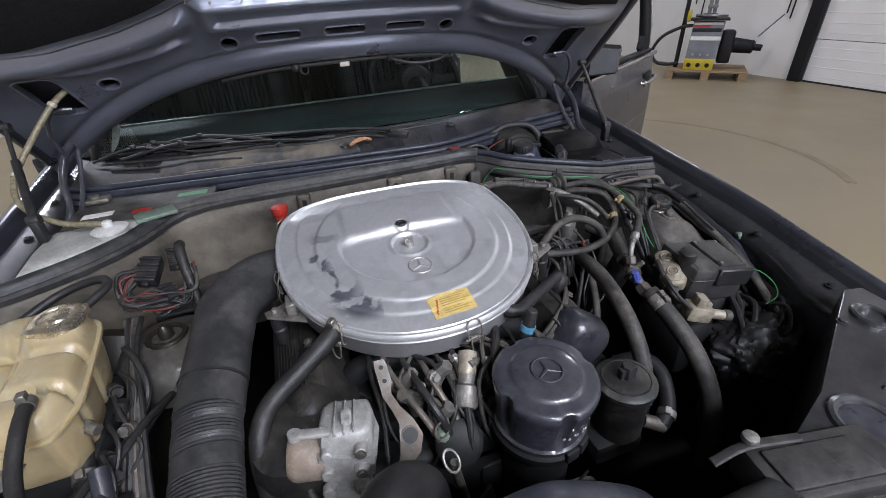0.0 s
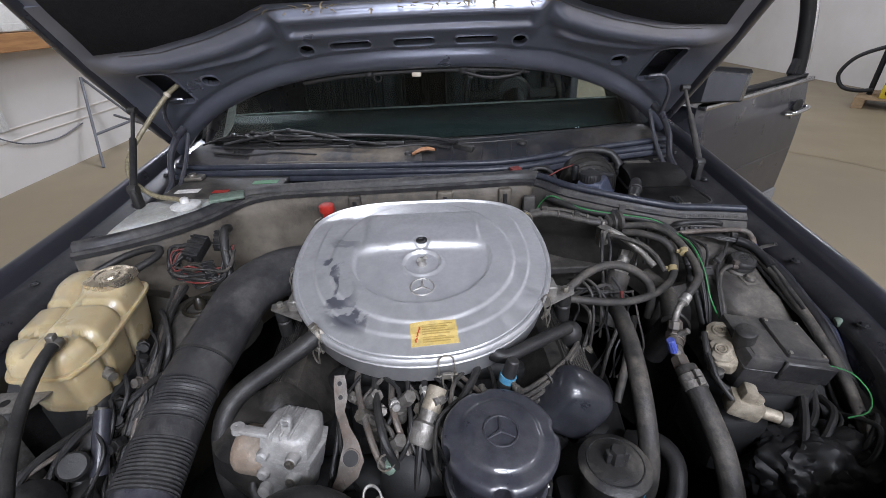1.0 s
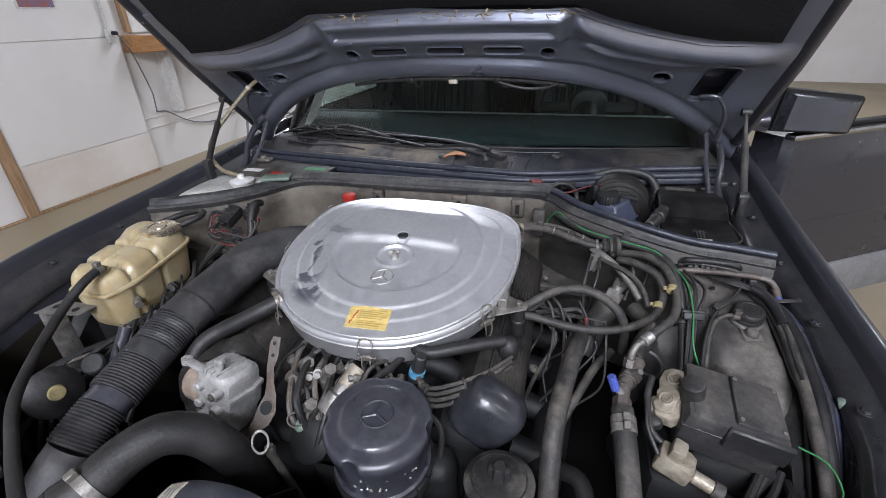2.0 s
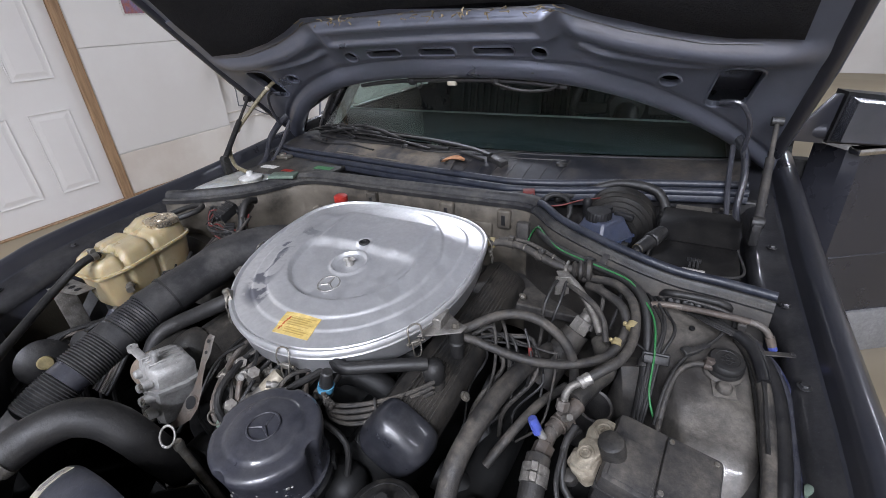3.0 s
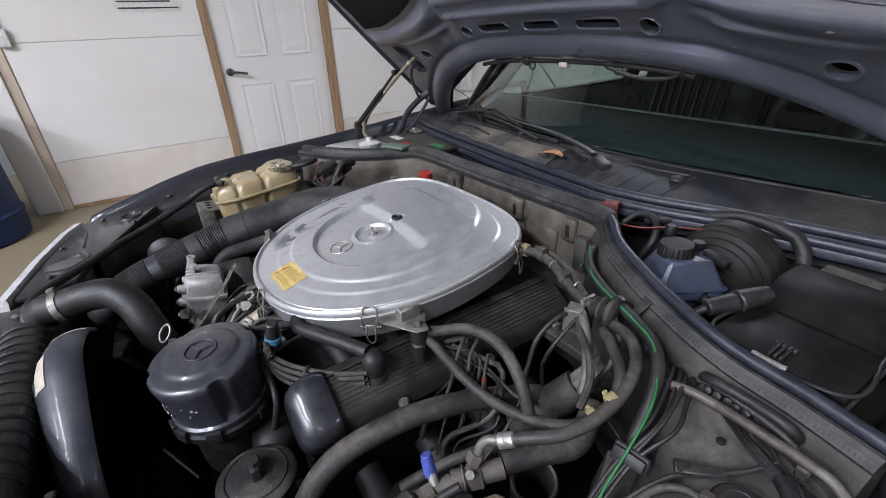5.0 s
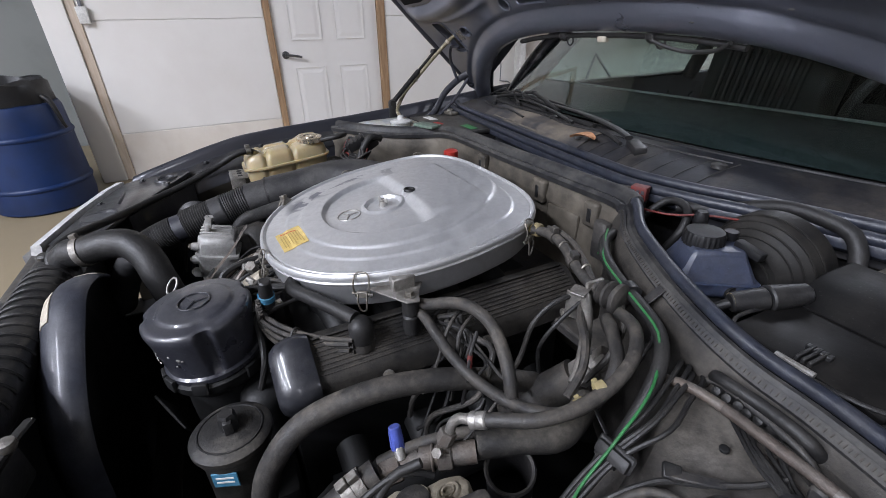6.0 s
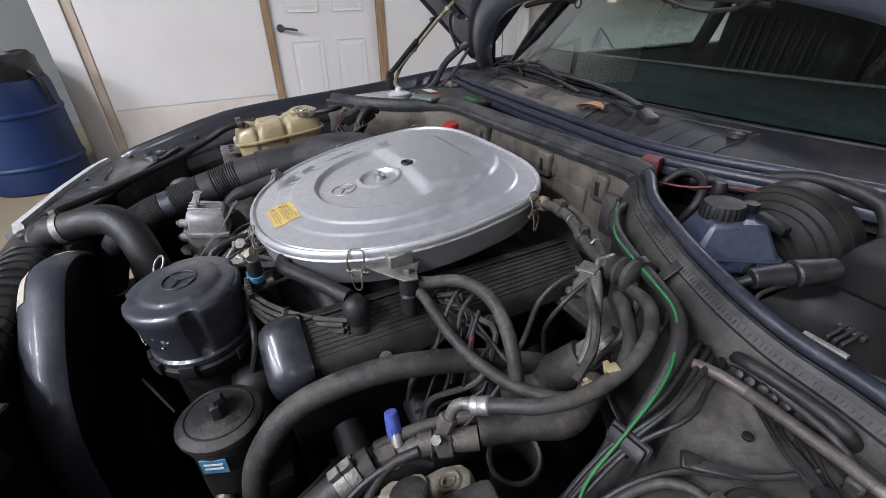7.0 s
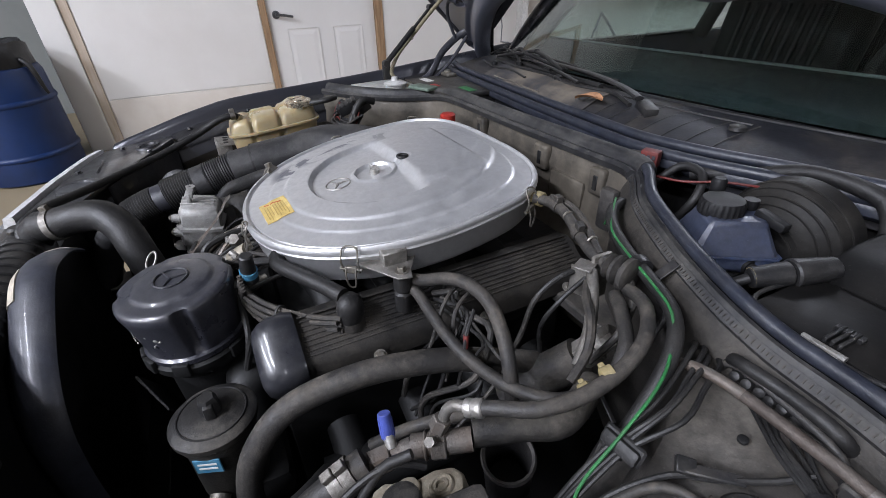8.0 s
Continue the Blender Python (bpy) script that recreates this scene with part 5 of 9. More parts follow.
for s in (1, -1):
    rim = [hood_at(s * (hood_half(v) - 0.012), v, 0.0) for v in [-0.2 + 0.13 * k for k in range(11)]]
    part("side_flange", pipe(rim, 0.016, 10, 0.05), M_PAINT, hood)
    part("side_panel", skin([[hood_at(s * (hood_half(v) - 0.075), v, 0.012), hood_at(s * (hood_half(v) - 0.02), v, 0.004), hood_at(s * (hood_half(v) - 0.02), v, -0.02), hood_at(s * (hood_half(v) - 0.075), v, -0.012)] for v in [0.29 + 0.12 * k for k in range(8)]]), M_PAINT_IN, hood)
# rolled rims of the holes in the inner frame


def hole_rim(cx, cv, w, hgt, r, shear=0.0):
    pts = []
    for qx, qv, a0 in ((1, 1, 0), (-1, 1, 90), (-1, -1, 180), (1, -1, 270)):
        for da in (0, 30, 60, 90):
            a = radians(a0 + da)
            v = cv + qv * (hgt - r) + r * math.sin(a)
            x = cx + qx * (w - r) + r * math.cos(a) + shear * (v - cv)
            pts.append(hood_at(x, v, hood_relief(x, v) + 0.0005))
    return pipe(pts + pts[:1], 0.0026, 6, 0.006)


for s in (1, -1):
    part("hole_rim", hole_rim(s * 0.246, 0.112, 0.0185, 0.0185, 0.0184), M_PAINT_IN, hood)
    part("hole_rim", hole_rim(s * 0.502, 0.042, 0.021, 0.0183, 0.0182), M_PAINT_IN, hood)
    part("hole_rim", hole_rim(s * 0.615, 0.025, 0.037, 0.062, 0.02, s * 0.12), M_PAINT_IN, hood)
for cx in (-0.144, 0.002, 0.144):
    part("hole_rim", hole_rim(cx, 0.119, 0.049, 0.0125, 0.012), M_PAINT_IN, hood)
# small fittings along the rear edge
for x in (-0.119, 0.119):
    p = hood_at(x, 0.006, 0.006)
    part("hood_clip", join(turned([(0.013, -0.01), (0.013, 0.004), (0.008, 0.009)], along(p, p + Vector((0, -0.5, -0.8))), 16), torus(0.009, 0.0018, along(p + Vector((0.02, 0, -0.010)), p + Vector((0.02, -1, -0.010))), 18, 6)), M_PLASTIC, hood)
part("nozzle_pipe", pipe([hood_at(0.12, 0.008, 0.014), hood_at(0.155, -0.004, 0.018), hood_at(0.20, -0.010, 0.02), hood_at(0.25, -0.004, 0.018), hood_at(0.275, 0.01, 0.014)], 0.0036, 8), M_RUBBER_DK, hood)
part("nozzle", box(-0.012, 0.012, -0.006, 0.006, -0.006, 0.006, 0.002, 1, Matrix.Translation(hood_at(0.0, 0.004, 0.012))), M_STICKER, hood)
lip = [hood_at(x, hood_edge(x) + 0.002) for x in [-0.29 + 0.58 * k / 30 for k in range(31)]]
part("rear_seal", pipe([p + Vector((0, -0.002, -0.006)) for p in lip], 0.0075, 10, 0.02, 0.7), M_RUBBER_DK, hood, "black rubber strip along the hood's rear edge")
for x, v in ((-0.31, 0.075), (-0.12, 0.03), (-0.42, 0.155), (0.22, 0.05), (0.37, 0.07), (-0.05, 0.09), (0.5, 0.13)):
    p = hood_at(x, v, hood_relief(x, v) + 0.0004)
    part("paint_chip", turned([(0.0, 0), (0.0022, 0.0), (0.0012, 0.0006)], along(p, p + Vector((0, -0.7, -0.7))) @ Matrix.Diagonal((2.2, 1, 1, 1)), 8), M_CLADDING, hood, "pale paint chip")
# struts and hinges
for s in (1, -1):
    lo, hi = (Vector((-0.663, 0.225, 0.942)), Vector((-0.715, 0.406, 1.085))) if s < 0 else (Vector((0.692, 0.285, 0.915)), Vector((0.705, 0.445, 1.065)))
    mid = lo.lerp(hi, 0.62)
    st = part("gas_strut", join(rod(lo, mid, 0.0078, segs=16), rod(mid, hi, 0.0045, segs=12)), M_PLASTIC if s < 0 else M_BAY, car, "worn gas hood strut")
    part("ball_joint", join(turned([(0.010, -0.010), (0.012, 0), (0.010, 0.010)], along(lo, lo + Vector((s, 0, 0))), 16), box(lo.x - 0.008, lo.x + 0.008, lo.y - 0.012, lo.y + 0.012, lo.z - 0.045, lo.z, 0.004)), M_PLASTIC, st)
    part("ball_joint", turned([(0.009, -0.010), (0.009, 0.010)], along(hi, hi + Vector((s, 0, 0))), 14), M_PLASTIC, st)
    hg = part("hood_hinge", join(pipe([(s * 0.672, 0.335, 0.872), (s * 0.668, 0.38, 0.90), (s * 0.672, 0.42, 0.955), (s * 0.668, 0.47, 0.995), (s * 0.655, 0.50, 1.015)], 0.007, 10, 0.01, 1.6),
                                 pipe([(s * 0.655, 0.36, 0.868), (s * 0.65, 0.44, 0.93), (s * 0.648, 0.50, 1.0)], 0.0055, 8), box(s * 0.66 - 0.02, s * 0.66 + 0.02, 0.31, 0.42, 0.855, 0.875, 0.004)), M_PLASTIC_BL, car, "dark steel hood hinge")
    part("spring_arm", pipe([(s * 0.665, 0.47, 0.99), (s * 0.66, 0.44, 1.06), (s * 0.635, 0.43, 1.10), (s * 0.60, 0.44, 1.10)], 0.005, 8), M_PLASTIC_BL, hg)
washer = hose("washer_tube", [(-0.59, 0.425, 1.14), (-0.619, 0.41, 1.118), (-0.665, 0.37, 1.062), (-0.704, 0.33, 1.005), (-0.706, 0.295, 0.972), (-0.680, 0.262, 0.946), (-0.62, 0.225, 0.925), (-0.561, 0.21, 0.918), (-0.548, 0.207, 0.908)], 0.0058, M_YTUBE, "yellowed braided washer tube clipped to the hood strut", "tube")
for p, q in (((-0.619, 0.41, 1.118), (-0.64, 0.392, 1.092)), ((-0.704, 0.33, 1.005), (-0.706, 0.31, 0.985))):
    part("clip", turned([(0.0082, -0.004), (0.0082, 0.004)], along(p, q), 14), M_STICKER, washer, "white tube clip")

# ---- open front door ----
DH = Vector((0.885, 0.705, 0))
DD = Vector((0.848, 0.530, 0))
dm = Matrix(((DD.x, -DD.y, 0, DH.x), (DD.y, DD.x, 0, DH.y), (0, 0, 1, 0), (0, 0, 0, 1)))
rings = []
for z in (0.34, 0.42, 0.52, 0.62, 0.72, 0.80, 0.86, 0.91, 0.94, 0.955):
    e = 0.845 - 0.13 * max(0.0, 0.82 - z) ** 1.3 - 0.10 * max(0.0, z - 0.86) ** 1.0 * 3
    bulge = 0.010 * math.sin(math.pi * min(1.0, (z - 0.30) / 0.66))
    rings.append([(0, -0.02, z), (0.02, -0.04 - bulge, z), (e - 0.03, -0.04 - bulge, z), (e, -0.02, z), (e, 0.05, z), (0.0, 0.07, z)])
cdoor = part("car_door", moved(skin(rings), dm), M_PAINT, car, "open dark grey front door")
part("cladding", box(0.03, 0.785, -0.058, -0.04, 0.345, 0.495, 0.008, 2, dm), M_CLADDING, cdoor, "light grey lower cladding")
part("waist_strip", box(0.0, 0.815, -0.052, -0.02, 0.948, 0.966, 0.005, 2, dm), M_CHROME, cdoor, "bright waist strip")
part("waist_seal", box(0.02, 0.80, -0.03, 0.0, 0.966, 0.978, 0.004, 2, dm), M_BLACKTRIM, cdoor)
part("rub_strip", box(0.03, 0.80, -0.052, -0.046, 0.675, 0.681, 0.002, 1, dm), M_PAINT, cdoor)
part("window_frame", join(moved(pipe([(0.765, 0.0, 0.955), (0.755, 0.005, 1.06), (0.735, 0.02, 1.2), (0.70, 0.045, 1.33), (0.65, 0.06, 1.40)], 0.026, 12, 0.04), dm), moved(pipe([(0.74, 0.0, 0.972), (0.715, 0.004, 0.985), (0.735, 0.004, 1.03)], 0.016, 8, 0.02), dm)), M_BLACKTRIM, cdoor)
part("frame_chrome", moved(pipe([(0.80, -0.012, 0.955), (0.792, -0.008, 1.06), (0.772, 0.006, 1.2), (0.738, 0.03, 1.33), (0.68, 0.05, 1.42)], 0.0095, 8, 0.04), dm), M_CHROME, cdoor, "bright frame edge")
part("door_handle", join(moved(pipe([(0.635, -0.05, 0.842), (0.648, -0.066, 0.842), (0.70, -0.071, 0.843), (0.76, -0.071, 0.845), (0.80, -0.066, 0.847), (0.812, -0.05, 0.848)], 0.0095, 12, 0.01, 0.8), dm)), M_CHROME, cdoor, "chrome pull handle")
part("handle_cup", moved(turned([(0.0, 0.0), (0.045, 0.0), (0.043, 0.004), (0.0, 0.005)], along((0.735, -0.048, 0.862), (0.735, -1, 0.862)) @ Matrix.Diagonal((1, 0.55, 1, 1)), 24, False), dm), M_BLACKTRIM, cdoor)
part("lock", moved(rod((0.70, -0.046, 0.82), (0.70, -0.053, 0.82), 0.007, segs=14), dm), M_CHROME, cdoor)
# mirror housing: a wide rear rim, and a front that narrows to a main face and a slanted outer facet
MA, MB = Vector((0.852, 0.652, 1.034)), Vector((1.040, 0.692, 1.016))
mx = (MB - MA).normalized()
my = Vector((0, 0, 1)).cross(mx).normalized()
mz = mx.cross(my)
mm = Matrix(((mx.x, my.x, mz.x, MA.x), (mx.y, my.y, mz.y, MA.y), (mx.z, my.z, mz.z, MA.z), (0, 0, 0, 1)))
ML = (MB - MA).length
rimr = [[(-0.004, y, -0.056), (ML, y, -0.050), (ML + 0.008, y, -0.044), (ML + 0.010, y, 0.042), (ML + 0.002, y, 0.050), (-0.004, y, 0.056)] for y in (0.0, 0.05)]
front = [[(0.0, y, -k * 0.050), (ML - e, y, -k * 0.044), (ML - e, y, k * 0.042), (0.0, y, k * 0.050)] for y, e, k in ((0.002, 0.004, 0.98), (-0.018, 0.010, 0.94), (-0.042, 0.050, 0.86))]
mir = part("door_mirror", moved(skin(rimr), mm), M_BLACKTRIM, car, "dark grey door mirror")
part("housing", moved(skin(front), mm), M_MIRROR_BODY, mir, "glossy grey mirror housing", crisp=20)
part("arm", join(moved(rod((-0.005, 0.02, -0.03), (-0.06, 0.045, -0.045), 0.022), mm), moved(plate([(-0.085, -0.06), (-0.005, -0.06), (-0.005, 0.05), (-0.02, 0.05)], 0.02, 0.03, 0.002, pose(0, 0.04, 0, 90, 0, 0)), mm)), M_PAINT, mir)
part("mirror_glass", box(0.004, ML - 0.002, 0.051, 0.054, -0.045, 0.042, 0.0, 2, mm), M_MIRROR, mir)


# ---- engine ----
engine = thing("engine_block", 0, -0.05, 0.26, "dark oily V8 engine block, shade in its black, under the air cleaner", "engine")
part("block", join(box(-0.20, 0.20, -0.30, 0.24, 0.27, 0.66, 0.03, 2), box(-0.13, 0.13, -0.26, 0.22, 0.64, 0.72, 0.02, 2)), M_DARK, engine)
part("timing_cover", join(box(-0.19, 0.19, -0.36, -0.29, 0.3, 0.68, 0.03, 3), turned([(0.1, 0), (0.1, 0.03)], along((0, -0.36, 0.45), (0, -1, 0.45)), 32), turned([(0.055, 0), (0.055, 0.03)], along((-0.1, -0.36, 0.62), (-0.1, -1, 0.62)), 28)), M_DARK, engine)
# cast runners are black to carry the shade under the lid
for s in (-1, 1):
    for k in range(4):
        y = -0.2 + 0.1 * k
        part("intake_runner", pipe([(s * 0.03, y, 0.70), (s * 0.08, y, 0.745), (s * 0.14, y + 0.01, 0.73), (s * 0.18, y + 0.01, 0.69)], 0.022, 12), M_DARK, engine, "cast intake runner, blackened for the shade under the lid")


def valve_cover(s):
    """Ribbed cover on one bank, with its rounded front end."""
    t = thing("valve_cover", s * 0.23, -0.05, 0.66, "dusty black ribbed valve cover on the engine", "valve cover", "valve covers")
    m = pose(s * 0.222, 0.0, 0.722, 0, s * 36, 0)
    w = 0.05
    prof = [(-w, -0.05), (-w, 0.03), (-w + 0.012, 0.045), (-0.025, 0.052), (0.025, 0.052), (w - 0.012, 0.045), (w, 0.03), (w, -0.05)]
    body = skin([[(x, y, z) for x, z in prof] for y in (-0.258, -0.252, 0.19, 0.2)])
    part("cover", moved(body, m), M_COVER, t)
    for k in range(9):
        x = s * (-0.034 + 0.0066 * k)
        part("rib", box(x - 0.0013, x + 0.0013, -0.246, 0.19, 0.045, 0.0538 - 0.12 * abs(x) ** 1.4, 0.0006, 1, m), M_COVER, t)
    end = []
    for y, k in ((-0.305, 0.62), (-0.302, 0.78), (-0.293, 0.92), (-0.281, 1.0), (-0.262, 1.03), (-0.250, 0.97)):
        ring = []
        for j in range(28):
            a = 2 * math.pi * j / 28
            c, sn = math.cos(a), math.sin(a)
            x = 0.052 * k * math.copysign(abs(c) ** 0.55, c)
            z = 0.010 + 0.053 * k * math.copysign(abs(sn) ** 0.55, sn)
            ring.append((x, y, z))
        end.append(ring)
    part("end_cap", moved(skin(end), m), M_ENDCAP if s > 0 else M_COVER, t, "smooth rounded end cap")
    part("skirt", moved(join(box(-0.05, 0.05, -0.29, -0.215, -0.13, -0.05, 0.012), box(-0.052, 0.052, -0.22, 0.2, -0.12, -0.05, 0.006)), m), M_DARK, t)
    for y in (-0.16, 0.0, 0.15):
        part("bolt", moved(bolt((0.048, y, 0.05), (0.048, y, 1)), m), M_ZINC, t)
    return t


valve_cover(1)
valve_cover(-1)

# ---- air cleaner ----


def rim(th, k=1.0):
    c, s = math.cos(th), math.sin(th)
    a, b, n = (0.242, 0.276, 2.15) if s < 0 else (0.242, 0.187, 2.15 + 1.05 * smoothstep(0, 0.5, s))
    r = (abs(c / a) ** n + abs(s / b) ** n) ** (-1 / n)
    return r * k * c, r * k * s


def lid_z(x, y, h=0.0):
    return 0.868 + 0.12 * y - 0.02 * x * 0.5 + h


def lid_relief(x, y, k):
    h = 0.012 * (1 - k ** 2.2)
    d = math.hypot(x, (y + 0.035) * (1.0 if y < -0.035 else 0.86))
    # raised oval field, D-shaped basin in it, flat step behind
    h += 0.0034 * smoothstep(0.174, 0.168, d)
    basin = smoothstep(0.131, 0.123, d)
    h -= 0.0095 * basin * smoothstep(0.002, -0.016, y + 0.05 * abs(x))
    back = smoothstep(0.118, 0.106, abs(x)) * smoothstep(0.112, 0.102, y)
    h += 0.0035 * back * smoothstep(-0.016, 0.004, y)
    h += 0.0024 * smoothstep(0.845, 0.825, k)
    r0 = math.hypot(x, y + 0.052)
    h += 0.0035 * smoothstep(0.041, 0.0375, r0) - 0.0065 * smoothstep(0.0345, 0.031, r0)
    h -= 0.003 * smoothstep(0.016, 0.012, math.hypot(x, y - 0.002))
    return h


air = thing("air_cleaner", 0, -0.04, 0.80, "satin aluminium air cleaner with wire clips and a yellow label", "air cleaner")
NT = 128
levels = [k / 110 * 0.955 for k in range(1, 111)]
bm = bmesh.new()
rows = []
for k in levels:
    rows.append([bm.verts.new((*rim(2 * math.pi * i / NT, k), 0)) for i in range(NT)])
for row, k in zip(rows, levels):
    for v in row:
        v.co.z = lid_z(v.co.x, v.co.y, lid_relief(v.co.x, v.co.y, k))
for k, h in ((0.962, -0.001), (0.968, 0.0015), (0.978, 0.004), (0.99, 0.004), (0.998, 0.001), (1.0, -0.003), (0.997, -0.007), (0.985, -0.009)):
    row = []
    for i in range(NT):
        x, y = rim(2 * math.pi * i / NT, k)
        row.append(bm.verts.new((x, y, lid_z(x, y, h))))
    rows.append(row)
for a, b in zip(rows, rows[1:]):
    for i in range(NT):
        j = (i + 1) % NT
        bm.faces.new((a[i], a[j], b[j], b[i]))
bm.faces.new(rows[0])
lid = part("lid", bm, M_LID, air, "satin aluminium lid with pressed rings")
rings = []
for k, h in ((0.985, -0.0085), (0.992, -0.012), (0.985, -0.016), (0.972, -0.02), (0.955, -0.05), (0.93, -0.058), (0.7, -0.06)):
    rings.append([(*rim(2 * math.pi * i / 96, k), lid_z(*rim(2 * math.pi * i / 96, k), h)) for i in range(96)])
part("pan", skin(rings), M_LID, air, "aluminium filter pan")
part("neck", turned([(0.09, 0), (0.09, 0.09)], Matrix.Translation((0, -0.03, 0.72)), 32), M_DARK, air)


def emblem(cx, cy, z, r):
    """A raised ring with a three-pointed figure in it; z: a height, or a function of the place."""
    at = z if callable(z) else (lambda x, y: z)
    ring = [(cx + r * math.cos(radians(a)), cy + r * math.sin(radians(a))) for a in range(0, 361, 15)]
    b = [pipe([(x, y, at(x, y)) for x, y in ring], 0.0014, 6, 0.003)]
    for a in (90, 210, 330):
        line = [(cx + r * k / 4 * math.cos(radians(a)), cy + r * k / 4 * math.sin(radians(a))) for k in range(5)]
        b.append(pipe([(x, y, at(x, y)) for x, y in line], lambda u: 0.0030 - 0.0024 * u, 6, 0.004, 0.7))
    return join(*b)


def on_lid(x, y):
    k = math.hypot(x, y) / math.hypot(*rim(math.atan2(y, x)))
    return lid_z(x, y, lid_relief(x, y, k))


part("emblem", emblem(0.0, -0.118, lambda x, y: on_lid(x, y) + 0.0004, 0.0205), M_ALU_CLEAN, lid, "round pressed emblem")
part("wing_nut", join(turned([(0.009, 0), (0.007, 0.01)], Matrix.Translation((0, -0.052, on_lid(0, -0.052) - 0.001)), 14), *[box(-0.003, 0.014, -0.0012, 0.0012, 0, 0.009, 0.001, 1, pose(0, -0.052, on_lid(0, -0.052) + 0.003, 0, -25, a)) for a in (30, 210)], turned([(0.003, 0), (0.003, 0.014)], Matrix.Translation((0, -0.052, on_lid(0, -0.052))), 10)), M_ALU_CLEAN, air, "dull metal wing nut")
part("grommet", join(torus(0.0085, 0.0028, Matrix.Translation((0, 0.002, on_lid(0, 0.002) + 0.002)), 20, 8), turned([(0.0, 0), (0.007, 0.0)], Matrix.Translation((0, 0.002, on_lid(0, 0.002) + 0.0015)), 16, False)), M_RUBBER_DK, air, "black rubber grommet")

# label
LABEL_AT, LABEL_TURN = (0.018, -0.2255), radians(4)


def lid_patch(x0, x1, y0, y1, lift, thick=0.0006):
    """A thin printed patch that follows the lid, in the label's own axes."""
    n, q = 8, 6
    ca, sa = math.cos(LABEL_TURN), math.sin(LABEL_TURN)
    rows = []
    for i in range(n + 1):
        u = x0 + (x1 - x0) * i / n
        row = []
        for j in range(q + 1):
            w = y0 + (y1 - y0) * j / q
            x, y = LABEL_AT[0] + u * ca - w * sa, LABEL_AT[1] + u * sa + w * ca
            row.append((x, y, on_lid(x, y) + lift))
        rows.append(row + [(x, y, z - thick) for x, y, z in row[::-1]])
    return skin(rows)


lab = part("label", lid_patch(-0.036, 0.036, -0.021, 0.021, 0.0012), M_LABEL, lid, "yellow warning label with small print", False)
for k in range(8):
    part("text_line", lid_patch(-0.018, 0.03 - 0.006 * (k % 3), 0.0145 - 0.0043 * k, 0.0159 - 0.0043 * k, 0.0016), M_LABELINK, lab, "", False)
for k in range(5):
    part("arrow", lid_patch(-0.030 + 0.0018 * k, -0.0275 + 0.0018 * k, -0.014 + 0.0052 * k, -0.008 + 0.0052 * k, 0.0017), M_LABELRED, lab, "red mark", False)


def wire_clip(th):
    """A wire bail clip on the rim."""
    x, y = rim(th, 1.004)
    z = lid_z(x, y)
    d = Vector((x, y, 0)).normalized()
    m = Matrix((( -d.y, d.x, 0, x), (d.x, d.y, 0, y), (0, 0, 1, z), (0, 0, 0, 1)))
    a = pipe([(-0.011, 0.002, -0.03), (-0.012, 0.006, -0.01), (-0.01, 0.0, 0.006), (0.0, -0.003, 0.008), (0.01, 0.0, 0.006), (0.012, 0.006, -0.01), (0.011, 0.002, -0.03)], 0.0014, 6, 0.004)
    b = pipe([(-0.006, 0.004, -0.02), (-0.007, 0.008, -0.034), (-0.004, 0.007, -0.05), (0.004, 0.007, -0.05), (0.007, 0.008, -0.034), (0.006, 0.004, -0.02)], 0.0014, 6, 0.004)
    c = join(rod((-0.016, 0.003, -0.024), (0.016, 0.003, -0.024), 0.0022, segs=8), box(-0.008, 0.008, 0.0, 0.006, -0.03, -0.02, 0.001, 1))
    part("wire_clip", moved(join(a, b, c), m), M_ZINC, air, "bent wire bail clip")


for deg in (-83, -38, 26, 152, 193, 232):
    wire_clip(radians(deg))
for s in (1, -1):
    part("mount_tab", join(plate([(s * 0.205, -0.155), (s * 0.268, -0.118), (s * 0.272, -0.10), (s * 0.255, -0.095), (s * 0.215, -0.07)][::s], 0.826, 0.829, 0.001), box(min(s * 0.218, s * 0.235), max(s * 0.218, s * 0.235), -0.125, -0.09, 0.826, 0.848, 0.002, 1)), M_ALU, air, "dirty aluminium mounting tab")
    part("mount_bolt", bolt((s * 0.254, -0.108, 0.829), (s * 0.254, -0.108, 1), 0.006, 0.007), M_ZINC, air)
    part("mount_rubber", turned([(0.012, 0), (0.0125, 0.028), (0.010, 0.031), (0.0125, 0.034), (0.012, 0.058)], Matrix.Translation((s * 0.254, -0.108, 0.768)), 18), M_RUBBER_DK, air)

# ---- intake duct ----
duct = thing("intake_duct", -0.36, -0.25, 0.70, "black plastic intake duct with ribbed bellows", "duct")
part("elbow", pipe([(-0.14, 0.09, 0.80), (-0.215, 0.055, 0.812), (-0.282, 0.01, 0.828), (-0.325, -0.06, 0.832), (-0.338, -0.14, 0.822), (-0.345, -0.225, 0.812)], lambda u: 0.054 - 0.0075 * smoothstep(0.3, 0.9, u), 28, 0.01, 0.86), M_DUCT, duct)


def bellows(pts, r, ribs, name):
    part(name, pipe(pts, lambda u: r * (1 + 0.045 * math.sin(2 * math.pi * ribs * u)), 28, 0.0016, 0.84), M_DUCT, duct)


DUCT = [(-0.349, -0.268, 0.805), (-0.350, -0.328, 0.790), (-0.350, -0.352, 0.784), (-0.350, -0.412, 0.769), (-0.350, -0.434, 0.763), (-0.352, -0.492, 0.740)]
bellows([DUCT[0], (-0.350, -0.30, 0.797), DUCT[1]], 0.0415, 12, "bellows")
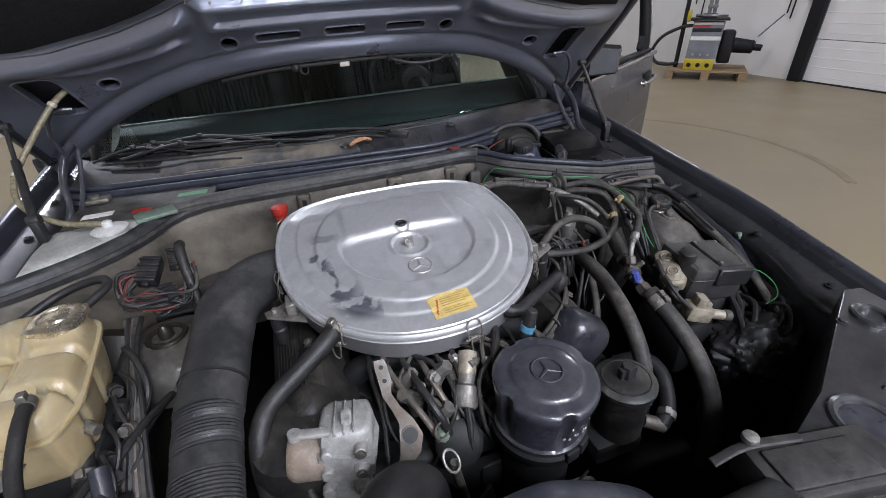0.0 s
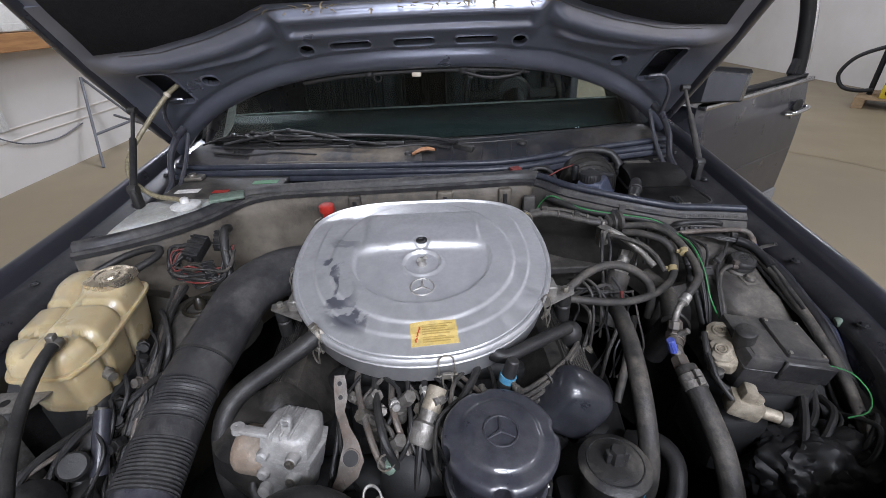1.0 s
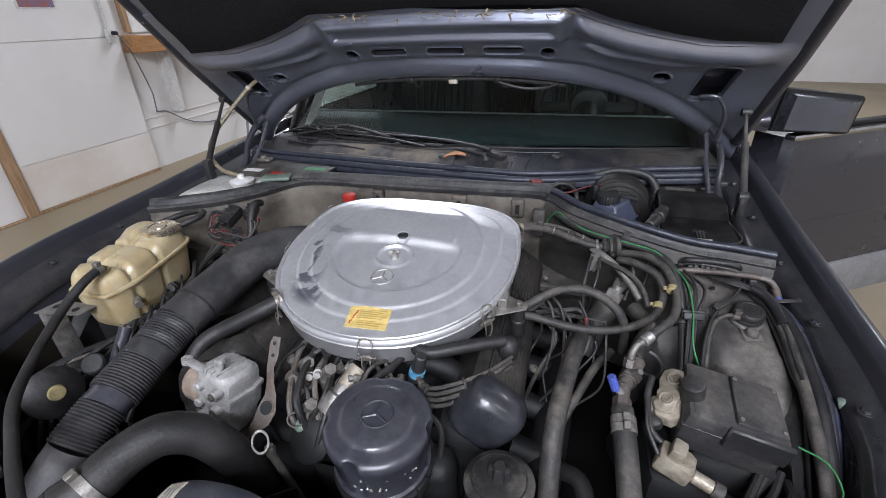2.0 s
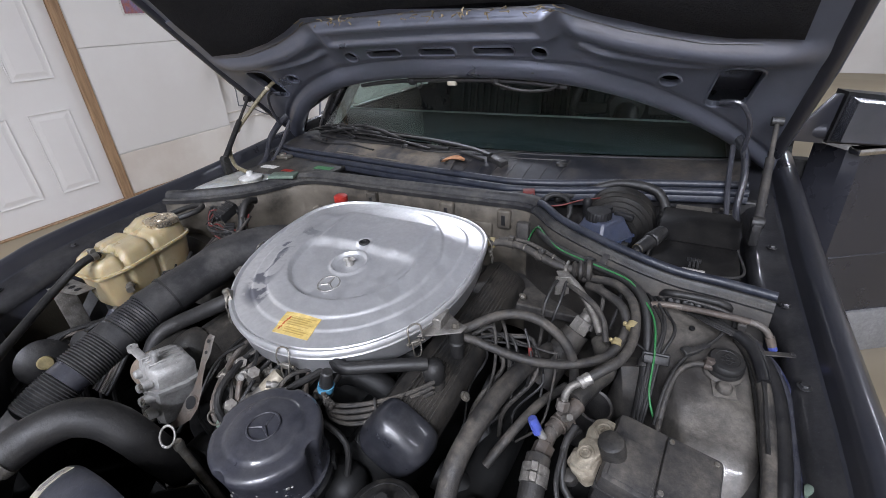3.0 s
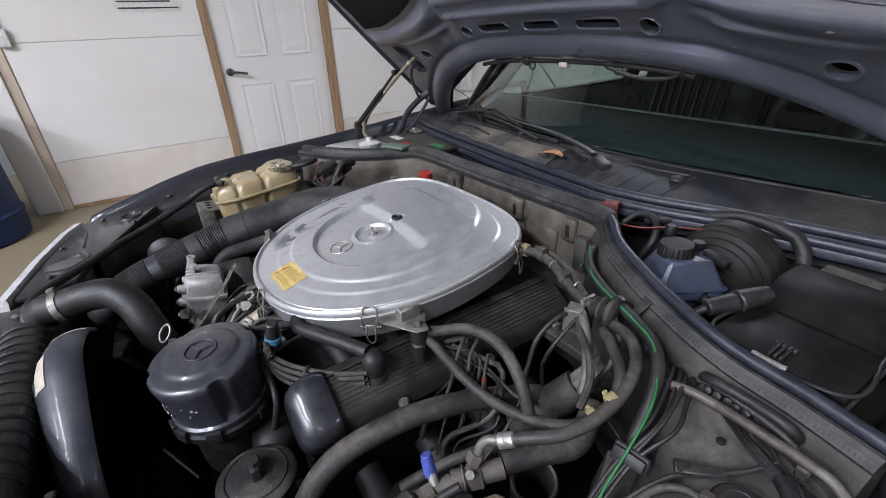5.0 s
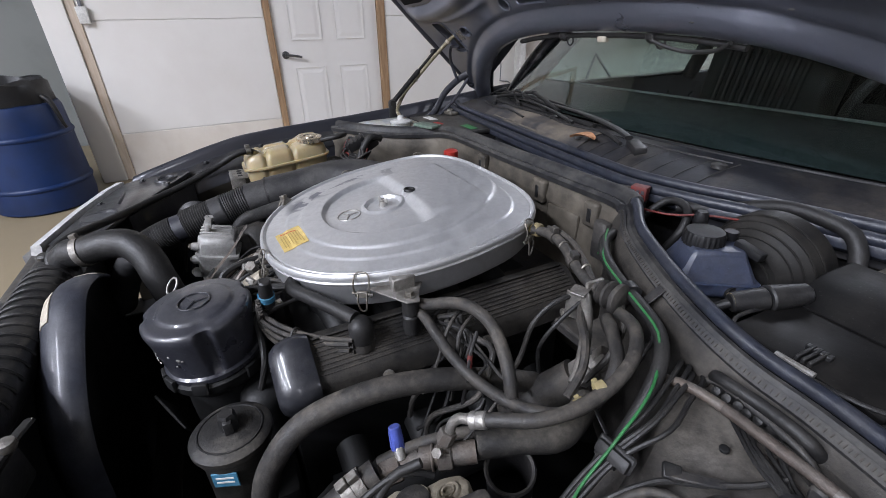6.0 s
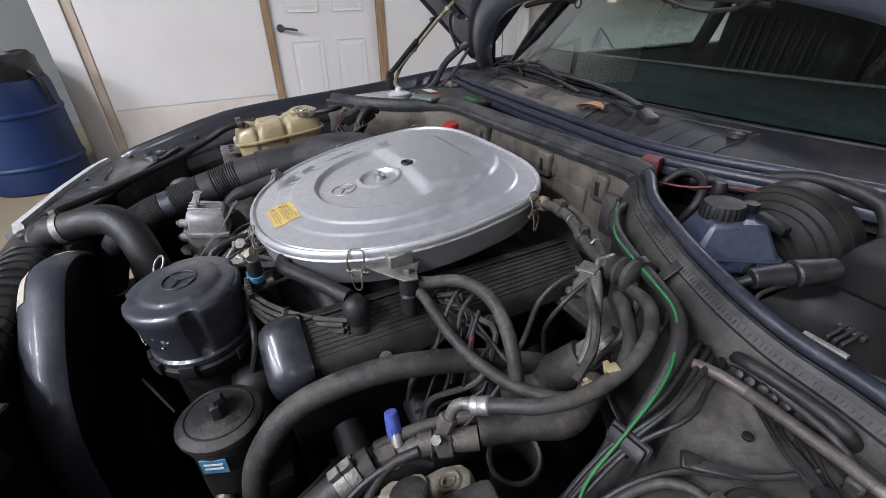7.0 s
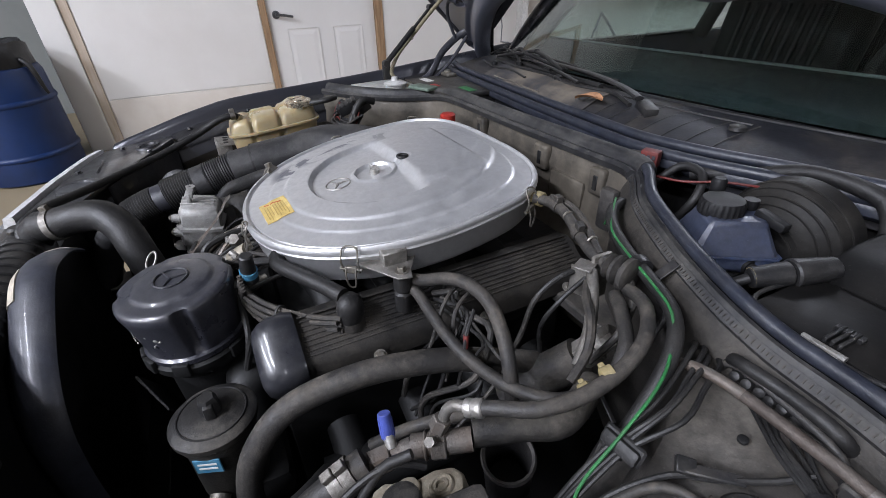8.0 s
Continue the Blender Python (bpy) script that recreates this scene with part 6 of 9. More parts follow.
part("sleeve", pipe([(-0.344, -0.215, 0.8135), (-0.349, -0.27, 0.8045)], 0.0450, 28, 0.01, 0.84), M_DUCT, duct)
part("tie", pipe([(-0.3448, -0.219, 0.8135), (-0.3455, -0.223, 0.8128)], 0.0475, 28, 0.002, 0.84), M_RUBBER_DK, duct)
part("sleeve", pipe([(-0.350, -0.326, 0.7905), DUCT[2]], 0.0420, 28, 0.01, 0.84), M_DUCT, duct)
bellows([(-0.350, -0.350, 0.7845), (-0.350, -0.38, 0.777), DUCT[3]], 0.0412, 13, "bellows")
part("sleeve", pipe([(-0.350, -0.411, 0.7692), DUCT[4]], 0.0370, 28, 0.004, 0.84), M_PLASTIC_BL, duct, "smooth glossy black sleeve")
bellows([(-0.350, -0.433, 0.763), (-0.351, -0.462, 0.753), DUCT[5]], 0.0380, 13, "bellows")
part("inlet", pipe([(-0.3519, -0.490, 0.741), (-0.362, -0.53, 0.71), (-0.385, -0.57, 0.65), (-0.40, -0.60, 0.58)], 0.0355, 24, 0.01, 0.84), M_DUCT, duct)

hose("breather_hose", [(-0.165, -0.205, 0.84), (-0.185, -0.222, 0.832), (-0.225, -0.243, 0.814), (-0.264, -0.262, 0.796), (-0.286, -0.285, 0.783), (-0.297, -0.31, 0.755), (-0.30, -0.33, 0.69), (-0.295, -0.34, 0.60)], 0.0142, M_RUBBER_DK, "grey-black rubber breather hose beside the intake duct", clamps=(0.03,), segs=16)

# ---- actuator and small gear in front ----
act = thing("throttle_actuator", -0.19, -0.35, 0.70, "dirty cast aluminium actuator with a round motor", "actuator")
am = pose(-0.186, -0.352, 0.752, -10, 6, -10)
sides = [(-0.030, -0.030), (0.022, -0.036), (0.036, -0.028), (0.040, 0.012), (0.034, 0.036), (-0.022, 0.038), (-0.034, 0.026), (-0.036, -0.014)]
part("housing", moved(skin([[(k * x, k * y, z) for x, y in sides] for z, k in ((-0.06, 0.72), (-0.045, 0.86), (-0.02, 0.90), (-0.018, 1.0), (0.016, 1.02), (0.017, 0.95), (0.04, 0.95), (0.05, 0.92), (0.056, 0.84), (0.058, 0.70))]), am), M_CASTGREY, act, "pale grey cast housing", crisp=50)
part("flange", moved(skin([[(k * x, k * y, z) for x, y in sides] for z, k in ((0.014, 1.02), (0.015, 1.10), (0.0215, 1.10), (0.0225, 1.02))]), am), M_CASTGREY, act)
for x in (-0.012, 0.0, 0.012):
    part("rib", box(x - 0.0016, x + 0.0016, -0.030, 0.026, 0.050, 0.062, 0.0008, 1, am), M_CASTGREY, act)
part("tab", moved(join(box(-0.062, -0.016, -0.030, -0.016, 0.050, 0.058, 0.003, 2), turned([(0.008, 0.049), (0.0085, 0.0585), (0.003, 0.0585), (0.003, 0.049)], Matrix.Translation((-0.060, -0.023, 0)), 16, False)), am), M_CASTGREY, act)
part("top_tab", moved(join(box(-0.004, 0.010, -0.02, -0.012, 0.055, 0.078, 0.003, 2), turned([(0.006, 0.0), (0.006, 0.010)], along((0.003, -0.02, 0.072), (0.003, 1, 0.072)), 14)), am), M_CASTGREY, act)
for z, w in ((0.034, 0.009), (0.004, 0.010), (-0.026, 0.011)):
    part("boss", moved(rod((0.020, -0.030, z), (0.020, -0.046, z), w, w * 0.85, 14, 0.002), am), M_CASTGREY, act)
    part("boss", moved(rod((-0.022, -0.026, z - 0.006), (-0.022, -0.040, z - 0.006), w * 0.9, w * 0.8, 14, 0.002), am), M_CASTGREY, act)
    part("bolt", moved(bolt((0.020, -0.046, z), (0.020, -1, z), 0.0045, 0.003), am), M_ZINC, act)
part("motor", moved(turned([(0.026, 0.0), (0.031, 0.006), (0.0325, 0.012), (0.0325, 0.045), (0.031, 0.052)], along((-0.074, 0.0, 0.0), (0, 0.0, 0.0)), 28), am), M_MOTORTAN, act, "tan-stained round motor")
part("wire", moved(pipe([(-0.05, -0.01, -0.034), (-0.048, -0.02, -0.05), (-0.03, -0.03, -0.06), (-0.005, -0.03, -0.07)], 0.006, 10), am), M_RUBBER, act)
cap = thing("distributor_cap", -0.255, -0.30, 0.66, "dusty round black cap behind the actuator", "distributor")
part("cap", turned([(0.066, 0), (0.07, 0.02), (0.068, 0.09), (0.055, 0.115), (0.03, 0.122)], Matrix.Translation((-0.235, -0.285, 0.655)) @ pose(0, 0, 0, 12, -10, 0), 36), M_COVER, cap)

arm = thing("support_bracket", -0.13, -0.30, 0.67, "pale steel lifting bracket with a hole", "bracket")
sheet = []
for (x, y, z), w in zip([(-0.118, -0.288, 0.832), (-0.117, -0.296, 0.826), (-0.116, -0.306, 0.812), (-0.118, -0.318, 0.796), (-0.110, -0.335, 0.782), (-0.101, -0.352, 0.770), (-0.100, -0.368, 0.757), (-0.106, -0.380, 0.742), (-0.120, -0.388, 0.728), (-0.136, -0.392, 0.716)], (0.007, 0.009, 0.009, 0.006, 0.006, 0.010, 0.016, 0.014, 0.008, 0.005)):
    sheet.append([(x - w, y, z), (x - w, y - 0.003, z - 0.003), (x + w, y - 0.003, z - 0.003), (x + w, y, z)])
part("strap", skin(sheet), M_STEELPIPE, arm, "", True)
hm = along((-0.101, -0.3665, 0.7575), (-0.101, -0.60, 0.99))
# the strap is not pierced: black discs stand for its holes
part("hole", turned([(0.0, 0.0), (0.0105, 0.0)], hm @ Matrix.Translation((0, 0, 0.0026)), 22, False), M_DARK, arm, "black disc for the dark of an oval hole")
part("hole_rim", torus(0.011, 0.0014, hm, 22, 6), M_STEELPIPE, arm)
for q in ((-0.117, -0.2975, 0.826), (-0.1165, -0.308, 0.810)):
    part("small_hole", turned([(0.0, 0.0), (0.0032, 0.0)], along(q, (q[0], q[1] - 0.5, q[2] + 0.42)) @ Matrix.Translation((0, 0, 0.0012)), 12, False), M_DARK, arm)
dip = thing("dipstick", -0.058, -0.424, 0.68, "oil dipstick with a pale ring handle", "dipstick")
part("ring", torus(0.0125, 0.0018, pose(-0.064, -0.430, 0.768, 50, 0, 35) @ Matrix.Diagonal((0.85, 1.2, 1, 1)), 26, 8), M_ALU_CLEAN, dip, "grey wire ring")
part("stem", join(turned([(0.007, 0), (0.008, 0.010), (0.006, 0.016)], Matrix.Translation((-0.058, -0.424, 0.738)), 16), rod((-0.058, -0.424, 0.742), (-0.03, -0.41, 0.58), 0.006)), M_ZINC, dip)

# injection lines, plugs and linkage under the front of the air cleaner
rnd = random.Random(4)
for k in range(10):
    x = -0.13 + 0.026 * k
    y0 = -0.24 - 0.03 * rnd.random()
    a = (x, y0, 0.775 + 0.02 * rnd.random())
    b = (x + rnd.uniform(-0.03, 0.05), -0.31 - 0.05 * rnd.random(), 0.745 + 0.03 * rnd.random())
    c = (x + rnd.uniform(-0.06, 0.06), -0.36 - 0.03 * rnd.random(), 0.69)
    hose("fuel_line", [(x + rnd.uniform(-0.02, 0.02), -0.17, 0.77), a, b, c], rnd.choice((0.0035, 0.005, 0.006)), rnd.choice((M_RUBBER_DK, M_RUBBER_DK, M_STEELPIPE, M_RUBBER_DK)), "thin line looping under the air cleaner", "fuel line", "engine lines", segs=8, step=0.012)
for k, (x, y, z) in enumerate([(-0.09, -0.275, 0.755), (-0.075, -0.30, 0.745), (-0.04, -0.29, 0.765), (0.01, -0.29, 0.74), (-0.055, -0.335, 0.73), (-0.02, -0.33, 0.72), (0.03, -0.31, 0.73)]):
    inj = thing("fuel_injector", x, y, z - 0.03, "dirty metal injector fitting", "injector", "injectors")
    q = (x + 0.02 * (-1) ** k, y - 0.01, z + 0.03)
    part("body", join(rod((x, y, z - 0.03), (x, y, z), 0.010, 0.012, 14, 0.002), rod((x, y, z), q, 0.013, 0.010, 6)), (M_ALU, M_ZINC)[k % 2], inj)
    part("collar", turned([(0.014, 0), (0.015, 0.003), (0.014, 0.006)], along((x, y, z - 0.006), (x, y, z + 1)), 14), M_ZINC, inj)
thermo = thing("thermostat_housing", 0.0, -0.34, 0.64, "near-black housing with a sensor below the air cleaner", "housing")
part("housing", join(box(-0.07, 0.05, -0.36, -0.28, 0.62, 0.70, 0.02, 3), turned([(0.035, 0), (0.035, 0.03), (0.028, 0.035)], along((-0.03, -0.35, 0.69), (-0.04, -0.45, 0.78)), 24)), M_DARK, thermo)
sens = thing("air_valve", 0.012, -0.315, 0.74, "white and grey cylindrical valve below the air cleaner front", "valve")
vm = along((-0.012, -0.345, 0.745), (0.03, -0.262, 0.80))
part("body", moved(turned([(0.016, 0), (0.019, 0.004), (0.019, 0.03), (0.015, 0.034), (0.015, 0.05)], Matrix.Identity(4), 20), vm), M_ALU, sens)
part("sleeve", moved(turned([(0.0145, 0.048), (0.0155, 0.05), (0.0155, 0.082), (0.0145, 0.084)], Matrix.Identity(4), 20), vm), M_BRASS, sens, "pale sleeve")
cap2 = thing("round_cap", 0.045, -0.31, 0.72, "small round grey cap beside the filter housing", "cap")
part("cap", turned([(0.026, 0), (0.027, 0.012), (0.02, 0.018), (0.008, 0.02)], along((0.05, -0.305, 0.745), (0.03, -0.40, 0.80)), 24), M_PLASTIC, cap2)
relay_green = thing("green_sensor", -0.05, -0.355, 0.70, "grey-green sensor plug with a wire loop", "sensor")
part("plug", rod((-0.055, -0.36, 0.70), (-0.05, -0.355, 0.73), 0.012, segs=14, bevel=0.003), M_GREENCAP, relay_green)
part("wire_loop", torus(0.012, 0.0016, pose(-0.055, -0.365, 0.742, 70, 0, 20), 20, 6), M_ZINC, relay_green)

# ---- oil filter ----
flt = thing("oil_filter_housing", 0.092, -0.38, 0.60, "blue-black oil filter cover with a round emblem on top", "oil filter")
FM = Matrix.Translation((0.094, -0.376, 0.716)) @ pose(0, 0, 0, 4, 2, 0) @ Matrix.Scale(1.075, 4)
rings = []
for r, z in ((0.060, 0.0), (0.0648, 0.002), (0.0652, 0.009), (0.0618, 0.012), (0.0632, 0.03), (0.0662, 0.055), (0.0688, 0.070), (0.0698, 0.076), (0.0694, 0.081), (0.0674, 0.0850), (0.064, 0.0868), (0.060, 0.0874), (0.052, 0.0878), (0.0485, 0.0885), (0.0465, 0.0905), (0.043, 0.092), (0.028, 0.093), (0.010, 0.093)):
    ring = []
    for i in range(144):
        a = 2 * math.pi * i / 144
        dent = 0.0
        for da in (-96, 5, 105, 196):
            q = (math.degrees(a) - da + 180) % 360 - 180
            dent += math.exp(-(q / 7.0) ** 4)
        rr = r * (1 - 0.13 * dent * smoothstep(0.011, 0.02, z) * (0.30 + 0.70 * smoothstep(0.0885, 0.078, z)) * smoothstep(0.035, 0.06, r))
        ring.append((rr * math.cos(a), rr * math.sin(a), z))
    rings.append(ring)
part("cover", moved(skin(rings), FM), M_PLASTIC_BL, flt)
part("emblem", moved(emblem(0, 0, 0.0942, 0.020), FM), M_PLASTIC_BL, flt, "raised round emblem")
# flange and clips are black, for the dark under the cover
part("flange", moved(turned([(0.056, -0.03), (0.0665, -0.016), (0.0675, -0.004), (0.064, 0.0)], Matrix.Identity(4), 48), FM), M_DARK, flt)
part("stand", join(rod((0.092, -0.375, 0.50), (0.094, -0.376, 0.69), 0.05, 0.055, 28), box(0.0, 0.1, -0.37, -0.28, 0.52, 0.62, 0.02)), M_DARK, flt)
for da in (-60, 40, 160, 280, -20):
    a = radians(da)
    p = Vector((0.094 + 0.072 * math.cos(a), -0.376 + 0.072 * math.sin(a), 0.711))
    part("clip", box(-0.003, 0.004, -0.011, 0.011, -0.012, 0.008, 0.002, 2, Matrix.Translation(p) @ pose(0, 0, 0, 0, 0, da)), M_DARK, flt)
for k in range(16):
    a = radians(-100 + rnd.uniform(0, 75))
    p = FM @ Vector((0.0655 * math.cos(a), 0.0655 * math.sin(a), rnd.uniform(0.035, 0.06)))
    part("chip", turned([(0.0015 + 0.002 * rnd.random(), 0), (0.001, 0.0012)], along(p, p + Vector((math.cos(a), math.sin(a), 0))), 7), M_ALU_CLEAN, flt, "bare metal paint chip")

# ---- steering pump reservoir ----
ps = thing("steering_pump_reservoir", 0.263, -0.365, 0.58, "dusty round black fluid reservoir with a knob cap and blue label", "reservoir")
PM = Matrix.Translation((0.263, -0.366, 0.592)) @ Matrix.Diagonal((0.82, 0.82, 1, 1))
part("pot", moved(turned([(0.045, 0), (0.05, 0.01), (0.0505, 0.088), (0.056, 0.1), (0.057, 0.112)], Matrix.Identity(4), 36), PM), M_DUSTBOX, ps)
part("lid", moved(turned([(0.059, 0.108), (0.061, 0.112), (0.061, 0.118), (0.056, 0.122), (0.03, 0.127), (0.012, 0.128)], Matrix.Identity(4), 40), PM), M_DUSTBOX, ps, "dust-covered round lid")
part("ring", torus(0.047, 0.0016, PM @ Matrix.Translation((0, 0, 0.1238)), 40, 6), M_PLASTIC, ps)
part("knob", moved(join(turned([(0.015, 0.126), (0.016, 0.13), (0.014, 0.146), (0.011, 0.15)], Matrix.Identity(4), 6), box(-0.019, 0.019, -0.007, 0.007, 0.126, 0.146, 0.003, 2)), PM), M_PLASTIC, ps)
part("label", box(-0.001, 0.0015, -0.019, 0.019, -0.012, 0.012, 0.001, 1, PM @ pose(0, 0, 0, 0, 0, -22) @ Matrix.Translation((0.0525, 0, 0.084))), M_CYAN, ps, "blue and white label with illegible print", False)
for zz in (-0.004, 0.003):
    part("text_bar", box(0.0015, 0.0022, -0.013, 0.013, zz, zz + 0.0025, 0, 1, PM @ pose(0, 0, 0, 0, 0, -22) @ Matrix.Translation((0.0525, 0, 0.084))), M_PAPER, ps, "", False)
part("outlet", rod((0.30, -0.385, 0.615), (0.335, -0.40, 0.60), 0.012), M_ZINC, ps)
part("bracket", box(0.2, 0.3, -0.40, -0.30, 0.55, 0.60, 0.015), M_DARK, ps)
hose("return_hose", [(0.33, -0.398, 0.602), (0.36, -0.38, 0.615), (0.385, -0.33, 0.64), (0.375, -0.29, 0.645), (0.34, -0.26, 0.62)], 0.014, M_RUBBER_DK, "short black return hose with a bright clamp", clamps=(0.15,), clamp_mat=M_ALU_CLEAN, segs=14)
# ---- hoses over the right bank ----
hose("heater_hose", [(0.385, 0.03, 0.715), (0.374, -0.04, 0.745), (0.36, -0.12, 0.768), (0.345, -0.20, 0.772), (0.332, -0.28, 0.75), (0.330, -0.328, 0.70), (0.332, -0.348, 0.64), (0.33, -0.35, 0.56)], 0.0148, M_RUBBER, "thick dusty grey heater hose arching over the engine", clamps=(0.97,), segs=18)
hose("vacuum_hose", [(0.235, -0.10, 0.806), (0.267, -0.085, 0.815), (0.30, -0.068, 0.832), (0.335, -0.056, 0.842), (0.375, -0.05, 0.838), (0.41, -0.055, 0.822), (0.432, -0.06, 0.80), (0.442, -0.062, 0.77), (0.445, -0.06, 0.72)], 0.0082, M_RUBBER, "dusty grey rubber hose beside the air cleaner", segs=14)
hose("vacuum_hose", [(0.24, -0.105, 0.80), (0.266, -0.095, 0.80), (0.305, -0.093, 0.792), (0.35, -0.09, 0.783), (0.40, -0.08, 0.777), (0.45, -0.062, 0.779), (0.49, -0.035, 0.79), (0.508, 0.0, 0.815), (0.497, 0.03, 0.84), (0.46, 0.06, 0.845), (0.432, 0.082, 0.838)], 0.0076, M_RUBBER, "dusty grey rubber hose sweeping round to the bulkhead", segs=14)
cool = hose("refrigerant_hose", [(0.463, -0.127, 0.803), (0.485, -0.108, 0.815), (0.508, -0.085, 0.825), (0.52, -0.045, 0.832), (0.52, 0.0, 0.842), (0.508, 0.04, 0.853), (0.48, 0.072, 0.857), (0.445, 0.092, 0.848), (0.42, 0.10, 0.84)], 0.0074, M_RUBBER, "black refrigerant hose with a pale crimp", segs=14)
part("crimp", turned([(0.0076, 0.0), (0.0092, 0.001), (0.0092, 0.006), (0.0085, 0.008), (0.0092, 0.010), (0.0092, 0.018), (0.0078, 0.0195)], along((0.461, -0.129, 0.802), (0.485, -0.108, 0.815)), 18), M_ALU_CLEAN, cool, "dirty metal crimp collar")
for p, q in (((0.517, -0.012, 0.838), (0.52, 0.0, 0.842)), ((0.500, -0.016, 0.802), (0.506, 0.0, 0.812))):
    solo("hose_clip", join(turned([(0.0078, -0.006), (0.0094, -0.005), (0.0094, 0.005), (0.0078, 0.006)], along(p, q), 18), box(0.009, 0.015, -0.003, 0.003, -0.003, 0.003, 0.001, 1, along(p, q))), M_TAN, "tan plastic hose clip", "clip", "hose clips")
fit = thing("pipe_fitting", 0.435, -0.17, 0.72, "aluminium refrigerant fitting with blue service cap", "fitting")
part("elbow", pipe([(0.463, -0.127, 0.803), (0.452, -0.136, 0.80), (0.446, -0.142, 0.79), (0.444, -0.146, 0.775)], 0.0058, 12), M_ALU, fit, "dirty pipe elbow")
part("union", join(rod((0.444, -0.146, 0.778), (0.443, -0.152, 0.764), 0.0100, segs=6, bevel=0.001), rod((0.462, -0.122, 0.752), (0.436, -0.178, 0.744), 0.0125, segs=18), rod((0.452, -0.146, 0.748), (0.445, -0.160, 0.746), 0.0165, segs=6, bevel=0.001), torus(0.0135, 0.0016, along((0.4425, -0.165, 0.7455), (0.436, -0.178, 0.744)), 20, 6), rod((0.4365, -0.178, 0.744), (0.432, -0.205, 0.738), 0.0105, segs=16), rod((0.433, -0.200, 0.739), (0.430, -0.222, 0.735), 0.0145, segs=6, bevel=0.001)), M_STEELPIPE, fit, "grimy steel union")
part("side_nut", rod((0.448, -0.160, 0.756), (0.458, -0.168, 0.772), 0.0055, segs=6), M_ALU, fit)
part("port", rod((0.43, -0.197, 0.748), (0.418, -0.197, 0.762), 0.006), M_ALU_CLEAN, fit)
scap = part("service_cap", rod((0.4215, -0.197, 0.754), (0.411, -0.196, 0.779), 0.0074, 0.0068, 12, 0.001), M_BLUECAP, fit, "blue plastic service cap")
for a in [k * math.pi / 5 for k in range(10)]:
    part("grip_rib", rod((0.4205 + 0.0071 * math.cos(a), -0.197 + 0.0071 * math.sin(a), 0.757), (0.4130 + 0.0067 * math.cos(a), -0.1962 + 0.0067 * math.sin(a), 0.774), 0.0008, segs=5), M_BLUECAP, scap)
hose("suction_hose", [(0.43, -0.225, 0.742), (0.432, -0.255, 0.732), (0.436, -0.30, 0.71), (0.44, -0.345, 0.68), (0.44, -0.39, 0.63), (0.435, -0.42, 0.56), (0.43, -0.43, 0.48)], 0.017, M_RUBBER, "thick black suction hose with silver crimp rings", clamps=(0.06, 0.11), clamp_mat=M_ALU, segs=16)
hose("suction_pipe", [(0.455, -0.118, 0.752), (0.475, -0.07, 0.755), (0.49, -0.03, 0.755), (0.47, 0.03, 0.76)], 0.016, M_DUSTBOX, "dusty dark pipe behind the fitting", "pipe", segs=14)

# fuel line with a boot to the bulkhead
hose("fuel_hose", [(0.225, 0.12, 0.868), (0.24, 0.13, 0.868), (0.27, 0.128, 0.872), (0.30, 0.122, 0.87), (0.335, 0.11, 0.864), (0.37, 0.10, 0.858), (0.40, 0.097, 0.856)], 0.0075, M_RUBBER, "grey fuel hose with pale ties", clamps=(0.35, 0.7), clamp_mat=M_RUBBER, segs=12)
solo("hose_nut", join(rod((0.222, 0.128, 0.866), (0.235, 0.131, 0.867), 0.0115, segs=14, bevel=0.002), rod((0.212, 0.125, 0.865), (0.222, 0.128, 0.866), 0.008, segs=12)), M_TAN, "cream plastic nut on the grey fuel hose", "hose nut")
boot = thing("rubber_boot", 0.42, 0.095, 0.83, "ribbed rubber boot on the bulkhead", "boot")
part("boot", turned([(0.009, 0), (0.014, 0.002), (0.0165, 0.006), (0.011, 0.010), (0.018, 0.014), (0.0185, 0.018), (0.012, 0.022), (0.020, 0.027), (0.0205, 0.033), (0.016, 0.036)], along((0.398, 0.098, 0.856), (0.45, 0.105, 0.858)), 22), M_RUBBER, boot)
part("carrier", join(box(0.385, 0.392, 0.085, 0.115, 0.80, 0.865, 0.003), pipe([(0.395, 0.08, 0.85), (0.42, 0.06, 0.84), (0.45, 0.03, 0.82), (0.47, 0.0, 0.80)], 0.007, 10)), M_ALU, boot)
nut = thing("valve_nut", 0.42, 0.1, 0.71, "tan metal union nut below the bulkhead", "fitting")
part("nut", join(rod((0.425, 0.052, 0.752), (0.436, 0.066, 0.772), 0.0185, segs=6, bevel=0.001), rod((0.436, 0.066, 0.772), (0.442, 0.073, 0.782), 0.013, segs=16), rod((0.441, 0.072, 0.780), (0.447, 0.080, 0.792), 0.0155, segs=6, bevel=0.001)), M_ALU, nut)
part("base", rod((0.375, -0.01, 0.665), (0.425, 0.052, 0.752), 0.03, 0.024, 20), M_RUBBER, nut, "dusty black body below the nut")

# wiring along the bulkhead: a black loom with green wire, four lines
loom = hose("wiring_loom", [(0.30, 0.222, 0.868), (0.318, 0.185, 0.872), (0.35, 0.155, 0.868), (0.40, 0.13, 0.863), (0.45, 0.112, 0.86), (0.495, 0.092, 0.856), (0.525, 0.06, 0.846), (0.54, 0.02, 0.815), (0.545, -0.02, 0.775), (0.545, -0.07, 0.73), (0.54, -0.12, 0.68)], 0.0080, M_RUBBER_DK, "black wiring loom with a green wire along the bulkhead", "wiring", segs=12)
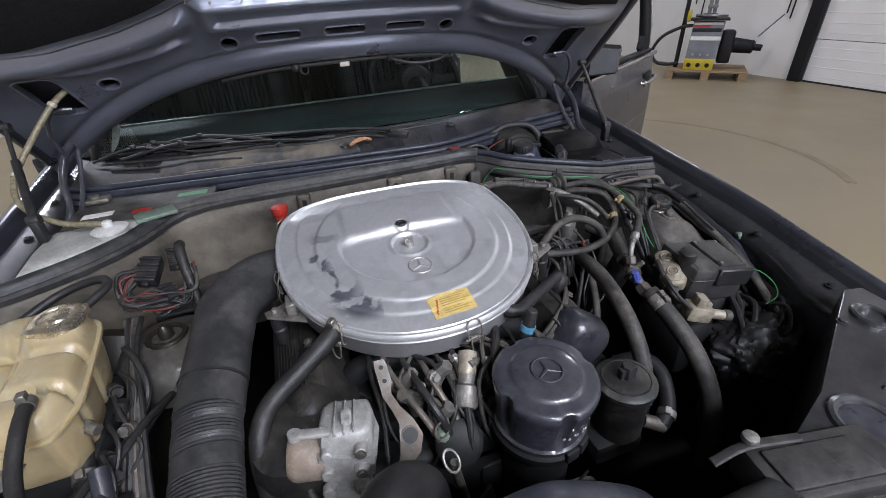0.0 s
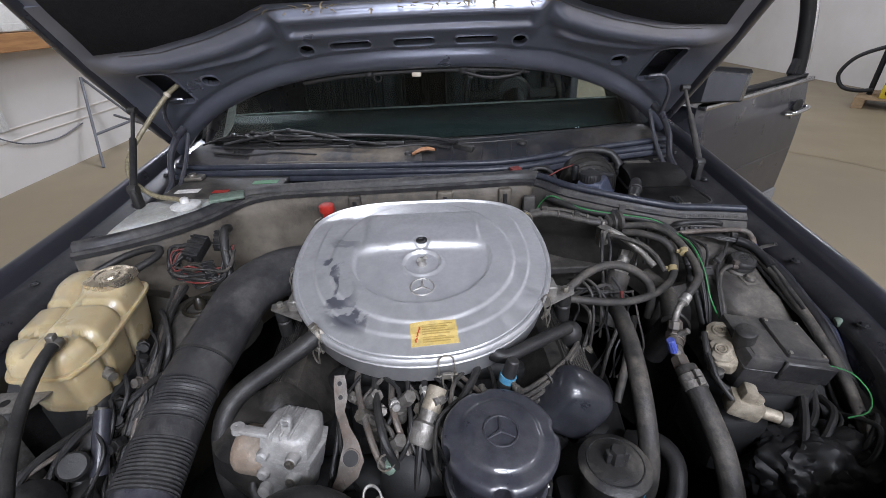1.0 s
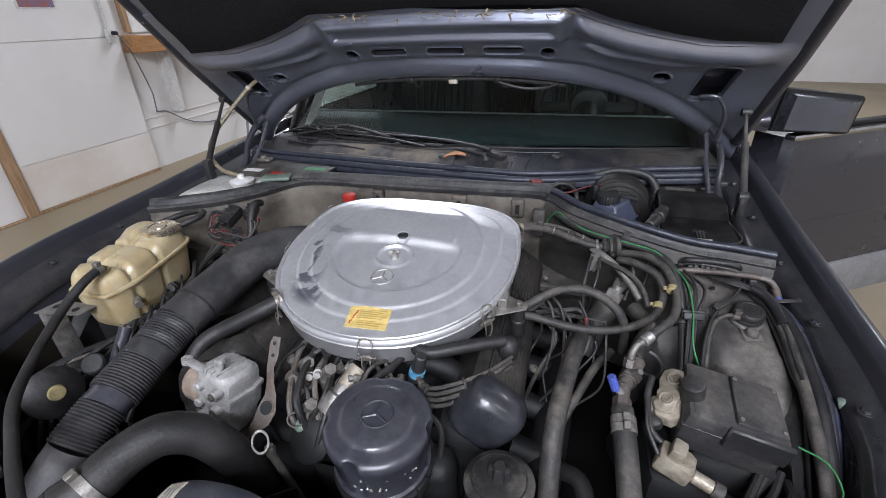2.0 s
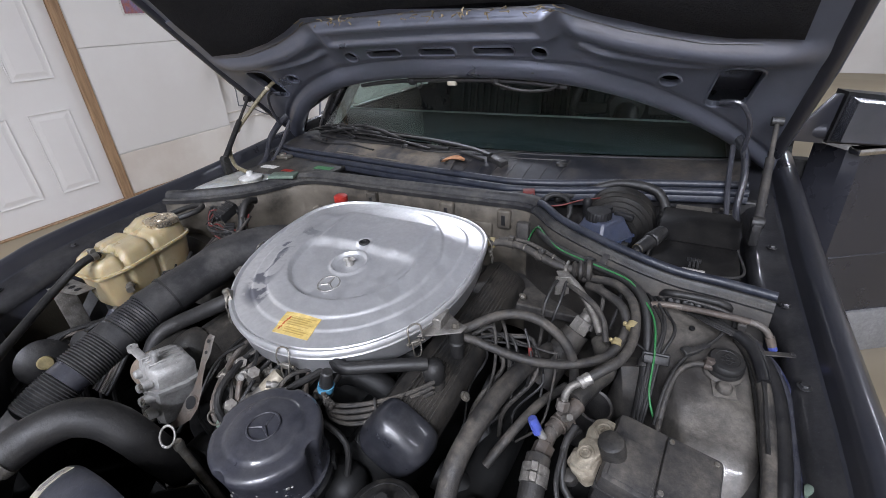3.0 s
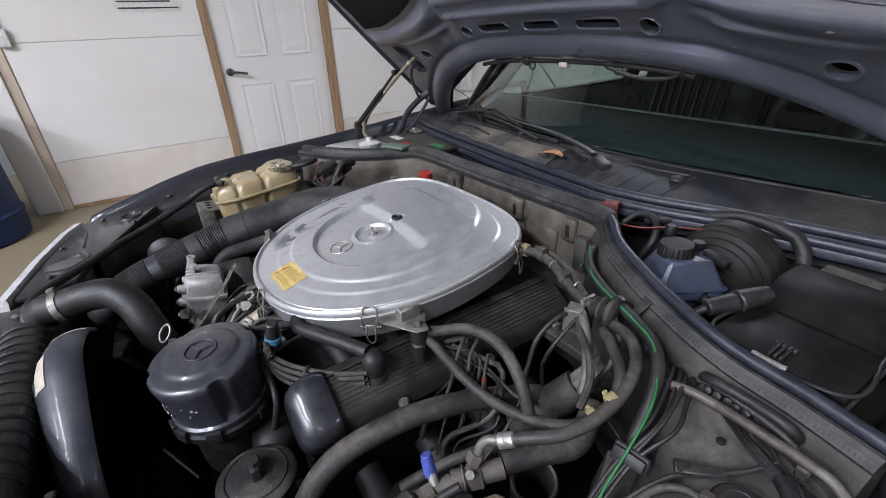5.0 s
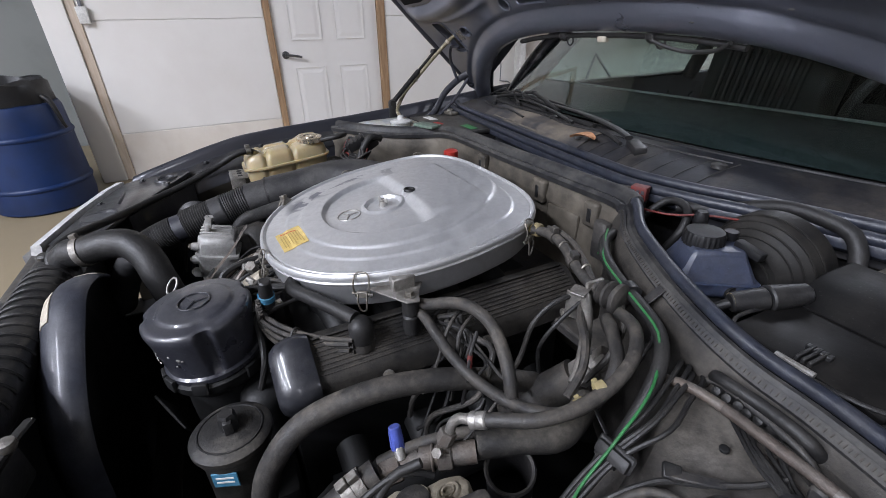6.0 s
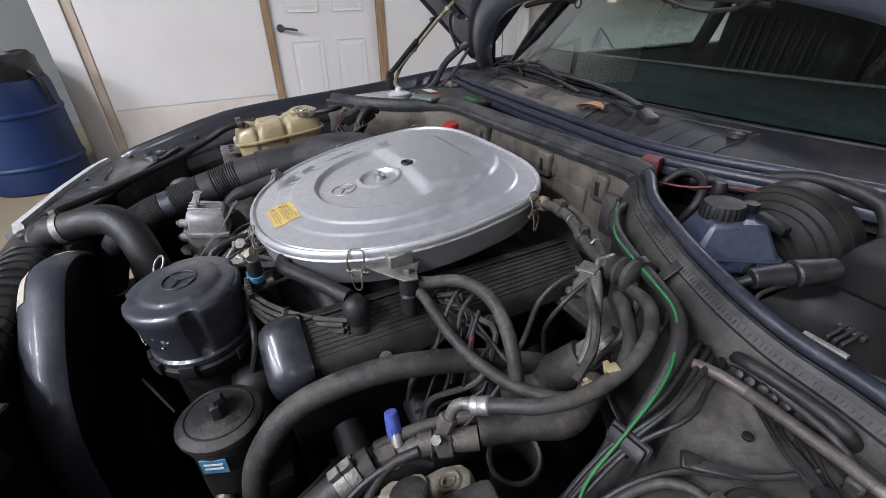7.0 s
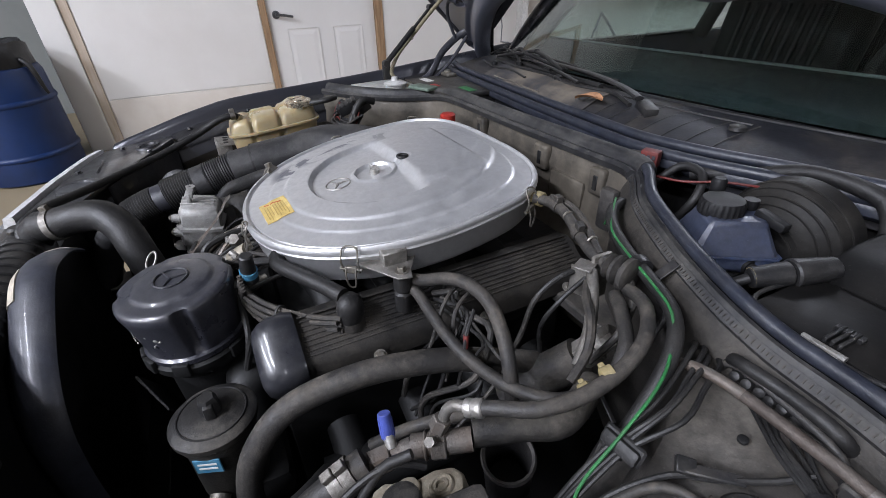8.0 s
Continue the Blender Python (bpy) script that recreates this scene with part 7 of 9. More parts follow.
part("green_wire", pipe([(0.272, 0.226, 0.818), (0.284, 0.226, 0.852), (0.303, 0.205, 0.880), (0.325, 0.178, 0.878), (0.36, 0.142, 0.872), (0.41, 0.12, 0.868), (0.455, 0.103, 0.866), (0.50, 0.083, 0.862), (0.53, 0.05, 0.847), (0.547, 0.015, 0.836), (0.554, -0.028, 0.808), (0.556, -0.07, 0.762), (0.574, -0.093, 0.722), (0.592, -0.108, 0.69)], 0.0016, 8), M_GREEN, loom, "green wire")
for p, q in (((0.425, 0.122, 0.8615), (0.45, 0.112, 0.86)), ((0.545, -0.018, 0.777), (0.545, -0.03, 0.766))):
    part("tie", turned([(0.012, -0.007), (0.0125, 0.007)], along(p, q), 14), M_PLASTIC, loom, "black cable tie")
for k in range(4):
    o = 0.0055 * k
    w = (0.0, 0.003, -0.002, 0.005)[k]
    hose("brake_line", [(0.505 + o, 0.125, 0.80), (0.523 + o * 1.5, 0.10 + w, 0.832 - 0.002 * k), (0.54 + o * 1.4, 0.055 + w, 0.834 - w), (0.551 + o * 1.3 + w, 0.014, 0.825 + 0.001 * k), (0.549 + o * 0.8, -0.028, 0.797), (0.546 + o * 0.6, -0.075, 0.75 - w), (0.545, -0.13, 0.66)], 0.0026, M_RUBBER_DK, "thin dusty brake line over the inner wing", "pipe", "brake lines", segs=8)
tiec = thing("cable_tie_block", 0.556, -0.028, 0.79, "black cable tie block holding the brake lines", "cable tie")
part("block", box(-0.017, 0.019, -0.006, 0.006, -0.007, 0.007, 0.003, 2, pose(0.556, -0.028, 0.797, -32, 0, 6)), M_RUBBER_DK, tiec)
part("ridge", box(-0.019, 0.021, -0.002, 0.002, -0.009, 0.009, 0.002, 1, pose(0.556, -0.026, 0.7985, -32, 0, 6)), M_RUBBER_DK, tiec)
part("tail", box(-0.03, 0.0, -0.003, 0.003, -0.001, 0.001, 0.0008, 1, pose(0.541, -0.022, 0.806, -32, 20, -14)), M_RUBBER_DK, tiec)
hp = hose("heater_pipe", [(0.515, 0.082, 0.816), (0.527, 0.070, 0.825), (0.542, 0.072, 0.831), (0.562, 0.075, 0.834), (0.585, 0.0775, 0.8335)], 0.0054, M_STEELPIPE, "bare steel pipe with a rust-brown length along the bulkhead", "pipe", segs=14)
part("brown_length", pipe([(0.583, 0.078, 0.8328), (0.605, 0.076, 0.8345), (0.635, 0.0735, 0.8355), (0.665, 0.072, 0.8355), (0.680, 0.072, 0.834)], 0.0055, 14, 0.008), M_PIPECOPPER, hp, "rust-brown length of the pipe")
part("bend", pipe([(0.679, 0.072, 0.834), (0.690, 0.0718, 0.8325), (0.703, 0.07, 0.826), (0.711, 0.067, 0.815)], 0.0054, 14, 0.005), M_STEELPIPE, hp)
part("sleeve", rod((0.7095, 0.0675, 0.817), (0.7155, 0.0635, 0.803), 0.0068, segs=16), M_STEELPIPE, hp)
part("cap", rod((0.7152, 0.0637, 0.8035), (0.7182, 0.0617, 0.797), 0.0066, segs=16), M_BLUECAP, hp, "blue end cap")
part("rest", box(-0.006, 0.006, -0.005, 0.005, -0.012, 0.002, 0.002, 1, pose(0.672, 0.072, 0.827)), M_BAY, hp)
part("grommet_boot", pipe([(0.555, 0.112, 0.828), (0.558, 0.104, 0.839), (0.572, 0.099, 0.844), (0.605, 0.0985, 0.8445), (0.638, 0.0955, 0.844), (0.652, 0.097, 0.838), (0.655, 0.104, 0.828)], 0.0062, 14, 0.006), M_RUBBER_DK, bulk, "rounded rubber grommet boot on the bulkhead")
# black sheet for the shade under the boot
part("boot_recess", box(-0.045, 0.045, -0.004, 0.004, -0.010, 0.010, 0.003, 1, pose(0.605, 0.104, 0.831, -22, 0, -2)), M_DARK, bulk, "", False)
rnd5 = random.Random(4)
for k in range(8):
    x = 0.568 + 0.0105 * k
    part("grommet", moved(turned([(0.0052, 0.0), (0.0056, 0.003), (0.0045, 0.007), (0.0015, 0.008)], Matrix.Identity(4), 12), Matrix.Translation((x, 0.0985, 0.830 + rnd5.uniform(-0.002, 0.002))) @ pose(0, 0, 0, 70 + rnd5.uniform(-12, 12), 0, rnd5.uniform(-20, 20))), M_RUBBER_DK, bulk)
duct2 = thing("open_pipe", 0.495, -0.10, 0.62, "dusty open pipe end gaping in the bay", "pipe")
part("pipe", turned([(0.024, -0.1), (0.027, -0.1), (0.027, -0.004), (0.029, 0.0), (0.027, 0.003), (0.024, 0.0), (0.0235, -0.1)], along((0.484, -0.092, 0.73), (0.51, -0.115, 0.84)), 28, False), M_BAY, duct2)
# black disc gives the dark inside the pipe
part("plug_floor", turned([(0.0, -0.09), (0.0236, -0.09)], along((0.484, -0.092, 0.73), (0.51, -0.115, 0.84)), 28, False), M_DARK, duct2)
# no real opening: a black disc stands for the hole
solo("panel_hole_plug", turned([(0.0044, -0.002), (0.0044, 0.0008), (0.0036, 0.0012), (0.001, 0.001)], along((0.605, 0.06, 0.8085), (0.603, 0.045, 0.9)), 18), M_DARK, "black disc for a hole in the inner wing", "plug")
# plug leads from the boot
lead = thing("plug_leads", 0.18, -0.23, 0.77, "bundle of black ignition leads with a tie", "ignition leads")
for k in range(6):
    o, d = 0.0065 * k, (k % 2) * 0.006
    part("lead", pipe([(0.128 + 0.003 * k, -0.30, 0.81 - 0.003 * k), (0.133, -0.298 - d, 0.79 - o * 0.6), (0.152, -0.284 - d, 0.778 - o), (0.19, -0.258 - d, 0.777 - o), (0.228, -0.228 - d, 0.782 - o), (0.255, -0.195 - d, 0.785 - o * 0.8)], 0.0036, 8), M_RUBBER, lead)
part("tie", torus(0.022, 0.002, along((0.19, -0.261, 0.762), (0.235, -0.231, 0.766)) @ Matrix.Diagonal((0.55, 1, 1, 1)), 24, 6), M_PLASTIC, lead)
part("lead", pipe([(0.115, -0.31, 0.79), (0.10, -0.31, 0.77), (0.16, -0.31, 0.73), (0.165, -0.33, 0.66)], 0.005, 8), M_RUBBER_DK, lead)
vent = hose("vent_hose", [(0.108, -0.24, 0.815), (0.125, -0.248, 0.812), (0.165, -0.228, 0.812), (0.205, -0.205, 0.811), (0.24, -0.185, 0.808)], lambda u: 0.0105 + 0.003 * smoothstep(0.2, 0, u), M_RUBBER_DK, "black vent hose with a bulbous elbow on the valve cover", segs=16)
part("elbow", turned([(0.015, 0), (0.0165, 0.004), (0.018, 0.018), (0.017, 0.03), (0.011, 0.038), (0.003, 0.041)], Matrix.Translation((0.247, -0.180, 0.772)), 24), M_RUBBER_DK, vent, "rounded rubber elbow")
part("base", turned([(0.016, 0), (0.016, 0.012)], Matrix.Translation((0.247, -0.180, 0.762)), 24), M_RUBBER, vent)
con = thing("blue_connector", 0.125, -0.286, 0.79, "black sensor with a pale blue band", "connector")
part("body", rod((0.118, -0.288, 0.792), (0.13, -0.285, 0.84), 0.012, 0.009, 14, 0.002), M_PLASTIC, con)
part("band", rod((0.1205, -0.2875, 0.803), (0.1235, -0.2868, 0.813), 0.0124, segs=14), M_CYAN, con, "pale blue band")

# more loose wires beside the bank
rnd5 = random.Random(31)
for k in range(8):
    x = 0.285 + 0.017 * k
    q = lambda w: rnd5.uniform(-w, w)
    hose("engine_wire", [(0.262 + 0.005 * k, -0.06 + q(0.02), 0.788), (x - 0.012 + q(0.01), -0.05 + q(0.015), 0.804 - 0.004 * k), (x + 0.006 + q(0.012), -0.06 + q(0.02), 0.775 + q(0.01)), (x + 0.014 + q(0.015), -0.085 + q(0.02), 0.735), (x + q(0.02), -0.11 + q(0.02), 0.69), (x - 0.02 + q(0.02), -0.13, 0.63)], rnd5.choice((0.0022, 0.003, 0.0042)), (M_RUBBER_DK, M_RUBBER, M_RUBBER_DK)[k % 3], "loose engine wire beside the valve cover", "wire", "engine wires", segs=8)
solo("red_splice", rod((0.372, -0.078, 0.80), (0.376, -0.082, 0.782), 0.0035, segs=12), M_DARKRED, "small red wire splice sleeve beside the hoses", "wire splice")
hose("exhaust_wire", [(0.34, -0.2, 0.64), (0.37, -0.15, 0.68), (0.40, -0.09, 0.70), (0.43, -0.04, 0.70)], 0.008, M_RUBBER, "dark cable below the heater hose", "wire", segs=10)
exh = thing("exhaust_manifold", 0.33, -0.05, 0.45, "dark rusty exhaust manifold beside the engine", "manifold")
part("log", join(pipe([(0.32, -0.26, 0.57), (0.335, -0.1, 0.58), (0.335, 0.1, 0.56), (0.34, 0.2, 0.5)], 0.035, 16), *[rod((0.26, -0.22 + 0.11 * k, 0.6), (0.33, -0.22 + 0.11 * k, 0.58), 0.025) for k in range(4)]), M_DARK, exh)

# ---- control block on the right ----
blk = thing("valve_block", 0.50, -0.2, 0.66, "tan cast valve block with threaded ports", "valve block")
bm1 = pose(0.499, -0.196, 0.768, 16, -14, -20)
cast = [(-0.015, -0.046), (0.006, -0.052), (0.018, -0.040), (0.016, -0.018), (0.021, 0.006), (0.019, 0.030), (0.010, 0.040), (-0.006, 0.042), (-0.016, 0.034), (-0.020, 0.016), (-0.016, -0.004), (-0.022, -0.024)]
part("upper_block", join(plate(cast, -0.02, 0.004, 0.004, bm1), plate([(x * 0.82 - 0.002, y * 0.5 - 0.018) for x, y in cast], 0.0, 0.009, 0.003, bm1), box(-0.026, -0.004, -0.04, -0.012, -0.03, 0.0, 0.005, 2, bm1)), M_BRASS, blk)
for y, x, zz in ((0.021, 0.002, 0.004), (-0.020, -0.002, 0.008)):
    pm = bm1 @ Matrix.Translation((x, y, zz))
    part("port", turned([(0.0125, -0.006), (0.0122, 0.001), (0.0105, 0.003), (0.0085, 0.003), (0.0072, 0.0012), (0.0068, 0.003), (0.0045, 0.003), (0.0042, -0.004)], pm, 24, False), M_BRASS, blk, "raised threaded port")
    # black disc for the dark down the port
    part("port_hole", turned([(0.0, 0.0), (0.0044, 0.0)], pm @ Matrix.Translation((0, 0, -0.003)), 16, False), M_DARK, blk)
part("cap", turned([(0.0155, -0.05), (0.0165, -0.006), (0.0155, -0.002), (0.012, 0.0), (0.002, 0.001)], Matrix.Translation((0.516, -0.219, 0.812)) @ pose(0, 0, 0, 10, -12, 0), 26), M_DUSTBOX, blk, "dusty black round cap")
part("cap", turned([(0.010, 0.0), (0.010, 0.012), (0.005, 0.015)], bm1 @ Matrix.Translation((-0.014, -0.052, -0.016)), 16), M_DUSTBOX, blk)
part("line", pipe([(0.475, -0.18, 0.765), (0.468, -0.20, 0.775), (0.462, -0.225, 0.77), (0.462, -0.26, 0.75), (0.475, -0.285, 0.73)], 0.0035, 8), M_RUBBER_DK, blk)
part("sticker", box(-0.0272, -0.0262, -0.036, -0.016, -0.026, -0.008, 0.0004, 1, bm1), M_INK, blk, "black printed sticker", False)
bm2 = pose(0.505, -0.282, 0.715, 0, 12, -20) @ Matrix.Scale(0.66, 4)
part("lower_block", join(box(-0.045, 0.03, -0.028, 0.028, -0.03, 0.02, 0.01, 2, bm2), turned([(0.018, 0), (0.018, 0.03)], bm2 @ Matrix.Translation((0.005, 0.0, 0.0)), 18), moved(rod((0.03, -0.005, -0.004), (0.075, -0.005, -0.004), 0.015, segs=14, bevel=0.002), bm2), box(-0.03, 0.0, -0.02, 0.02, 0.01, 0.05, 0.006, 2, bm2)), M_BRASS, blk)
part("end_fitting", moved(rod((0.07, -0.005, -0.004), (0.092, -0.005, -0.004), 0.018, segs=12, bevel=0.002), bm2), M_DUSTBOX, blk)
part("line", pipe([(0.47, -0.19, 0.785), (0.462, -0.22, 0.77), (0.47, -0.25, 0.735), (0.49, -0.262, 0.725)], 0.005, 10), M_RUBBER_DK, blk)
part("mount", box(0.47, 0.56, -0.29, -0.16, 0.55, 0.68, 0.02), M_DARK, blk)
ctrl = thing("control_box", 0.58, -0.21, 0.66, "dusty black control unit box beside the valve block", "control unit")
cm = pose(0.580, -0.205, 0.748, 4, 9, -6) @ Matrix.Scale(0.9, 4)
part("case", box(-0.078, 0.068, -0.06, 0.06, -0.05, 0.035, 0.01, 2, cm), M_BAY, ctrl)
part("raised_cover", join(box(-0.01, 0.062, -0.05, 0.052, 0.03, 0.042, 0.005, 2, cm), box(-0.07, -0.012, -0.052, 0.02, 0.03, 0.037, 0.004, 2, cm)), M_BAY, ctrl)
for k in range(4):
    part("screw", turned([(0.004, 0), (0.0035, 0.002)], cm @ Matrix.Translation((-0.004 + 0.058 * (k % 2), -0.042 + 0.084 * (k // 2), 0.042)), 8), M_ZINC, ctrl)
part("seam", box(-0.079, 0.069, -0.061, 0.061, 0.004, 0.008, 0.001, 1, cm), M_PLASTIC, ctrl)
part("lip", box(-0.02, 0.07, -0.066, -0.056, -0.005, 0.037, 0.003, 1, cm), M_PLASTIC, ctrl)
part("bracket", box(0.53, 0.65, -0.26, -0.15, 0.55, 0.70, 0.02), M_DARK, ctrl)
horn = thing("horn", 0.56, -0.34, 0.55, "black round horn in the dark corner of the bay", "horn")
part("disc", turned([(0.02, 0), (0.045, 0.006), (0.055, 0.018), (0.05, 0.03), (0.02, 0.036)], along((0.54, -0.36, 0.50), (0.50, -0.46, 0.58)), 30), M_DARK, horn)
bagm = bmesh.new()
bmesh.ops.create_icosphere(bagm, subdivisions=5, radius=1.0)
for v in bagm.verts:
    d = v.co.normalized()
    f = 1 + 0.22 * noise.noise(d * 2.1) + 0.14 * abs(noise.noise(d * 5.0 + Vector((3, 1, 2)))) + 0.07 * abs(noise.noise(d * 11.0))
    v.co = Vector((0.09 * d.x * f + 0.605, 0.075 * d.y * f - 0.335, 0.075 * d.z * f + 0.61))
part("bag", bagm, M_BAG, horn, "crumpled black plastic wrap")
hose("green_cable", [(0.66, -0.235, 0.74), (0.69, -0.25, 0.735), (0.70, -0.28, 0.72), (0.68, -0.305, 0.71), (0.645, -0.31, 0.705)], 0.0013, M_GREEN, "looped green wire by the control unit", "wire", segs=8)
for k, (dx, r, mt) in enumerate(((0.0, 0.0095, M_RUBBER), (0.016, 0.0105, M_BAG), (0.029, 0.006, M_PLASTIC_BL), (0.036, 0.0045, M_WINGBLUE), (-0.006, 0.0045, M_RUBBER_DK))):
    hose("wing_cable", [(0.672 + dx * 0.5, 0.06, 0.806), (0.690 + dx * 0.8, 0.02, 0.802 - 0.002 * k), (0.700 + dx, -0.03, 0.787 - 0.003 * k), (0.703 + dx, -0.09, 0.766 - 0.002 * k), (0.702 + dx * 0.9, -0.16, 0.742), (0.697 + dx * 0.7, -0.25, 0.705 - 0.01 * k), (0.69, -0.33, 0.65), (0.70, -0.41, 0.60)], r, mt, "dusty sleeved cable along the inner wing", "cable", "wing cables", segs=12)
solo("white_grommet", turned([(0.011, 0), (0.013, 0.003), (0.013, 0.014), (0.009, 0.018)], along((0.735, -0.152, 0.757), (0.765, -0.160, 0.768)) @ Matrix.Scale(0.7, 4), 18), M_GREENCAP, "pale plastic grommet on the wing cables", "grommet")


def tower_mount():
    """Rubber-capped strut top with a stud in front of it."""
    t = thing("strut_mount", 0.651, 0.006, 0.775, "black rubber-capped strut top mount on the tower", "strut mount", "strut mounts")
    m = Matrix.Translation((0.651, 0.004, 0.776)) @ pose(0, 0, 0, 8, 2, 0) @ Matrix.Diagonal((0.84, 0.84, 1.0, 1))
    part("base", moved(turned([(0.034, 0), (0.034, 0.008), (0.0315, 0.0105), (0.029, 0.011), (0.029, 0.016)], Matrix.Identity(4), 32), m), M_TOWER, t, "dusty pressed ring")
    part("cap", moved(turned([(0.028, 0.011), (0.0305, 0.0135), (0.0305, 0.018), (0.0295, 0.02), (0.0305, 0.022), (0.030, 0.029), (0.027, 0.0325), (0.020, 0.0335), (0.019, 0.0325), (0.003, 0.0325)], Matrix.Identity(4), 32), m), M_RUBBER_DK, t)
    for k in range(4):
        part("relief", moved(torus(0.0045, 0.0009, pose(0.007 * math.cos(1.6 * k), 0.007 * math.sin(1.6 * k), 0.0328), 12, 6), m), M_RUBBER_DK, t)
    part("ear", join(box(-0.016, 0.016, -0.016, 0.016, 0.0, 0.006, 0.003, 2, pose(0.652, -0.03, 0.772, 14, 0, 8)), turned([(0.011, 0.004), (0.011, 0.009), (0.008, 0.013), (0.002, 0.0145)], pose(0.652, -0.031, 0.773, 14, 0, 0), 18)), M_TOWER, t, "dusty stud on the mount flange")


tower_mount()
hose("tower_hose", [(0.628, -0.012, 0.797), (0.615, -0.014, 0.798), (0.598, -0.022, 0.793), (0.584, -0.045, 0.778), (0.576, -0.085, 0.748), (0.574, -0.13, 0.69)], 0.0045, M_RUBBER, "dusty grey hose from the strut mount", clamps=(0.03,), clamp_mat=M_PIPECOPPER, segs=10)
hose("tower_wire", [(0.568, -0.10, 0.735), (0.576, -0.055, 0.774), (0.594, -0.012, 0.796), (0.616, 0.012, 0.803), (0.640, 0.042, 0.812), (0.654, 0.062, 0.824)], 0.0028, M_RUBBER_DK, "black wire looped past the strut mount", "wire", "tower wires", segs=8)
strap = thing("wire_clip", 0.61, 0.008, 0.80, "dusty bent wire clip by the strut mount", "clip")
part("strip", box(-0.024, 0.024, -0.005, 0.005, -0.0015, 0.0015, 0.001, 1, pose(0.612, 0.010, 0.807, 0, 0, 46)), M_BAY, strap)
part("fold", box(-0.008, 0.008, -0.007, 0.007, -0.003, 0.003, 0.001, 1, pose(0.598, -0.002, 0.807, 20, 10, 46)), M_PLASTIC, strap)
rnd4 = random.Random(8)
for k in range(5):
    g = lambda w: rnd4.uniform(-w, w)
    hose("tower_wire", [(0.585 + 0.012 * k, 0.092, 0.818), (0.603 + 0.01 * k + g(0.004), 0.072 + g(0.004), 0.824), (0.632 + 0.007 * k, 0.058 + g(0.005), 0.822 + g(0.004)), (0.662 + 0.004 * k, 0.048 + g(0.005), 0.822 + g(0.003)), (0.684 + 0.003 * k, 0.024 + g(0.004), 0.815 + g(0.003)), (0.694 + 0.002 * k, -0.012, 0.802 + g(0.004)), (0.699, -0.06 + g(0.01), 0.786), (0.70, -0.12, 0.765)], 0.0019 + 0.0006 * (k % 3), M_RUBBER_DK, "thin black wire across the strut tower", "wire", "tower wires", segs=8)
hose("taped_loom", [(0.664, 0.047, 0.823), (0.681, 0.031, 0.819), (0.692, 0.004, 0.809), (0.697, -0.022, 0.799)], 0.0085, M_BAG, "black taped wire bundle beside the strut mount", "loom", segs=14)
strap2 = thing("wing_strap", 0.70, 0.025, 0.80, "dusty metal strap over the wing cables", "strap")
part("strip", box(-0.028, 0.024, -0.005, 0.005, -0.0012, 0.0012, 0.0008, 1, pose(0.712, 0.026, 0.817, 0, -6, 8)), M_RUBBER, strap2)
part("screw", bolt((0.732, 0.0288, 0.8195), (0.731, 0.0288, 0.9), 0.0035, 0.003), M_BAY, strap2)

# small lines and clips between the right bank and the bulkhead
rnd2 = random.Random(11)
FIT = thing("line_bracket", 0.395, 0.06, 0.80, "pale steel line bracket with clamped fuel lines", "bracket")
part("plate", join(box(-0.013, 0.013, -0.0015, 0.0015, -0.02, 0.02, 0.001, 1, pose(0.388, 0.07, 0.835, 0, 0, 25)), box(-0.011, 0.011, -0.012, 0.012, -0.001, 0.001, 0.0005, 1, pose(0.388, 0.075, 0.856, 0, 0, 25))), M_ALU, FIT, "", False)
for k in range(3):
    part("clamp", torus(0.0065, 0.0018, along((0.30 + 0.03 * k, 0.122 - 0.006 * k, 0.871 - 0.003 * k), (0.33 + 0.03 * k, 0.116 - 0.006 * k, 0.868 - 0.003 * k)), 16, 6), M_ZINC, FIT)
for k, pts in enumerate([
        [(0.24, 0.142, 0.872), (0.275, 0.139, 0.877), (0.31, 0.132, 0.876), (0.345, 0.119, 0.87), (0.385, 0.10, 0.862)],
        [(0.385, 0.085, 0.85), (0.375, 0.05, 0.84), (0.368, 0.02, 0.81), (0.37, 0.0, 0.76), (0.36, -0.02, 0.70)],
        [(0.395, 0.075, 0.845), (0.392, 0.04, 0.82), (0.384, 0.02, 0.78), (0.38, 0.03, 0.72)],
        [(0.40, 0.07, 0.84), (0.425, 0.045, 0.842), (0.45, 0.03, 0.836), (0.472, 0.008, 0.82), (0.482, -0.02, 0.80)],
        [(0.43, 0.105, 0.85), (0.455, 0.085, 0.838), (0.462, 0.06, 0.81), (0.45, 0.04, 0.77)],
        [(0.475, 0.115, 0.852), (0.487, 0.095, 0.84), (0.488, 0.075, 0.81), (0.48, 0.06, 0.77)],
        [(0.30, -0.02, 0.80), (0.315, -0.045, 0.808), (0.33, -0.07, 0.80), (0.338, -0.08, 0.76), (0.34, -0.09, 0.70)],
        [(0.285, -0.03, 0.80), (0.30, -0.055, 0.812), (0.314, -0.08, 0.80), (0.318, -0.10, 0.75), (0.31, -0.12, 0.70)],
        [(0.358, -0.06, 0.82), (0.372, -0.078, 0.80), (0.378, -0.086, 0.77), (0.372, -0.09, 0.72)]]):
    hose("small_line", pts, (0.0042, 0.0036, 0.003, 0.0052, 0.004, 0.0035, 0.003, 0.0028, 0.0026)[k], (M_RUBBER, M_DUSTBOX, M_RUBBER_DK)[k % 3], "thin dusty line beside the bulkhead", "fuel line", "small lines", segs=8)
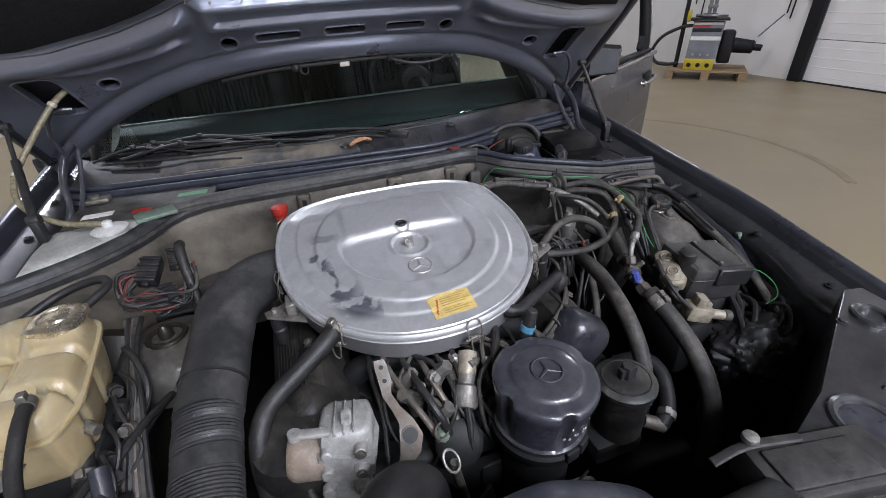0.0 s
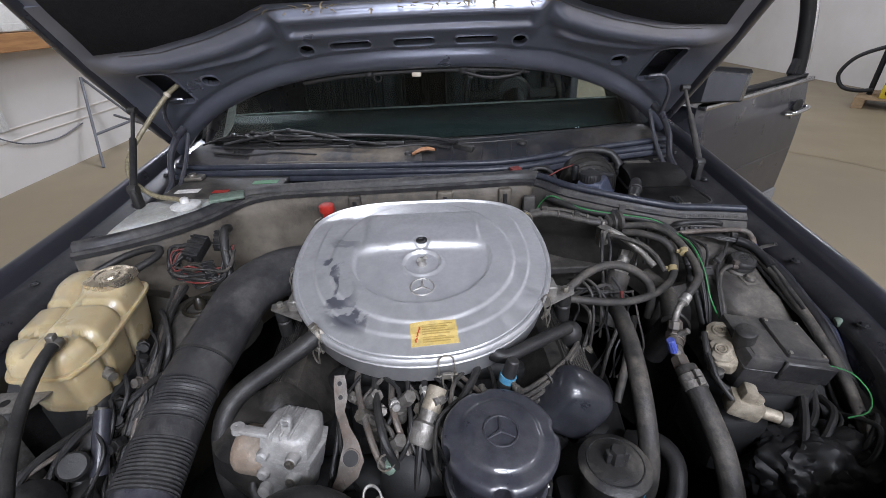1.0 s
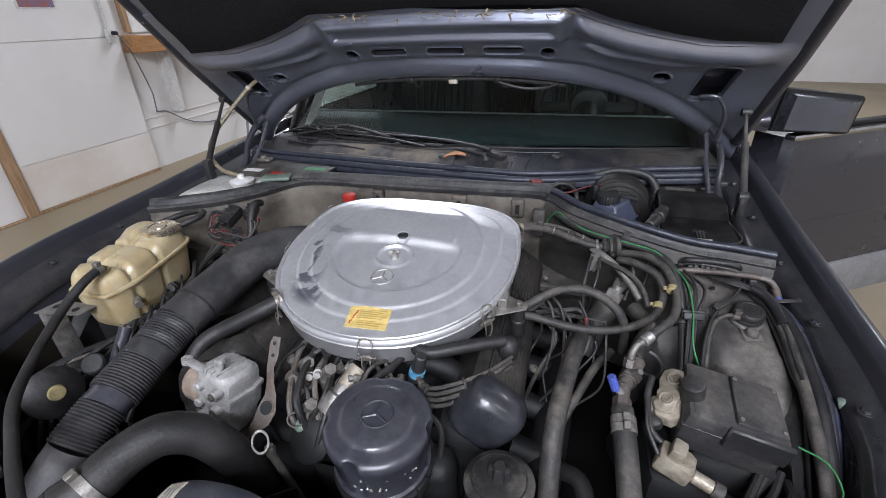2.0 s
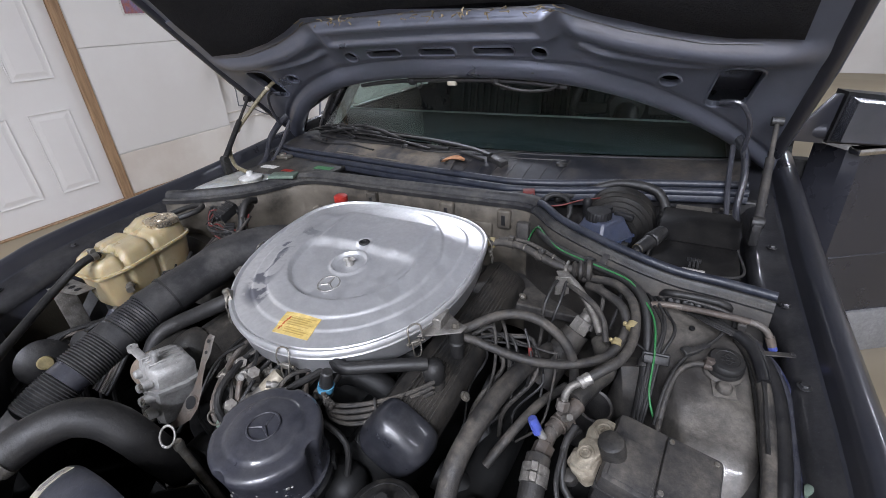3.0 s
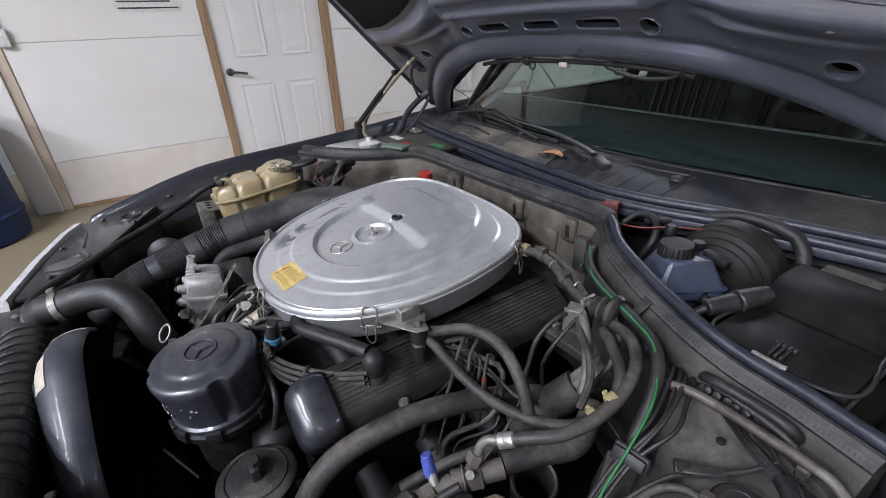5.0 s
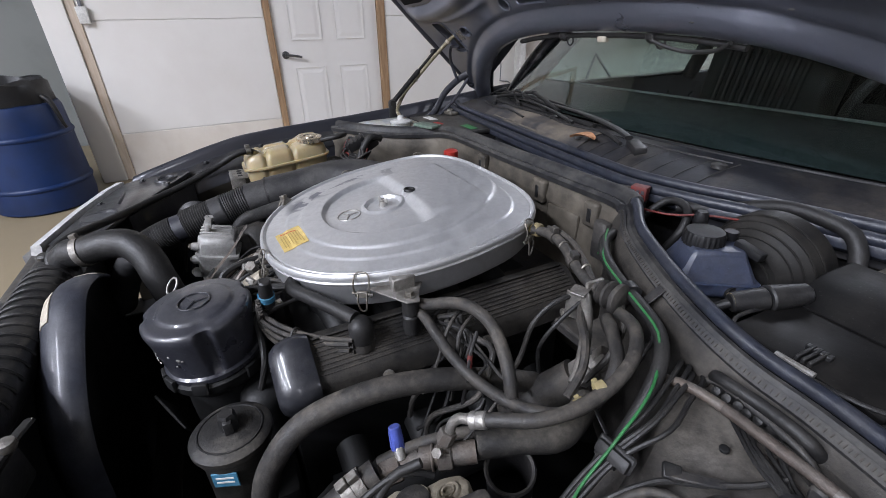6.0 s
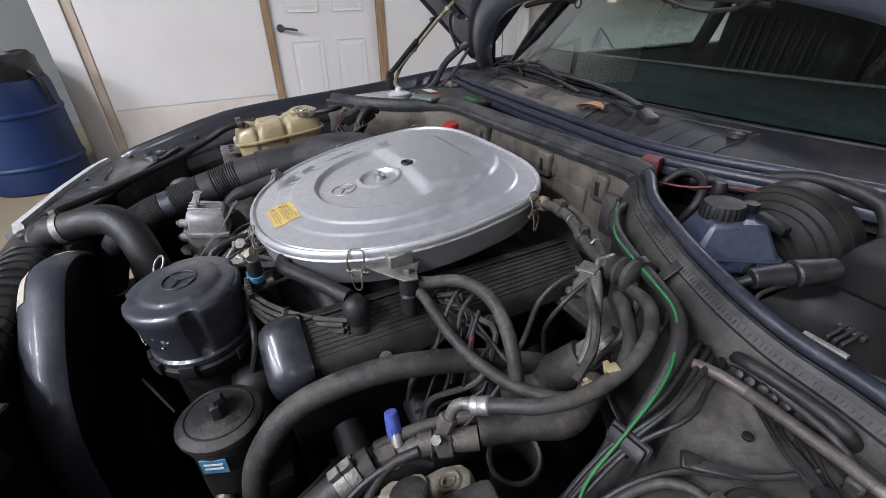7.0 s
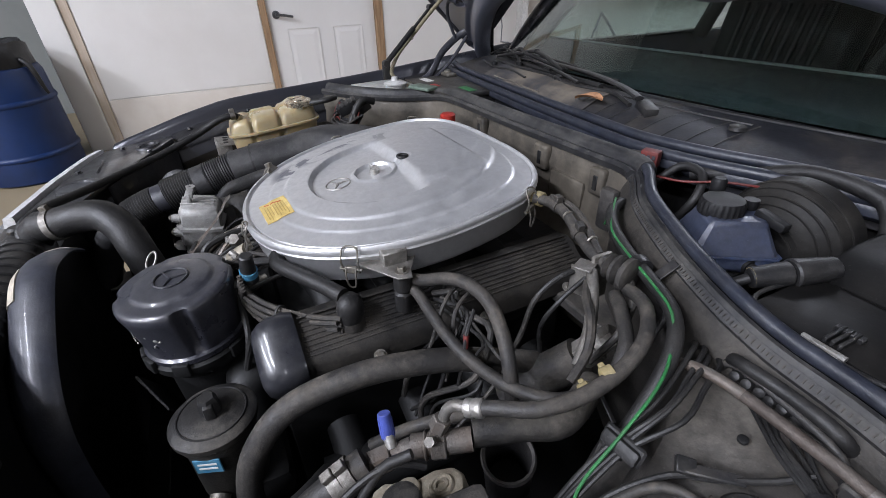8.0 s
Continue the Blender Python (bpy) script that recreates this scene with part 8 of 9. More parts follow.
for k in range(9):
    x0, y0 = 0.53 + 0.018 * k, -0.30 + rnd2.uniform(-0.03, 0.03)
    hose("corner_wire", [(0.64 + 0.006 * k, -0.22 - 0.01 * k, 0.70 - 0.006 * k), (x0 + 0.06, y0, 0.69 + rnd2.uniform(-0.02, 0.015)), (x0 + rnd2.uniform(-0.01, 0.03), y0 - 0.04, 0.665 + rnd2.uniform(-0.02, 0.02)), (x0 + 0.02, y0 + 0.02, 0.63), (x0 + 0.05, y0, 0.58)], rnd2.choice((0.003, 0.004, 0.006)), M_RUBBER_DK, "loose black wire in the dark corner of the bay", "wire", "corner wires", segs=8)
for k in range(8):
    x0 = -0.10 + 0.026 * k
    hose("front_wire", [(x0 + rnd2.uniform(-0.02, 0.02), -0.25, 0.79), (x0 + rnd2.uniform(-0.02, 0.03), -0.29, 0.785 + rnd2.uniform(-0.02, 0.01)), (x0 + rnd2.uniform(-0.03, 0.03), -0.33, 0.765 + rnd2.uniform(-0.02, 0.015)), (x0 + rnd2.uniform(-0.03, 0.03), -0.36, 0.72), (x0, -0.36, 0.66)], rnd2.choice((0.0025, 0.0035, 0.0045)), rnd2.choice((M_RUBBER_DK, M_RUBBER, M_DUSTBOX)), "thin engine wire below the air cleaner", "wire", "front wires", segs=8)
for k in range(10):
    p = Vector((-0.11 + 0.022 * k, -0.272 - 0.03 * rnd2.random(), 0.76 + 0.025 * rnd2.random()))
    q = p + Vector((rnd2.uniform(-1, 1), -0.6, rnd2.uniform(-0.3, 0.9)))
    solo("line_union", join(turned([(0.006, -0.012), (0.006, 0.012)], along(p, q), 10), turned([(0.0085, -0.004), (0.0085, 0.004)], along(p, q), 6)), rnd2.choice((M_ALU_CLEAN, M_ZINC, M_ALU)), "small hexagonal line union below the air cleaner", "fitting", "line unions")


# ---- the well behind the bulkhead ----
bf = thing("brake_fluid_reservoir", 0.425, 0.27, 0.80, "blue translucent brake fluid reservoir with a black screw cap", "reservoir")
BM = Matrix.Translation((0.425, 0.272, 0)) @ pose(0, 0, 0, 0, 0, -35)
rings = []
for k, z in ((0.86, 0.828), (0.97, 0.832), (1.0, 0.838), (1.0, 0.850), (1.03, 0.8505), (1.03, 0.8535), (0.98, 0.854), (0.70, 0.884), (0.66, 0.890), (0.60, 0.893)):
    rings.append([BM @ Vector((k * x, k * y, z)) for x, y in ((-0.036, -0.050), (0.036, -0.050), (0.042, -0.044), (0.042, 0.044), (0.036, 0.050), (-0.036, 0.050), (-0.042, 0.044), (-0.042, -0.044))])
part("tank", skin(rings[:6]), M_FLUID, bf, "blue translucent lower half")
part("tank_top", skin(rings[5:]), M_FLUIDTOP, bf, "grey-blue upper half, darkened for the shaded well")
part("seam", skin([[BM @ Vector((k * x, k * y, z)) for x, y in ((-0.037, -0.051), (0.037, -0.051), (0.043, -0.045), (0.043, 0.045), (0.037, 0.051), (-0.037, 0.051), (-0.043, 0.045), (-0.043, -0.045))] for k, z in ((1.0, 0.8505), (1.045, 0.8508), (1.045, 0.8528), (1.0, 0.8532))]), M_FLUID, bf, "moulded seam")
part("cap", skin([[((r + (0.0013 if (i % 4) < 2 and 0.024 < r else 0)) * math.cos(2 * math.pi * i / 96) + 0.414, (r + (0.0013 if (i % 4) < 2 and 0.024 < r else 0)) * math.sin(2 * math.pi * i / 96) + 0.266, z) for i in range(96)] for r, z in ((0.021, 0.888), (0.0252, 0.890), (0.0252, 0.905), (0.0235, 0.909), (0.005, 0.910))]), M_BLACKTRIM, bf, "black knurled cap")
part("sensor", turned([(0.0085, 0.885), (0.0095, 0.905), (0.0095, 0.916), (0.007, 0.920)], Matrix.Translation((0.385, 0.296, 0)), 16), M_BLACKTRIM, bf)
part("sensor", turned([(0.009, 0.87), (0.009, 0.905)], Matrix.Translation((0.428, 0.302, 0)), 16), M_BLACKTRIM, bf)
part("plug", box(-0.020, 0.020, -0.007, 0.007, -0.006, 0.006, 0.003, 2, pose(0.462, 0.292, 0.893, 0, 8, -8)), M_BLACKTRIM, bf)
part("outlet", join(rod((0.455, 0.268, 0.84), (0.48, 0.262, 0.838), 0.007), rod((0.468, 0.265, 0.839), (0.472, 0.264, 0.839), 0.010)), M_BLACKTRIM, bf)
# black box put in for the dark below the reservoir
part("base", box(0.385, 0.465, 0.235, 0.31, 0.72, 0.829, 0.012), M_DARK, bf)
boost = thing("brake_booster", 0.455, 0.36, 0.72, "dusty black round brake booster with stepped rings", "brake booster")
part("shell", turned([(0.02, -0.02), (0.055, -0.016), (0.066, 0.0), (0.074, 0.003), (0.084, 0.014), (0.088, 0.016), (0.094, 0.03), (0.094, 0.06)], along((0.446, 0.342, 0.835), (0.455, 1.3, 0.93)) @ Matrix.Diagonal((0.84, 0.84, 1, 1)), 48), M_BOOST, boost)
for r, d in ((0.045, -0.018), (0.068, 0.002), (0.079, 0.009), (0.089, 0.018), (0.094, 0.032)):
    part("ring", torus(r, 0.0022, along((0.446, 0.342 + d, 0.835 + 0.1 * d), (0.455, 1.3, 0.93)) @ Matrix.Diagonal((0.84, 0.84, 1, 1)), 48, 6), M_BOOST, boost)
hose("booster_hose", [(0.30, 0.36, 0.885), (0.36, 0.40, 0.895), (0.43, 0.415, 0.918), (0.50, 0.415, 0.915), (0.525, 0.408, 0.902), (0.538, 0.396, 0.88), (0.535, 0.392, 0.85), (0.525, 0.40, 0.79)], 0.0105, M_RUBBER_DK, "black hose arched over the brake booster", segs=12)
fuse = thing("fuse_box", 0.605, 0.26, 0.80, "dust-covered black fuse box with a metal spring clip", "fuse box")
um = pose(0.602, 0.272, 0.862, 2, 0, -3)
part("case", box(-0.066, 0.066, -0.10, 0.10, -0.09, -0.004, 0.008, 2, um), M_PLASTIC, fuse)
part("lid", box(-0.073, 0.073, -0.108, 0.0, -0.012, 0.0, 0.004, 2, um), M_FUSE, fuse, "glossy black front half of the lid")
part("rim", join(box(-0.076, 0.076, -0.112, 0.112, -0.022, -0.012, 0.003, 1, um), pipe([um @ Vector(p) for p in ((-0.07, -0.004, 0.0), (-0.068, -0.104, 0.0), (0.068, -0.104, 0.0), (0.07, -0.004, 0.0))], 0.0025, 8)), M_PLASTIC, fuse)
part("rear_lid", moved(skin([[(-0.072, y, -0.012), (-0.072, y, z - 0.004), (-0.067, y, z), (0.067, y, z), (0.072, y, z - 0.004), (0.072, y, -0.012)] for y, z in ((-0.006, 0.002), (0.0, 0.005), (0.03, 0.018), (0.05, 0.024), (0.1, 0.025), (0.108, 0.018), (0.11, 0.0))]), um), M_FUSE, fuse, "dusty raised rear half of the lid")
part("clip", join(box(-0.016, 0.016, -0.118, -0.110, -0.012, 0.004, 0.002, 1, um), moved(rod((-0.018, -0.114, 0.004), (0.018, -0.114, 0.004), 0.0032, segs=8), um)), M_ALU_CLEAN, fuse, "bright spring clip")
for k in (-1, 0, 1):
    part("latch", box(0.006 * k - 0.0018, 0.006 * k + 0.0018, -0.102, -0.07, -0.001, 0.006, 0.001, 1, um), M_PLASTIC, fuse)
part("latch", box(-0.012, 0.012, -0.078, -0.07, -0.001, 0.005, 0.001, 1, um), M_PLASTIC, fuse)
part("metal_tab", box(-0.05, 0.02, 0.116, 0.145, 0.012, 0.016, 0.002, 1, um), M_DUSTBOX, fuse)
part("wire_bail", pipe([um @ Vector(p) for p in ((0.03, 0.13, 0.008), (0.05, 0.118, 0.012), (0.055, 0.135, 0.018), (0.035, 0.15, 0.015))], 0.003, 8), M_ZINC, fuse)
plug = thing("cable_plug", 0.515, 0.235, 0.82, "black cylindrical cable plug lying beside the fuse box", "plug")
part("body", join(rod((0.50, 0.205, 0.862), (0.52, 0.24, 0.868), 0.012, 0.014, 16, 0.002), rod((0.52, 0.24, 0.868), (0.54, 0.285, 0.872), 0.0165, 0.013, 16, 0.002)), M_PLASTIC, plug)
part("cable", pipe([(0.50, 0.205, 0.862), (0.485, 0.19, 0.845), (0.46, 0.2, 0.80), (0.45, 0.22, 0.76)], 0.006, 10), M_RUBBER_DK, plug)
part("tan_end", turned([(0.0115, -0.001), (0.0115, 0.001)], along((0.501, 0.207, 0.8625), (0.52, 0.24, 0.868)), 14), M_TAN, plug)
for k in range(3):
    hose("red_lead", [(0.545 + 0.004 * k, 0.30, 0.868), (0.556, 0.325 + 0.006 * k, 0.872), (0.575, 0.345 + 0.004 * k, 0.868 - 0.003 * k), (0.60, 0.372, 0.86)], 0.0017, M_DARKRED if k else M_RUBBER_DK, "thin lead from the cable plug", "wire", "plug leads", segs=8)
rly = thing("red_relay", 0.242, 0.338, 0.87, "red block with black slots on a grey stalk", "relay")
part("block", box(-0.014, 0.014, -0.010, 0.010, -0.014, 0.012, 0.002, 2, pose(0.242, 0.338, 0.897, 0, 0, 20)), M_DARKRED, rly)
for k in (-1, 0, 1):
    part("slot", box(0.008 * k - 0.0025, 0.008 * k + 0.0025, -0.0115, -0.009, 0.0, 0.006, 0, 1, pose(0.242, 0.338, 0.897, 0, 0, 20)), M_INK, rly, "", False)
part("stalk", rod((0.16, 0.34, 0.885), (0.235, 0.34, 0.895), 0.008, segs=10), M_DUSTBOX, rly)
part("foot", box(0.23, 0.255, 0.33, 0.346, 0.72, 0.885, 0.003), M_PLASTIC, rly)
hose("red_wire", [(0.26, 0.30, 0.885), (0.32, 0.315, 0.888), (0.36, 0.335, 0.897), (0.39, 0.35, 0.90), (0.41, 0.37, 0.895), (0.42, 0.385, 0.87)], 0.0018, M_DARKRED, "thin red wire across the well", "wire", segs=8)
hose("black_loop", [(0.265, 0.32, 0.86), (0.29, 0.35, 0.895), (0.33, 0.345, 0.895), (0.345, 0.32, 0.87), (0.33, 0.31, 0.83)], 0.0065, M_RUBBER_DK, "black hose loop beside the red relay", segs=12)

bat = thing("car_battery", -0.52, 0.37, 0.72, "black battery with white and green labels under the scuttle", "battery")
part("case", box(-0.66, -0.37, 0.285, 0.455, 0.722, 0.878, 0.008), M_PLASTIC, bat)
part("lid", box(-0.664, -0.366, 0.281, 0.459, 0.878, 0.892, 0.005), M_DUSTBOX, bat)
part("label", box(-0.635, -0.575, 0.32, 0.345, 0.892, 0.8928), M_PAPER, bat, "white label", False)
part("label", box(-0.45, -0.385, 0.36, 0.385, 0.892, 0.8928), M_GREEN, bat, "green label strip", False)
part("label", box(-0.535, -0.495, 0.31, 0.328, 0.892, 0.8928), M_REDPAINT, bat, "red label", False)
part("terminal", join(turned([(0.012, 0.89), (0.011, 0.91)], Matrix.Translation((-0.63, 0.42, 0)), 14), box(-0.65, -0.60, 0.405, 0.435, 0.892, 0.904, 0.004)), M_ZINC, bat)
wt = thing("washer_tank", -0.58, 0.19, 0.72, "white plastic washer fluid tank with pale caps", "washer tank")
rings = []
for k, z in ((1.0, 0.725), (1.0, 0.868), (0.985, 0.879), (0.95, 0.888), (0.86, 0.895), (0.6, 0.899), (0.2, 0.9)):
    rings.append([(-0.59 + k * x, 0.20 + k * y, z - 0.05 * (y + 0.02) ** 2) for x, y in ((-0.085, -0.105), (-0.055, -0.095), (0.02, -0.055), (0.06, -0.005), (0.085, 0.05), (0.098, 0.075), (0.05, 0.078), (-0.02, 0.078), (-0.08, 0.076), (-0.09, 0.06), (-0.092, -0.02))])
part("tank", skin(rings), M_WASHTANK, wt)
part("neck", turned([(0.030, 0.885), (0.030, 0.902), (0.026, 0.905)], Matrix.Translation((-0.545, 0.205, 0)), 24), M_WASHTANK, wt)
part("cap", turned([(0.032, 0.903), (0.033, 0.907), (0.022, 0.911), (0.010, 0.913), (0.009, 0.922), (0.006, 0.924)], Matrix.Translation((-0.545, 0.205, 0)), 28), M_WHITEPLASTIC, wt, "white washer cap with a knob")
part("green_lid", box(-0.04, 0.04, -0.022, 0.022, -0.004, 0.006, 0.004, 2, pose(-0.475, 0.262, 0.898, 0, 0, 20)), M_GREENCAP, wt, "pale green plastic lid")

jump = thing("jump_terminal", -0.226, 0.206, 0.83, "red capped terminal on the bulkhead", "terminal")
part("cap", join(turned([(0.017, 0.868), (0.018, 0.87), (0.018, 0.884), (0.014, 0.887)], Matrix.Translation((-0.226, 0.21, 0)), 20), turned([(0.012, 0.85), (0.012, 0.87)], Matrix.Translation((-0.226, 0.21, 0)), 16)), M_REDPAINT, jump, "red cap")
part("post", join(rod((-0.226, 0.21, 0.80), (-0.226, 0.21, 0.853), 0.009), box(-0.24, -0.21, 0.20, 0.29, 0.80, 0.812, 0.003)), M_PLASTIC, jump)

# ---- coolant tank ----
tank = thing("coolant_tank", -0.575, -0.14, 0.74, "yellowed plastic coolant expansion tank with a metal cap", "coolant tank")


def tank_ring(dz, k, n=0.3, grooves=1.0):
    """A ring of the tank at a height over its seam, k times its full width; three pillows with grooves between."""
    pts = []
    rim_pts = [(0.066 * math.copysign(abs(math.cos(a)) ** n, math.cos(a)), 0.112 * math.copysign(abs(math.sin(a)) ** n, math.sin(a))) for a in [2 * math.pi * i / 3000 for i in range(3001)]]
    way = [0.0]
    for p, q in zip(rim_pts, rim_pts[1:]):
        way.append(way[-1] + math.hypot(q[0] - p[0], q[1] - p[1]))
    for i in range(180):
        at = way[-1] * i / 180
        x = float(np.interp(at, way, [p[0] for p in rim_pts]))
        y = float(np.interp(at, way, [p[1] for p in rim_pts]))
        x, y = x * k, y * (1 - (1 - k) * 0.66)
        x *= 1 - 0.20 * smoothstep(-0.05, -0.11, y)
        g = grooves * sum(math.exp(-((y - gy) / 0.0062) ** 2) for gy in (-0.058, 0.014))
        side = smoothstep(0.5, 0.9, abs(x) / 0.066)
        g = max(g, grooves * 0.8 * math.exp(-((x + 0.014) / 0.0055) ** 2) * smoothstep(0.034, 0.037, dz))
        pts.append((x * (1 - 0.11 * g * side) - 0.578 - 0.08 * y, y - 0.143, 0.836 + dz + 0.075 * y - 0.0105 * g * smoothstep(0.010, 0.028, dz) + 0.010 * smoothstep(0.03, 0.06, y) * smoothstep(0.02, 0.034, dz)))
    return pts


TOP = ((0.003, 1.0), (0.014, 0.985), (0.024, 0.95), (0.031, 0.89), (0.0355, 0.79), (0.0375, 0.62), (0.0383, 0.45), (0.0385, 0.35), (0.0385, 0.28), (0.0385, 0.21), (0.0385, 0.14), (0.0385, 0.06))
LOW = ((-0.003, 1.0), (-0.03, 0.955), (-0.06, 0.90), (-0.082, 0.85), (-0.09, 0.78), (-0.092, 0.5))
part("tank", join(skin([tank_ring(z, k) for z, k in TOP]), skin([tank_ring(z, k) for z, k in LOW])), M_TANK, tank)
part("seam", skin([tank_ring(z, k, 0.3, 0.0) for z, k in ((-0.003, 0.96), (-0.003, 1.085), (0.0, 1.095), (0.0032, 1.085), (0.0032, 0.96))]), M_TANK, tank, "protruding moulded seam")
CX = Matrix.Translation((-0.552, -0.072, 0.872))
part("neck", moved(turned([(0.03, 0), (0.028, 0.014)], Matrix.Identity(4), 28), CX), M_TANK, tank)
rings = []
for r, z in ((0.026, 0.006), (0.031, 0.008), (0.031, 0.017), (0.027, 0.019), (0.022, 0.019), (0.0205, 0.0175), (0.014, 0.0175), (0.012, 0.02), (0.003, 0.0205)):
    rings.append([((r + (0.007 * max(0, math.cos(2 * a)) ** 6 if r > 0.025 else 0)) * math.cos(a), (r + (0.007 * max(0, math.cos(2 * a)) ** 6 if r > 0.025 else 0)) * math.sin(a), z) for a in [2 * math.pi * j / 64 for j in range(64)]])
part("cap", moved(skin(rings), CX @ pose(0, 0, 0, 4, 0, 35) @ Matrix.Scale(1.1, 4)), M_BRASSCAP, tank, "worn metal pressure cap")
part("spigot", rod((-0.545, -0.218, 0.863), (-0.535, -0.232, 0.873), 0.009), M_TANK, tank)
part("sensor", join(rod((-0.52, -0.205, 0.79), (-0.500, -0.217, 0.786), 0.008, segs=14), turned([(0.010, 0), (0.011, 0.004), (0.010, 0.008)], along((-0.518, -0.206, 0.789), (-0.495, -0.22, 0.785)), 6)), M_ZINC, tank, "metal level sensor")
part("foot", box(-0.64, -0.51, -0.23, -0.05, 0.60, 0.752, 0.02), M_DARK, tank)
hose("overflow_hose", [(-0.542, -0.222, 0.867), (-0.532, -0.24, 0.878), (-0.53, -0.275, 0.872), (-0.525, -0.33, 0.847), (-0.49, -0.41, 0.822), (-0.43, -0.485, 0.812), (-0.34, -0.545, 0.815), (-0.26, -0.59, 0.822), (-0.215, -0.615, 0.815), (-0.195, -0.62, 0.795)], 0.0082, M_RUBBER_DK, "black overflow hose from the coolant tank to the radiator", clamps=(0.04,), segs=12)
hose("vent_tube", [(-0.525, -0.05, 0.885), (-0.50, -0.01, 0.893), (-0.52, 0.02, 0.893), (-0.58, 0.02, 0.88), (-0.64, -0.02, 0.86)], 0.007, M_RUBBER_DK, "black hose behind the coolant tank cap", segs=12)
tray = thing("tank_bracket", -0.62, -0.28, 0.66, "pale perforated steel bracket in front of the coolant tank", "bracket")
part("plate", plate([(-0.67, -0.30), (-0.575, -0.285), (-0.565, -0.25), (-0.66, -0.25)], 0.795, 0.798, 0.001), M_ALU, tray)
for hx in (-0.645, -0.62, -0.595):
    # black disc in place of a pierced hole
    part("hole", turned([(0.0, 0), (0.007, 0.0), (0.007, 0.0006)], Matrix.Translation((hx, -0.272, 0.7982)), 14, False), M_DARK, tray)
part("leg", box(-0.66, -0.65, -0.30, -0.26, 0.60, 0.796, 0.003), M_ALU, tray)
pump = thing("washer_pump", -0.52, -0.32, 0.66, "dark pump with pipe stubs below the coolant tank", "pump")
part("body", join(rod((-0.53, -0.30, 0.68), (-0.50, -0.34, 0.74), 0.02, segs=16, bevel=0.003), box(-0.56, -0.50, -0.36, -0.30, 0.64, 0.69, 0.01), rod((-0.58, -0.34, 0.70), (-0.56, -0.40, 0.715), 0.016, segs=18, bevel=0.004)), M_RUBBER_DK, pump)
part("stub", rod((-0.50, -0.26, 0.76), (-0.485, -0.33, 0.70), 0.012, segs=14), M_PLASTIC_BL, pump)
hornL = thing("horn", -0.55, -0.42, 0.62, "round black horn with a tan centre", "horn")
part("disc", join(turned([(0.02, 0), (0.04, 0.004), (0.046, 0.012), (0.03, 0.022)], along((-0.53, -0.40, 0.72), (-0.40, -0.42, 0.76)), 28), rod((-0.53, -0.40, 0.62), (-0.53, -0.40, 0.72), 0.012)), M_PLASTIC, hornL)
part("centre", turned([(0.014, 0), (0.012, 0.004)], along((-0.509, -0.403, 0.7265), (-0.40, -0.42, 0.76)), 18), M_TAN, hornL)
for k in range(5):
    hose("left_cable", [(-0.49 - 0.006 * k, 0.02, 0.80), (-0.485 - 0.004 * k, -0.06, 0.79 - 0.004 * k), (-0.47 - 0.004 * k, -0.16, 0.755), (-0.46 - 0.008 * k, -0.26, 0.70), (-0.45 - 0.012 * k, -0.36, 0.62)], 0.005 + 0.001 * (k % 2), (M_RUBBER_DK, M_RUBBER, M_STEELPIPE)[k % 3], "dark cable between the coolant tank and duct", "cable", "left cables", segs=8)

# left strut mount and wiring plug
tl = thing("strut_mount", -0.45, 0.0, 0.74, "dusty strut top mount with a rusty centre", "strut mount", "strut mounts")
part("tower", turned([(0.10, 0), (0.095, 0.03), (0.08, 0.06), (0.05, 0.075)], Matrix.Translation((-0.45, -0.02, 0.70)), 32), M_GRIME, tl)
part("cup", join(torus(0.03, 0.005, Matrix.Translation((-0.45, -0.02, 0.777)), 28, 8), turned([(0.012, 0.775), (0.011, 0.79), (0.005, 0.80)], Matrix.Translation((-0.45, -0.02, 0)), 14)), M_OILY, tl)
wp = thing("wiring_plug", -0.44, 0.03, 0.80, "tangle of black multi-pin plugs with red and black wires", "connector")
for (x, y, z), w, a in (((-0.450, 0.034, 0.880), 1.0, -8), ((-0.412, 0.060, 0.882), 0.8, 14), ((-0.428, 0.012, 0.842), 0.7, 40)):
    wm = pose(x, y, z, 24, 10, a) @ Matrix.Scale(w, 4)
    plg = part("plug", box(-0.016, 0.016, -0.026, 0.026, -0.012, 0.013, 0.003, 2, wm), M_PLASTIC, wp, "black plug housing")
    for k in range(4):
        part("ridge", box(-0.0172, 0.0172, -0.002, 0.002, 0.0125, 0.0155, 0.0006, 1, wm @ Matrix.Translation((0, -0.019 + 0.0125 * k, 0))), M_PLASTIC, plg)
    part("latch", box(-0.005, 0.005, -0.032, -0.024, -0.004, 0.008, 0.001, 1, wm), M_PLASTIC, plg)
rnd7 = random.Random(9)
